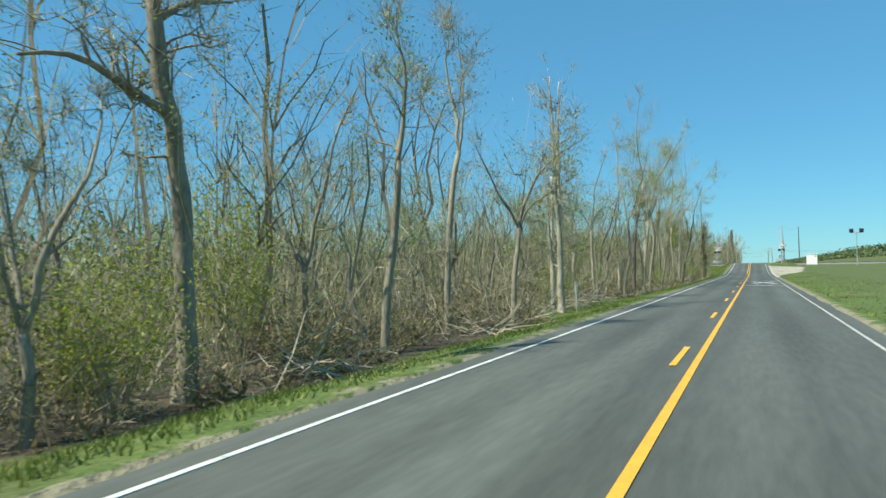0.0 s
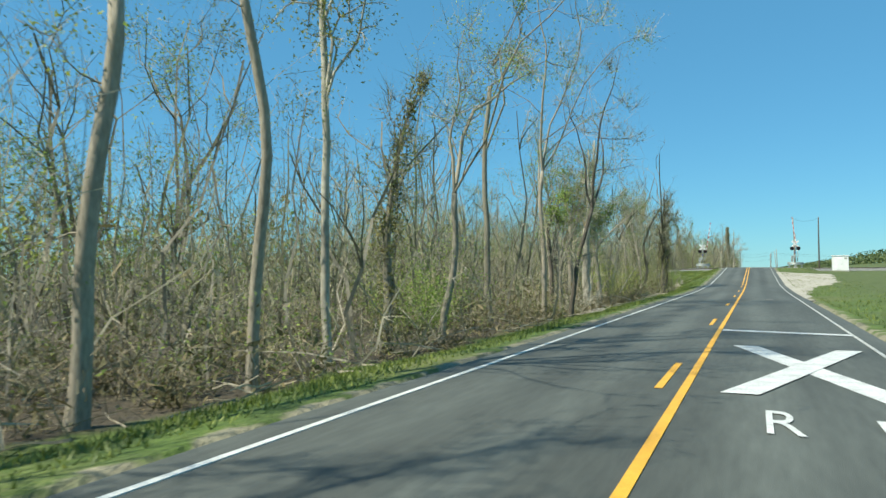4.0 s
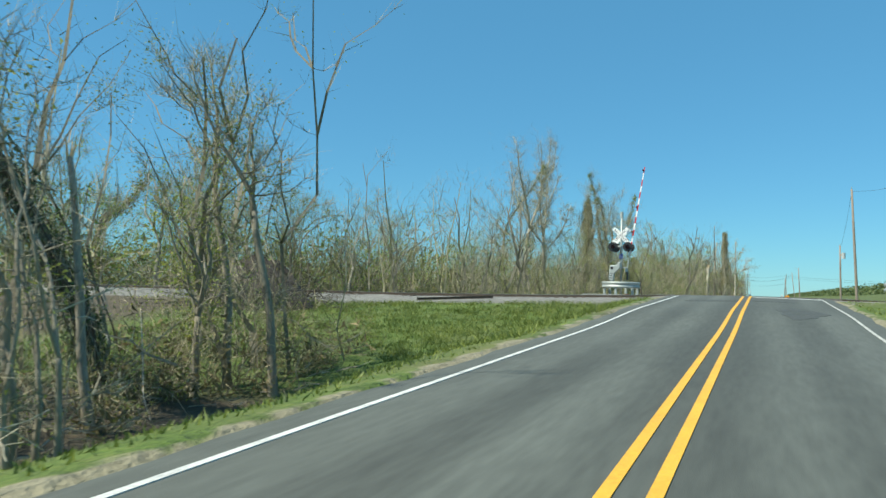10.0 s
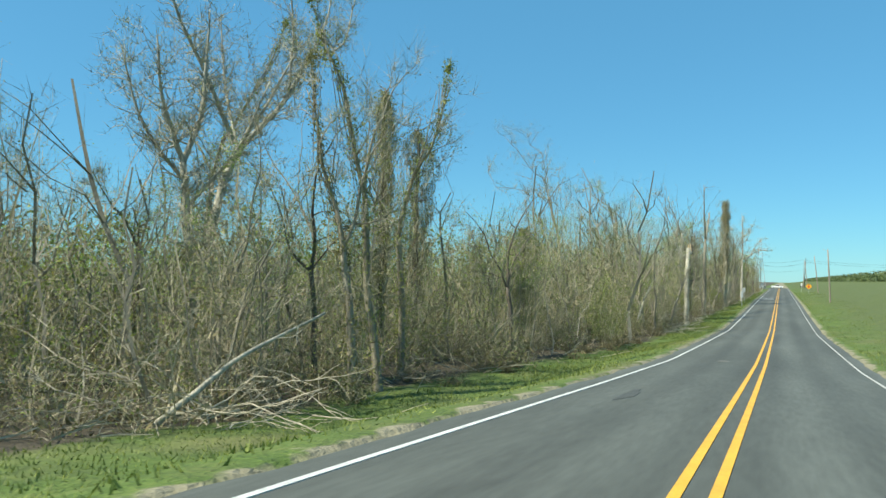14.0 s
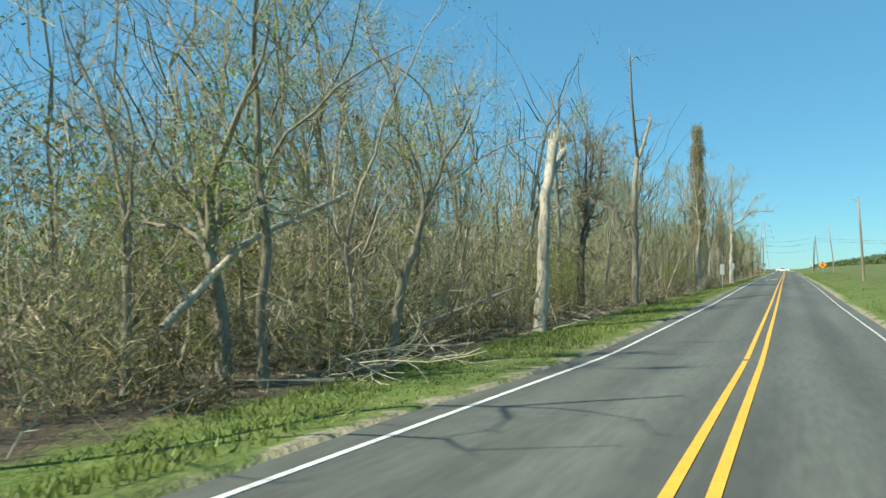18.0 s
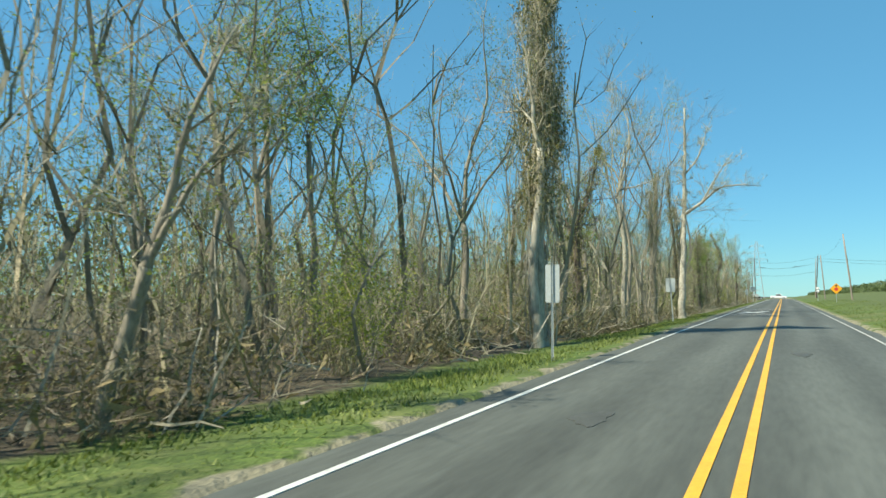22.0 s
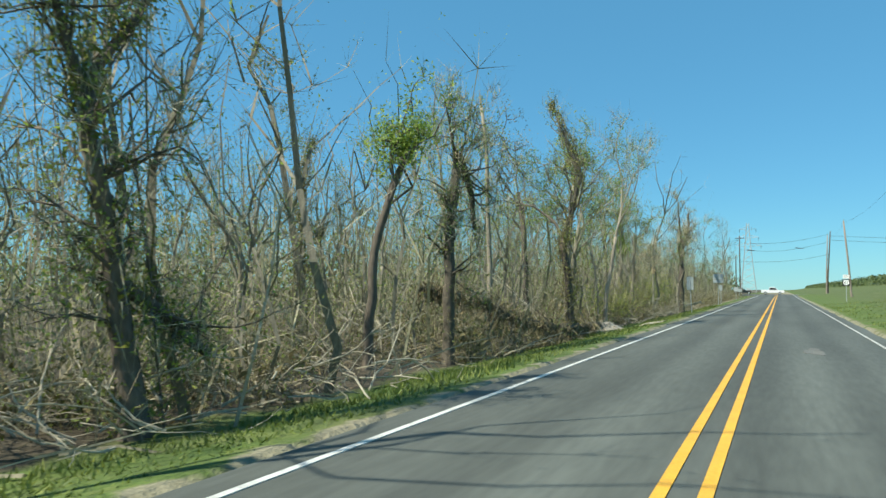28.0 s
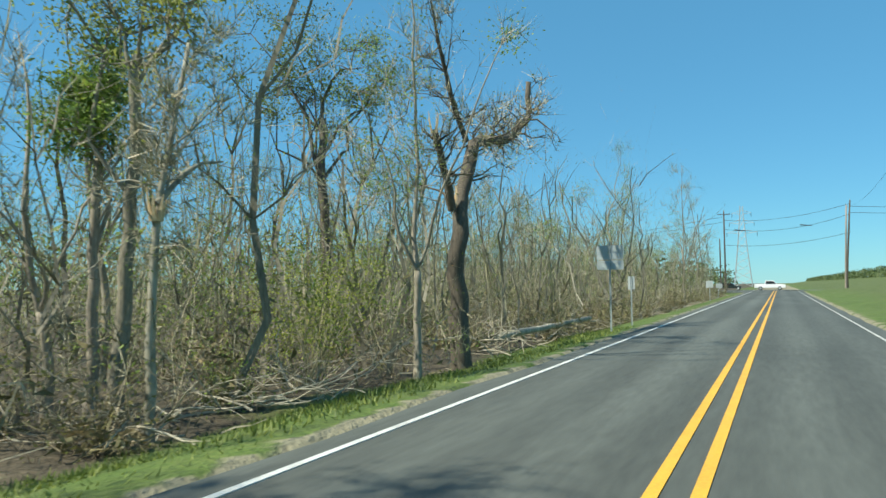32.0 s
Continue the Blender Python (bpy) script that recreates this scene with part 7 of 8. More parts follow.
    part("mechanism_shaft", *rod((-0.2, -0.3, 2.05), (0.5, -0.1, 2.05), 0.06), STEEL, g)
    part("counterweight_arm", *box(0.34, 0.1, 1.9, 0.06, 0.9, 0.28, 0.02), STEEL, g)
    part("counterweight", *box(0.36, 0.45, 1.5, 0.1, 0.35, 0.6, 0.03), SIGN_BLACK, g)
    for k in range(3):
        part("housing_slot", *box(-0.57, -0.665, 1.32 + 0.16 * k, 0.2, 0.02, 0.035), SIGN_BLACK, g)
    part("blue_notice", *box(0, -0.09, 2.85, 0.26, 0.012, 0.3), SIGN_BLUE, g, "small blue notice plate")
    for k in range(4):
        part("notice_line", *box(0, -0.1, 2.76 + 0.06 * k, 0.2, 0.012, 0.022), SIGN_WHITE, g)
    # raised arm in red and white bands
    a0, a1 = np.array((0.45, -0.1, 2.1)), np.array((0.45 + arm_lean, -0.1, 9.1))
    arm = new("gate_arm")
    arm.parent = g
    n = 16
    part("arm_bracket", *rod(tuple(a0), tuple(a0 + (a1 - a0) * 2.2 / n), 0.05, 0.035, 8), STEEL, arm, "grey steel arm bracket")
    for k in range(2, n):
        p, q = a0 + (a1 - a0) * k / n, a0 + (a1 - a0) * (k + 1) / n
        w0, w1 = 0.066 - 0.034 * k / n, 0.066 - 0.034 * (k + 1) / n
        V = [(v[0] + sx * w, v[1] + sy * 0.02, v[2]) for v, w in ((p, w0), (q, w1)) for sx, sy in ((-1, -1), (1, -1), (1, 1), (-1, 1))]
        F = [(3, 2, 1, 0), (4, 5, 6, 7), (0, 1, 5, 4), (1, 2, 6, 5), (2, 3, 7, 6), (3, 0, 4, 7)]
        part("arm_band", V, F, SIGN_RED if k % 2 else SIGN_WHITE, arm, "red reflective band" if k % 2 else "white reflective band")
    for k in (0.35, 0.6, 0.97):
        p = a0 + (a1 - a0) * k
        part("arm_lamp", *box(p[0] - 0.08, p[1] - 0.05, p[2], 0.08, 0.08, 0.14, 0.02), LENS, arm)
    # guard: a ring of corrugated steel beam on posts
    guard = new("guard_ring")
    guard.parent = g
    prof = ((0.0, 0.62), (0.05, 0.66), (0.05, 0.76), (-0.02, 0.82), (-0.02, 0.86), (0.05, 0.92), (0.05, 1.02), (0.0, 1.06))
    sides, R = 40, 1.26
    V, F = [], []
    for k in range(sides):
        a = k / sides * 2 * math.pi
        V += [((R + d) * math.cos(a), (R + d) * math.sin(a), h) for d, h in prof]
    n = len(prof)
    F = [(k * n + j, ((k + 1) % sides) * n + j, ((k + 1) % sides) * n + j + 1, k * n + j + 1) for k in range(sides) for j in range(n - 1)]
    w = part("guard_beam", V, F, STEEL, guard, "corrugated galvanised guard rail bent to a ring", smooth=True)
    so = w.modifiers.new("thickness", "SOLIDIFY")
    so.thickness = 0.01
    for k in range(6):
        a = k / 6 * 2 * math.pi + 0.4
        part("guard_post", *box((R - 0.12) * math.cos(a), (R - 0.12) * math.sin(a), 0.35, 0.16, 0.16, 1.1, 0.015), STEEL, guard)
    return g


crossing_gate(-8.3, 211.3, 2.22, 0, 1.1, "railway crossing signal with raised red-white gate arm")
crossing_gate(7.65, 202.6, 2.3, 0, -0.95, "railway crossing signal with raised striped gate arm beside the gravel pull-off")


def make_railway():
    k = math.hypot(1, RAIL_SLOPE)
    ux, uy = 1 / k, RAIL_SLOPE / k           # along the track
    track = thing("railway_track", (0, RAIL_AT, 0), "single railway track with rusty rails on grey stone ballast", "railway track", kind="structure")
    zt = lambda a: np.interp(a, (-70, -20, -9, -5, 0, 5, 9), (2.05, 2.12, 2.33, 2.48, 2.53, 2.5, 2.42))
    for s in (-0.72, 0.72):
        for name, w, lo, hi, mat in (("rail", 0.07, -0.16, -0.012, RAIL), ("rail_head", 0.072, -0.012, 0.0, RAIL_TOP)):
            V, F = [], []
            for a in np.concatenate([np.arange(-120, -8, 8.0), np.arange(-8, 8.1, 1.0), np.arange(10, 121, 10.0)]):
                cx, cy, cz = a * ux - s * uy, a * uy + s * ux, float(zt(a))
                for d, h in ((-w / 2, lo), (w / 2, lo), (w / 2, hi), (-w / 2, hi)):
                    V.append((cx - d * uy, cy + d * ux, cz + h))
            n = len(V) // 4
            F = [(4 * i + j, 4 * i + (j + 1) % 4, 4 * i + 4 + (j + 1) % 4, 4 * i + 4 + j) for i in range(n - 1) for j in range(4)]
            part(name, V, F, mat, track)
    # bed
    V, F = [], []
    prof = ((-6.6, -0.95), (-5.6, -0.56), (-2.1, -0.24), (-1.35, -0.17), (1.35, -0.17), (2.1, -0.24), (4.6, -0.6), (5.6, -1.0))
    aa = list(np.arange(-125, -4.4, 2.0)) + [-4.5]
    for sign in (-1, 1):
        V, F = [], []
        for a in aa:
            for s, h in prof:
                a_ = -sign * a
                V.append((a_ * ux - s * uy, a_ * uy + s * ux, float(zt(a_)) + h + 0.05 * math.sin(a * 1.7 + s * 2)))
        F = grid_faces(len(prof), len(aa))
        part("ballast_bed", np.array(V), F if sign < 0 else F[:, ::-1], BALLAST, track)
    tie_me = None
    r = np.random.default_rng(41)
    for a in np.arange(-60, 40, 0.55):
        if abs(a) < 4.9:
            continue
        V, F = box(0, 0, 0, 0.22, 2.6, 0.16, 0.02)
        if tie_me is None:
            t = part("tie", V, F, TIE, track)
            tie_me = t.data
        else:
            t = new("tie", tie_me)
            t.parent = track
        t.matrix_basis = pose(a * ux, a * uy, float(zt(a)) - 0.215 + r.uniform(-0.015, 0.015), 0, 0, math.degrees(math.atan2(uy, ux)) + r.normal(0, 1))
    # loose stones
    n = 9500
    a = np.where(r.uniform(0, 1, n) < 0.8, r.uniform(-34, -4.6, n), r.uniform(4.6, 20, n))
    s = r.uniform(-6.3, 4.1, n)
    h = np.interp(s, [p[0] for p in prof], [p[1] for p in prof]) + zt(a)
    P = np.stack([a * ux - s * uy, a * uy + s * ux, h], 1)
    # and the pads round the signals
    m = 5200
    q, d = r.uniform(0, 6.28, m), 3.9 * np.sqrt(r.uniform(0, 1, m))
    pick = r.uniform(0, 1, m) < 0.7
    cx, cy = np.where(pick, -8.3, 7.65), np.where(pick, 211.3, 202.6)
    pad = np.stack([cx + np.cos(q) * d, cy + np.sin(q) * d * 0.9, np.zeros(m)], 1)
    pad[:, 2] = land_z(pad[:, 0], pad[:, 1]) + 0.01
    pad[:, 1] -= RAIL_AT
    pad = pad[np.abs(pad[:, 0]) > 4.6]
    P = np.concatenate([P, pad])
    n = len(P)
    size = r.uniform(0.02, 0.05, (n, 1, 1))
    octa = np.array([(1, 0, 0), (0, 1, 0), (-1, 0, 0), (0, -1, 0), (0.2, 0.1, 0.6), (0, 0, -0.6)])
    V = P[:, None] + octa[None] * size * r.uniform(0.6, 1.3, (n, 6, 3))
    f = np.array([(0, 1, 4), (1, 2, 4), (2, 3, 4), (3, 0, 4)])
    F = (np.arange(n)[:, None, None] * 6 + f[None]).reshape(-1, 3)
    tagged(part("ballast_stones", V.reshape(-1, 3), F, STONE, track), "loose grey ballast stones", kind="stuff")
    # paved crossing between and beside the rails
    for name, s0, s1 in (("crossing_panel", -0.66, 0.66), ("crossing_panel", -2.0, -0.79), ("crossing_panel", 0.79, 2.0)):
        for k in range(4):
            a0, a1 = -4.6 + 2.3 * k, -4.6 + 2.3 * (k + 1) - 0.015
            V, F = [], []
            for aa_ in (a0, a1):
                for s in (s0, s1):
                    for h in (-0.16, 0.004):
                        V.append((aa_ * ux - s * uy, aa_ * uy + s * ux, float(zt(aa_)) + h))
            F = [(0, 1, 3, 2), (4, 6, 7, 5), (0, 4, 5, 1), (2, 3, 7, 6), (1, 5, 7, 3)]
            part(name, V, F, ASPHALT_NEW, track)


make_railway()


def make_pullout():
    ys = np.arange(112, 187, 1.5)
    V = []
    for y in ys:
        w = np.interp(y, (112, 122, 131, 145, 157, 186), (0.15, 0.6, 1.4, 3.0, 6.4, 8.5)) + 0.25 * math.sin(y * 0.8)
        for k in range(8):
            x = 4.12 + w * k / 7
            V.append((x, y, float(land_z(x, y)) + (0.03 if k < 7 else -0.05)))
    ob = part("gravel_pullout", np.array(V), grid_faces(8, len(ys)), GRAVEL, smooth=True)
    tagged(ob, "pale gravel pull-off beside the road", "gravel", kind="structure")


make_pullout()


def signal_house(x, y):
    z = float(land_z(x, y))
    h = thing("signal_cabinet", (x, y, z), "white metal railway signal cabinet on the bank", "cabinet")
    part("body", *box(0, 0, 1.35, 2.4, 1.9, 2.5, 0.04), HOUSE_WHITE, h)
    part("roof", *box(0, 0, 2.66, 2.6, 2.1, 0.12, 0.03), HOUSE_WHITE, h)
    part("plinth", *box(0, 0, 0.02, 2.5, 2.0, 0.2, 0.02), CONCRETE, h)
    d = part("door", *box(-0.2, -0.97, 1.3, 0.95, 0.04, 2.0, 0.01), HOUSE_WHITE, h)
    part("handle", *box(0.18, -1.0, 1.25, 0.04, 0.05, 0.2, 0.01), STEEL, d)
    part("vent", *box(0.75, -0.96, 2.2, 0.4, 0.04, 0.25, 0.01), STEEL, h)


signal_house(14.6, 203.0)


def rail_signal(x, y, top):
    z = float(land_z(x, y))
    s = thing("railway_signal", (x, y, z), "railway signal mast with two dark signal heads", "signal")
    part("mast", *rod((0, 0, -0.2), (0, 0, top - z - 0.6), 0.11, 0.09), STEEL, s)
    part("crossarm", *rod((-1.2, 0, top - z - 0.7), (1.2, 0, top - z - 0.7), 0.05), STEEL, s)
    for k in (-1.1, 1.1):
        hd = part("signal_head", *box(k, -0.1, top - z - 0.2, 0.95, 0.25, 1.0, 0.05), SIGN_BLACK, s)
        part("signal_lens", *[[(v[0] + k, v[1], v[2] + top - z - 0.2) for v in round_plate(0.14, 0.03, 14, -0.26)[0]], round_plate(0.14, 0.03, 14, -0.26)[1]], LENS, hd)
    for k in (-0.6, 0.6):
        part("brace", *rod((k, 0, top - z - 0.7), (0, 0, top - z - 1.6), 0.03), STEEL, s)


rail_signal(24.5, 201, 10.3)

# ---- poles and wires ----
def pole(x, y, top, lean=0.0, lean_y=0.0, mat=None, r=0.15, transformer=False, crossarm=False, lamp=False, label="weathered wooden utility pole on the grass bank"):
    z = float(land_z(x, y))
    p = thing("utility_pole", (x, y, z), label, "utility pole", "roadside utility poles")
    H = top - z
    V, F = [], []
    tube([(0, 0, -0.5), (lean * 0.3, lean_y * 0.3, H * 0.33), (lean * 0.65, lean_y * 0.65, H * 0.66), (lean, lean_y, H)], [r, r * 0.92, r * 0.82, r * 0.68], 12, V, F)
    part("shaft", V, F, mat or POLE_WOOD, p, smooth=True)
    part("insulator_pin", *rod((lean, lean_y, H), (lean, lean_y, H + 0.25), 0.03, 0.05), STEEL, p)
    if transformer:
        part("transformer", *rod((lean + 0.45, lean_y, H - 1.9), (lean + 0.45, lean_y, H - 1.0), 0.26, 0.26, 16), ALU, p, "grey pole-mounted transformer can")
        part("bracket", *box(lean + 0.2, lean_y, H - 1.4, 0.4, 0.08, 0.3, 0.01), STEEL, p)
    if crossarm:
        part("crossarm", *box(lean, lean_y - 0.15, H - 0.6, 2.2, 0.1, 0.12, 0.01), POLE_DARK, p)
        for k in (-1.0, -0.5, 0.5, 1.0):
            part("insulator", *rod((lean + k, lean_y - 0.15, H - 0.54), (lean + k, lean_y - 0.15, H - 0.36), 0.045, 0.03), SIGN_BLACK, p)
    if lamp:
        part("lamp_arm", *rod((lean, lean_y, H - 0.2), (lean - 0.9, lean_y, H + 0.1), 0.03), STEEL, p)
    return Vector((x + lean, y + lean_y, top))


def wire(a, b, sag, label="thin dark overhead wire between poles", r=0.012, group="overhead wires"):
    a, b = np.array(a), np.array(b)
    t = np.linspace(0, 1, 14)
    P = a + (b - a) * t[:, None]
    P[:, 2] -= sag * 4 * t * (1 - t)
    V, F = [], []
    tube(P, np.full(14, r), 4, V, F)
    tagged(part("overhead_wire", V, F, WIRE), label, "wire", group)


pw = pole(12.7, 221, 12.4, mat=POLE_DARK, label="dark creosoted pole beside the signal cabinet")
pa = pole(9.9, 248.2, 14.4, lean=-0.5)
pb = pole(11.0, 279.3, 10.3, lean=-0.1, transformer=True, label="utility pole with a grey transformer can")
pc = pole(9.0, 362.5, 10.05, lean=-0.4, lamp=True)
pe = pole(11.2, 461, 12.0, lean=-1.1, label="pale utility pole leaning over the grass")
pf = pole(10.0, 521.5, 11.6, lean=-0.8, label="pale utility pole leaning over the grass")
pd1 = pole(10.6, 590.5, 15.2, lean=0.9, mat=POLE_DARK, r=0.17)
pd2 = pole(10.3, 588.5, 14.2, lean=0.5)
pd3 = pole(10.9, 592.5, 6.5, mat=POLE_DARK)
pl1 = pole(-8.4, 601, 15.4, mat=POLE_DARK, crossarm=True, r=0.17)
pl2 = pole(-9.6, 606, 10.5, mat=POLE_DARK)
for a, b, s in ((pa, pb, 0.8), (pw, pa, 0.6), (pf, pd2, 1.0), (pe, pf, 1.0)):
    wire(a - Vector((0, 0, 0.2)), b - Vector((0, 0, 0.2)), s)
for h, s in ((0.5, 1.0), (2.2, 1.3), (5.2, 0.9)):
    wire(pd1 - Vector((0, 0, h)), pl1 - Vector((0, 0, h + 1.2)), s, r=0.03)
for h in (1.0, 2.0):
    wire(pd1 - Vector((0, 0, h)), (90, 575, 13.5 - h), 1.5, r=0.03)
    wire(pl1 - Vector((0, 0, h)), (-70, 640, 14), 1.5, r=0.03)


def splice(a, b, t, sag):
    p = Vector(a).lerp(Vector(b), t)
    p.z -= sag * 4 * t * (1 - t)
    V, F = rod(p - Vector((0.9, 0, -0.2)), p + Vector((0.9, 0, 0.0)), 0.1, 0.07)
    tagged(part("cable_splice", V, F, WIRE), "dark splice case hung on the cable over the road", "cable case", "cable cases")


splice(pd1 - Vector((0, 0, 2.2)), pl1 - Vector((0, 0, 3.4)), 0.32, 1.3)
splice(pd1 - Vector((0, 0, 2.2)), pl1 - Vector((0, 0, 3.4)), 0.86, 1.3)


def lattice_tower(x, y, top):
    z = float(land_z(x, y))
    H = top - z
    t = thing("transmission_tower", (x, y, z), "tall steel lattice power transmission tower", "pylon")
    w = lambda h: 3.0 * (1 - h / H) ** 1.2 + 0.5
    hs = [H * k / 11 for k in range(12)]
    for i, j in ((-1, -1), (1, -1), (1, 1), (-1, 1)):
        V, F = [], []
        tube([(i * w(h), j * w(h), h) for h in hs], [0.13] * 12, 4, V, F)
        part("leg", V, F, ALU, t)
    V, F = [], []
    for a, b in zip(hs, hs[1:]):
        for k in range(4):
            c = ((-1, -1), (1, -1), (1, 1), (-1, 1))
            p, q = c[k], c[(k + 1) % 4]
            tube([(p[0] * w(a), p[1] * w(a), a), (q[0] * w(b), q[1] * w(b), b)], [0.06, 0.06], 3, V, F)
            tube([(q[0] * w(a), q[1] * w(a), a), (p[0] * w(b), p[1] * w(b), b)], [0.06, 0.06], 3, V, F)
    part("bracing", V, F, ALU, t)
    for h, l in ((H * 0.66, 4.5), (H * 0.78, 3.8), (H * 0.9, 3.0)):
        for s in (-1, 1):
            V, F = [], []
            tube([(s * w(h), 0, h), (s * (w(h) + l), 0, h + 0.4)], [0.12, 0.06], 4, V, F)
            tube([(s * w(h), 0, h + 1.4), (s * (w(h) + l), 0, h + 0.4)], [0.1, 0.05], 4, V, F)
            part("crossarm", V, F, ALU, t)
            part("insulator", *rod((s * (w(h) + l), 0, h + 0.4), (s * (w(h) + l), 0, h - 1.2), 0.1, 0.1, 6), SIGN_BLACK, t)


lattice_tower(-12.9, 776, 34)

# ---- roadside signs ----
def sign_post(s, h, lean=0.0):
    prof = ((-0.03, -0.015), (-0.012, 0.02), (0.012, 0.02), (0.03, -0.015))
    V = [(lean * t + px, py, -0.3 + (h + 0.3) * t) for t in (0, 1) for px, py in prof]
    F = [(k, k + 1, 5 + k, 4 + k) for k in range(3)] + [(4, 5, 6, 7)]
    o = part("post", V, F, ALU, s, "green-grey steel channel post")
    so = o.modifiers.new("thickness", "SOLIDIFY")
    so.thickness = 0.006


def plate(w, h, round_=0.06, depth=0.006, n=5):
    V = []
    for s in (0, depth):
        for cx, cz, a0 in ((w / 2 - round_, h / 2 - round_, 0), (-w / 2 + round_, h / 2 - round_, 90), (-w / 2 + round_, -h / 2 + round_, 180), (w / 2 - round_, -h / 2 + round_, 270)):
            for k in range(n):
                a = radians(a0 + 90 * k / (n - 1))
                V.append((cx + round_ * math.cos(a), s, cz + round_ * math.sin(a)))
    m = len(V) // 2
    F = [tuple(range(m)), tuple(range(2 * m - 1, m - 1, -1))] + [(k, m + k, m + (k + 1) % m, (k + 1) % m) for k in range(m)]
    return V, F


def moved(vf, x=0, y=0, z=0):
    return [(v[0] + x, v[1] + y, v[2] + z) for v in vf[0]], vf[1]


def sign_back(x, y, h, panels, label, lean=0.0, turn=0.0):
    """A sign seen from behind: bare metal panels on a post; panels: (dx, height, width, tall)."""
    s = thing("road_sign", pose(x, y, float(land_z(x, y)), 0, 0, turn), label, "road sign", "signs seen from behind")
    sign_post(s, h, lean)
    for dx, z, w, t in panels:
        p = part("sign_panel", *moved(plate(w, t, 0.04), dx + lean * z / h, 0.03, z), ALU, s, "bare aluminium back of the panel")
        part("panel_bolt", *box(dx + lean * z / h, 0.02, z + t * 0.3, 0.04, 0.03, 0.04), STEEL, p)
        part("panel_bolt", *box(dx + lean * z / h, 0.02, z - t * 0.3, 0.04, 0.03, 0.04), STEEL, p)


sign_back(-7.8, 38.1, 1.75, ((0, 1.4, 0.16, 0.6),), "small marker sign seen from behind, at the thicket")
sign_back(-5.15, 341.8, 2.65, ((0, 2.08, 0.4, 1.05),), "tall narrow grey sign back on a steel post")
sign_back(-6.0, 371.7, 3.0, ((0, 2.5, 0.6, 0.9),), "grey sign back leaning on its post", lean=-0.2)
sign_back(-5.2, 461.4, 2.75, ((0, 2.2, 0.48, 0.98),), "grey rectangular sign back leaning on its post", lean=-0.14)
sign_back(-5.2, 486.7, 3.5, ((-0.27, 3.12, 0.5, 0.56), (0.27, 3.12, 0.5, 0.56), (-0.27, 2.62, 0.5, 0.36), (0.27, 2.62, 0.5, 0.36)), "route sign assembly of four panels seen from behind")
sign_back(-5.3, 491.5, 2.2, ((0, 1.9, 0.3, 0.6),), "narrow sign back beside the route signs")
sign_back(-6.5, 545, 2.4, ((0, 2.0, 0.75, 0.75),), "grey sign back near the junction")
sign_back(-6.8, 560, 2.2, ((0, 1.7, 0.8, 0.6),), "grey sign back near the junction", lean=0.3)


def stop_ahead(x, y):
    z = float(land_z(x, y))
    s = thing("warning_sign", (x, y, z), "amber diamond stop-ahead warning sign with red disc", "road sign")
    sign_post(s, 2.6)
    m = Matrix.Rotation(radians(45), 4, "Y")
    V, F = plate(1.25, 1.25, 0.08)
    pl = part("diamond_panel", turned(V, pose(0, -0.04, 2.2) @ m), F, SIGN_ORANGE, s, "amber reflective diamond")
    part("stop_disc", [(v[0], v[1] - 0.06, v[2] + 2.1) for v in round_plate(0.3, 0.006, 8)[0]], round_plate(0.3, 0.006, 8)[1], SIGN_RED, pl, "red octagon symbol")
    V, F = [(-0.1, -0.06, 2.5), (0.1, -0.06, 2.5), (0.1, -0.06, 2.66), (0.22, -0.06, 2.66), (0, -0.06, 2.88), (-0.22, -0.06, 2.66), (-0.1, -0.06, 2.66)], [(0, 1, 2, 3, 4, 5, 6)]
    part("arrow", V, F, SIGN_BLACK, pl, "black arrow symbol")
    return s


stop_ahead(8.3, 452.5)


def route_sign(x, y):
    z = float(land_z(x, y))
    s = thing("route_sign", (x, y, z), "white route number sign under a small junction panel", "road sign")
    sign_post(s, 3.0)
    p = part("junction_panel", *moved(plate(0.62, 0.4, 0.03), 0, -0.04, 2.75), SIGN_WHITE, s, "white panel with black letters")
    lettering("JCT", 0.26, SIGN_BLACK, p, pose(0, -0.05, 2.75) @ FACE)
    b = part("shield_panel", *moved(plate(0.72, 0.72, 0.03), 0, -0.04, 2.1), SIGN_BLACK, s, "black square behind the shield")
    V = [(0.31 * x_, -0.048, 2.1 + 0.31 * z_) for x_, z_ in ((-0.55, 0.95), (-0.2, 0.85), (0, 0.95), (0.2, 0.85), (0.55, 0.95), (0.85, 0.6), (0.8, 0.3), (0.95, -0.1), (0.75, -0.6), (0, -0.98), (-0.75, -0.6), (-0.95, -0.1), (-0.8, 0.3), (-0.85, 0.6))]
    part("shield", V, [tuple(range(14))], SIGN_WHITE, b, "white route shield")
    lettering("61", 0.42, SIGN_BLACK, b, pose(0, -0.056, 2.08) @ FACE)


route_sign(7.3, 494)

# ---- the highway at the end ----
def make_highway():
    V = [(x, y, float(road_z(600)) + 0.02) for y in (601, 616) for x in np.arange(-400, 401, 40)]
    n = len(V) // 2
    tagged(part("highway", V, [(k, k + 1, n + k + 1, n + k) for k in range(n - 1)], ASPHALT), "grey asphalt highway crossing the end of the road", "road", kind="structure")
    for y in (602.2, 614.8):
        V = [(x, y + d, float(road_z(600)) + 0.032) for d in (-0.08, 0.08) for x in (-400, 400)]
        tagged(part("highway_line", V, [(0, 1, 3, 2)], PAINT_WHITE), "white highway edge line", "road marking", kind="structure")


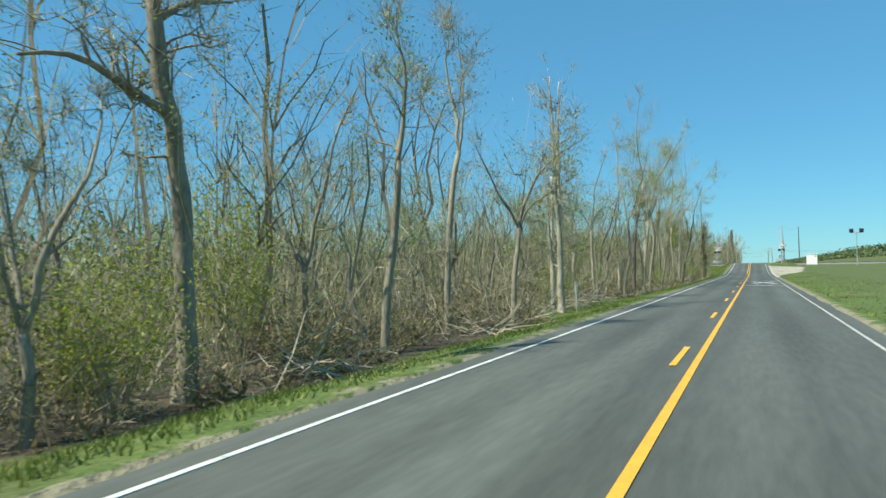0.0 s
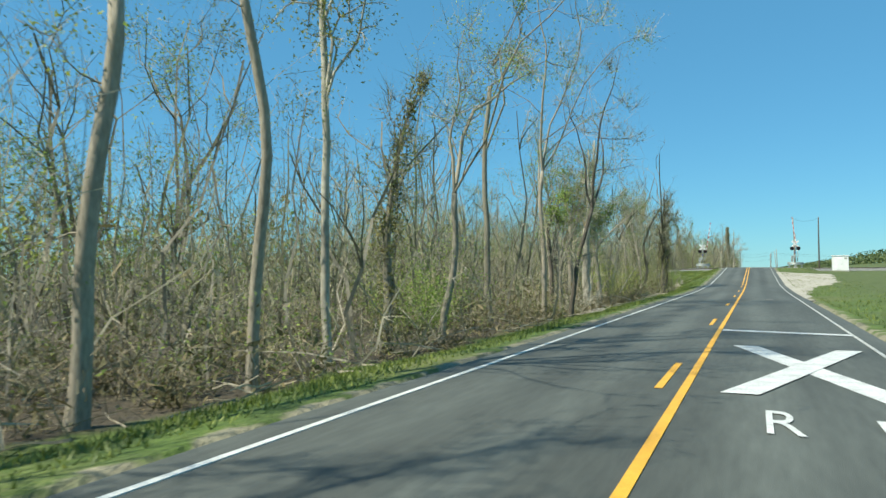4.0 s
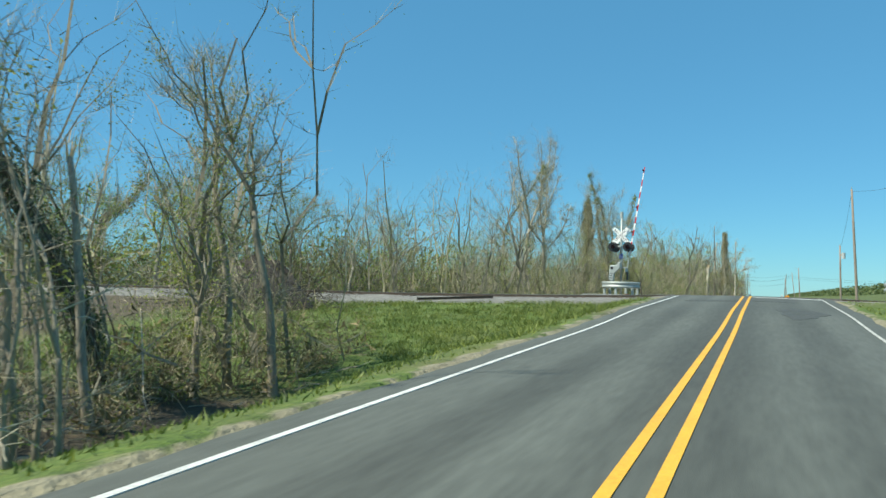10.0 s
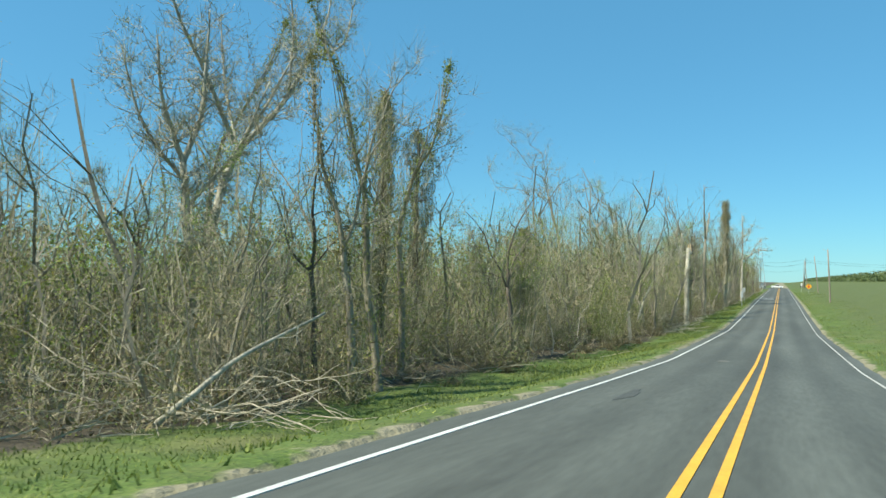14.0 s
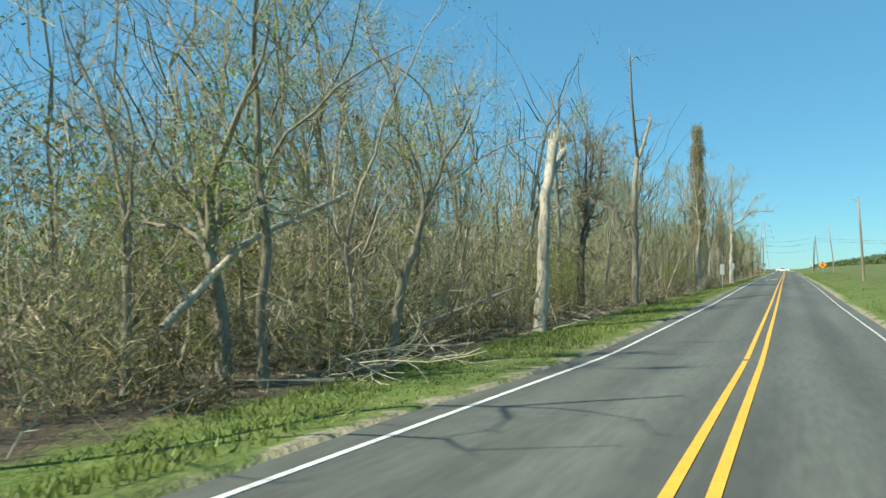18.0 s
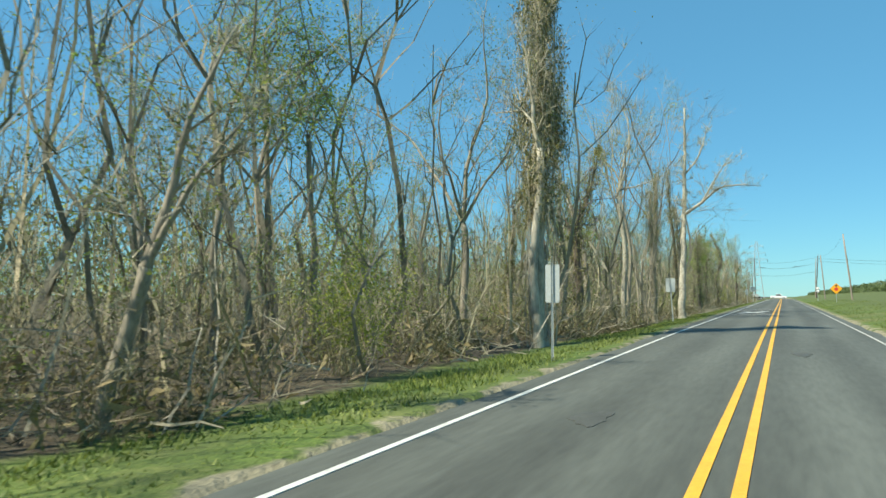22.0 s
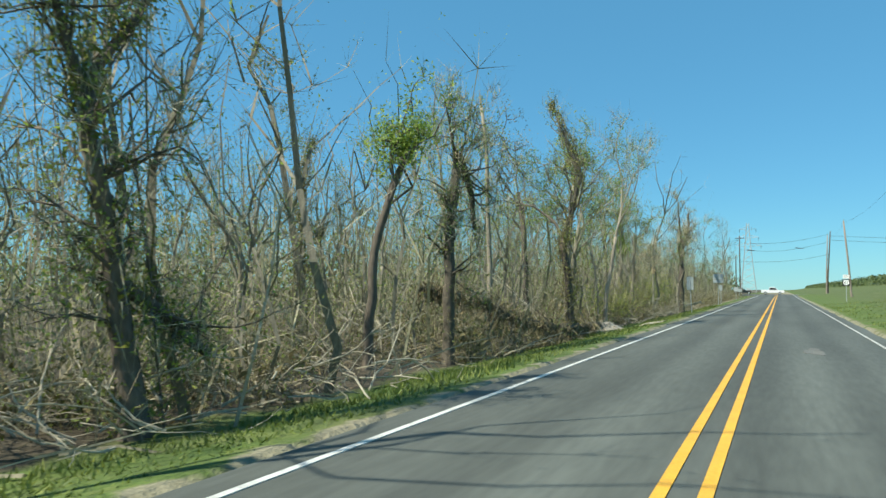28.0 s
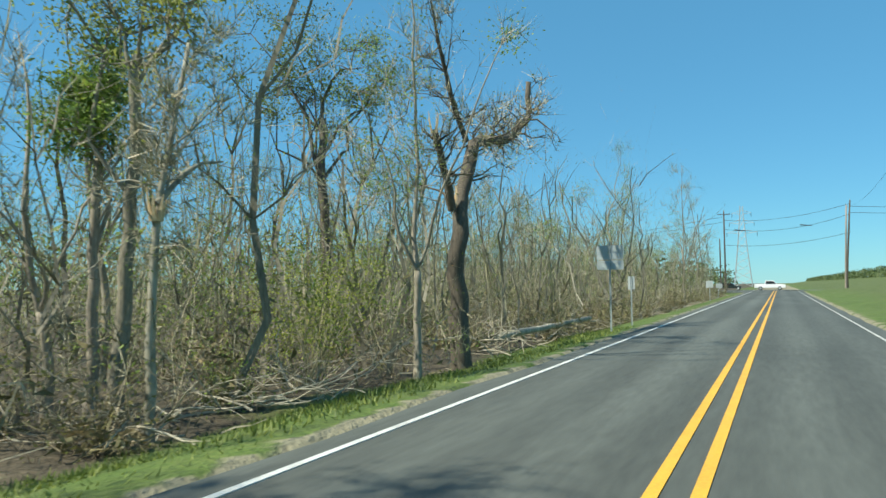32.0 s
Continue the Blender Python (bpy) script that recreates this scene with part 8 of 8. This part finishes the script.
make_highway()
CAR_WHITE = material("white_car_paint", (0.8, 0.8, 0.8), 0.25, vary=0.03, bump=0)
CAR_DARK = material("dark_car_paint", (0.02, 0.03, 0.03), 0.25, vary=0.05, bump=0)
GLASS = material("tinted_glass", (0.02, 0.025, 0.03), 0.08, vary=0.05, bump=0)
TYRE = material("tyre_rubber", (0.02, 0.02, 0.02), 0.85, vary=0.2, bump=0.1)


def vehicle(name, x, y, paint, label, pickup):
    z = float(road_z(600)) + 0.02
    v = thing(name, (x, y, z), label, "car")
    if pickup:
        side = [(-2.8, 0.45), (2.75, 0.45), (2.8, 0.95), (2.55, 1.08), (1.3, 1.15), (0.65, 1.85), (-0.75, 1.88), (-0.95, 1.2), (-2.75, 1.2)]
        glass = [(1.12, 1.18), (0.62, 1.74), (-0.68, 1.77), (-0.8, 1.2)]
    else:
        side = [(-2.3, 0.4), (2.25, 0.4), (2.3, 0.75), (1.2, 0.92), (0.5, 1.42), (-1.1, 1.45), (-1.9, 1.0), (-2.3, 0.95)]
        glass = [(1.0, 0.96), (0.45, 1.34), (-1.05, 1.37), (-1.6, 1.0)]
    n = len(side)
    V = [(a * 1.0, w, h) for w in (-0.95, 0.95) for a, h in side]
    F = [tuple(range(n)), tuple(range(2 * n - 1, n - 1, -1))] + [(k, n + k, n + (k + 1) % n, (k + 1) % n) for k in range(n)]
    b = part("body", V, F, paint, v)
    bv = b.modifiers.new("edges", "BEVEL")
    bv.width, bv.segments = 0.05, 2
    for w in (-0.965, 0.965):
        part("side_window", [(a, w, h) for a, h in glass], [(0, 1, 2, 3)], GLASS, v)
    for a in (-1.7, 1.75):
        for w in (-0.85, 0.85):
            wh = new("wheel")
            wh.parent = v
            part("tyre", *rod((a, w - 0.12, 0.36), (a, w + 0.12, 0.36), 0.37, 0.37, 18), TYRE, wh)
            part("rim", *rod((a, w - 0.13, 0.36), (a, w + 0.13, 0.36), 0.21, 0.21, 12), ALU, wh)
    return v


vehicle("pickup_truck", -1.0, 611.5, CAR_WHITE, "white pickup truck crossing on the highway", True)
vehicle("sedan_car", -8.5, 611.5, CAR_DARK, "dark sedan waiting on the highway", False)


def loose_rail(a, c, label):
    """A spare length of rail dropped on the ballast: foot, web and head."""
    a, c = Vector(a), Vector(c)
    t = thing("loose_rail", tuple(a), label, "rail")
    d = c - a
    side = Vector((-d.y, d.x, 0)).normalized()
    prof = ((-0.07, 0), (0.07, 0), (0.07, 0.02), (0.012, 0.04), (0.012, 0.12), (0.036, 0.13), (0.036, 0.165), (-0.036, 0.165), (-0.036, 0.13), (-0.012, 0.12), (-0.012, 0.04), (-0.07, 0.02))
    V = [tuple(o + side * w + Vector((0, 0, h))) for o in (Vector((0, 0, 0)), d) for w, h in prof]
    n = len(prof)
    F = [(i, (i + 1) % n, n + (i + 1) % n, n + i) for i in range(n)] + [tuple(range(n))[::-1], tuple(range(n, 2 * n))]
    part("rail_length", V, F, RAIL, t)


loose_rail((-17.6, 198.0, float(land_z(-17.6, 198.0)) + 0.16), (-13.7, 200.3, float(land_z(-13.7, 200.3)) + 0.16), "rusty spare rail lying on the ballast")


def litter_scrap(x, y, w, d, mat, name, label, seed):
    """A crumpled scrap lying on the gravel."""
    r = np.random.default_rng(seed)
    n = 7
    X, Y = np.meshgrid(np.linspace(-w / 2, w / 2, n), np.linspace(-d / 2, d / 2, n))
    X, Y = X + r.normal(0, w * 0.04, X.shape), Y + r.normal(0, d * 0.04, Y.shape)
    Z = r.uniform(0.02, 0.1, X.shape) * np.clip(1.2 - np.hypot(X / w, Y / d) * 1.6, 0.15, 1)
    t = tagged(part(name, np.stack([X.ravel(), Y.ravel(), Z.ravel()], 1), grid_faces(n, n), mat), label, "litter")
    t.location = (x, y, float(land_z(x, y)) + 0.02)
    so = t.modifiers.new("thickness", "SOLIDIFY")
    so.thickness = 0.01


litter_scrap(-8.0, 211.7, 0.42, 0.3, SIGN_RED, "red_cloth", "crumpled red cloth lying on the gravel", 1)
litter_scrap(-7.6, 212.6, 0.5, 0.3, SIGN_WHITE, "white_sheet", "torn white sheet lying on the gravel", 2)
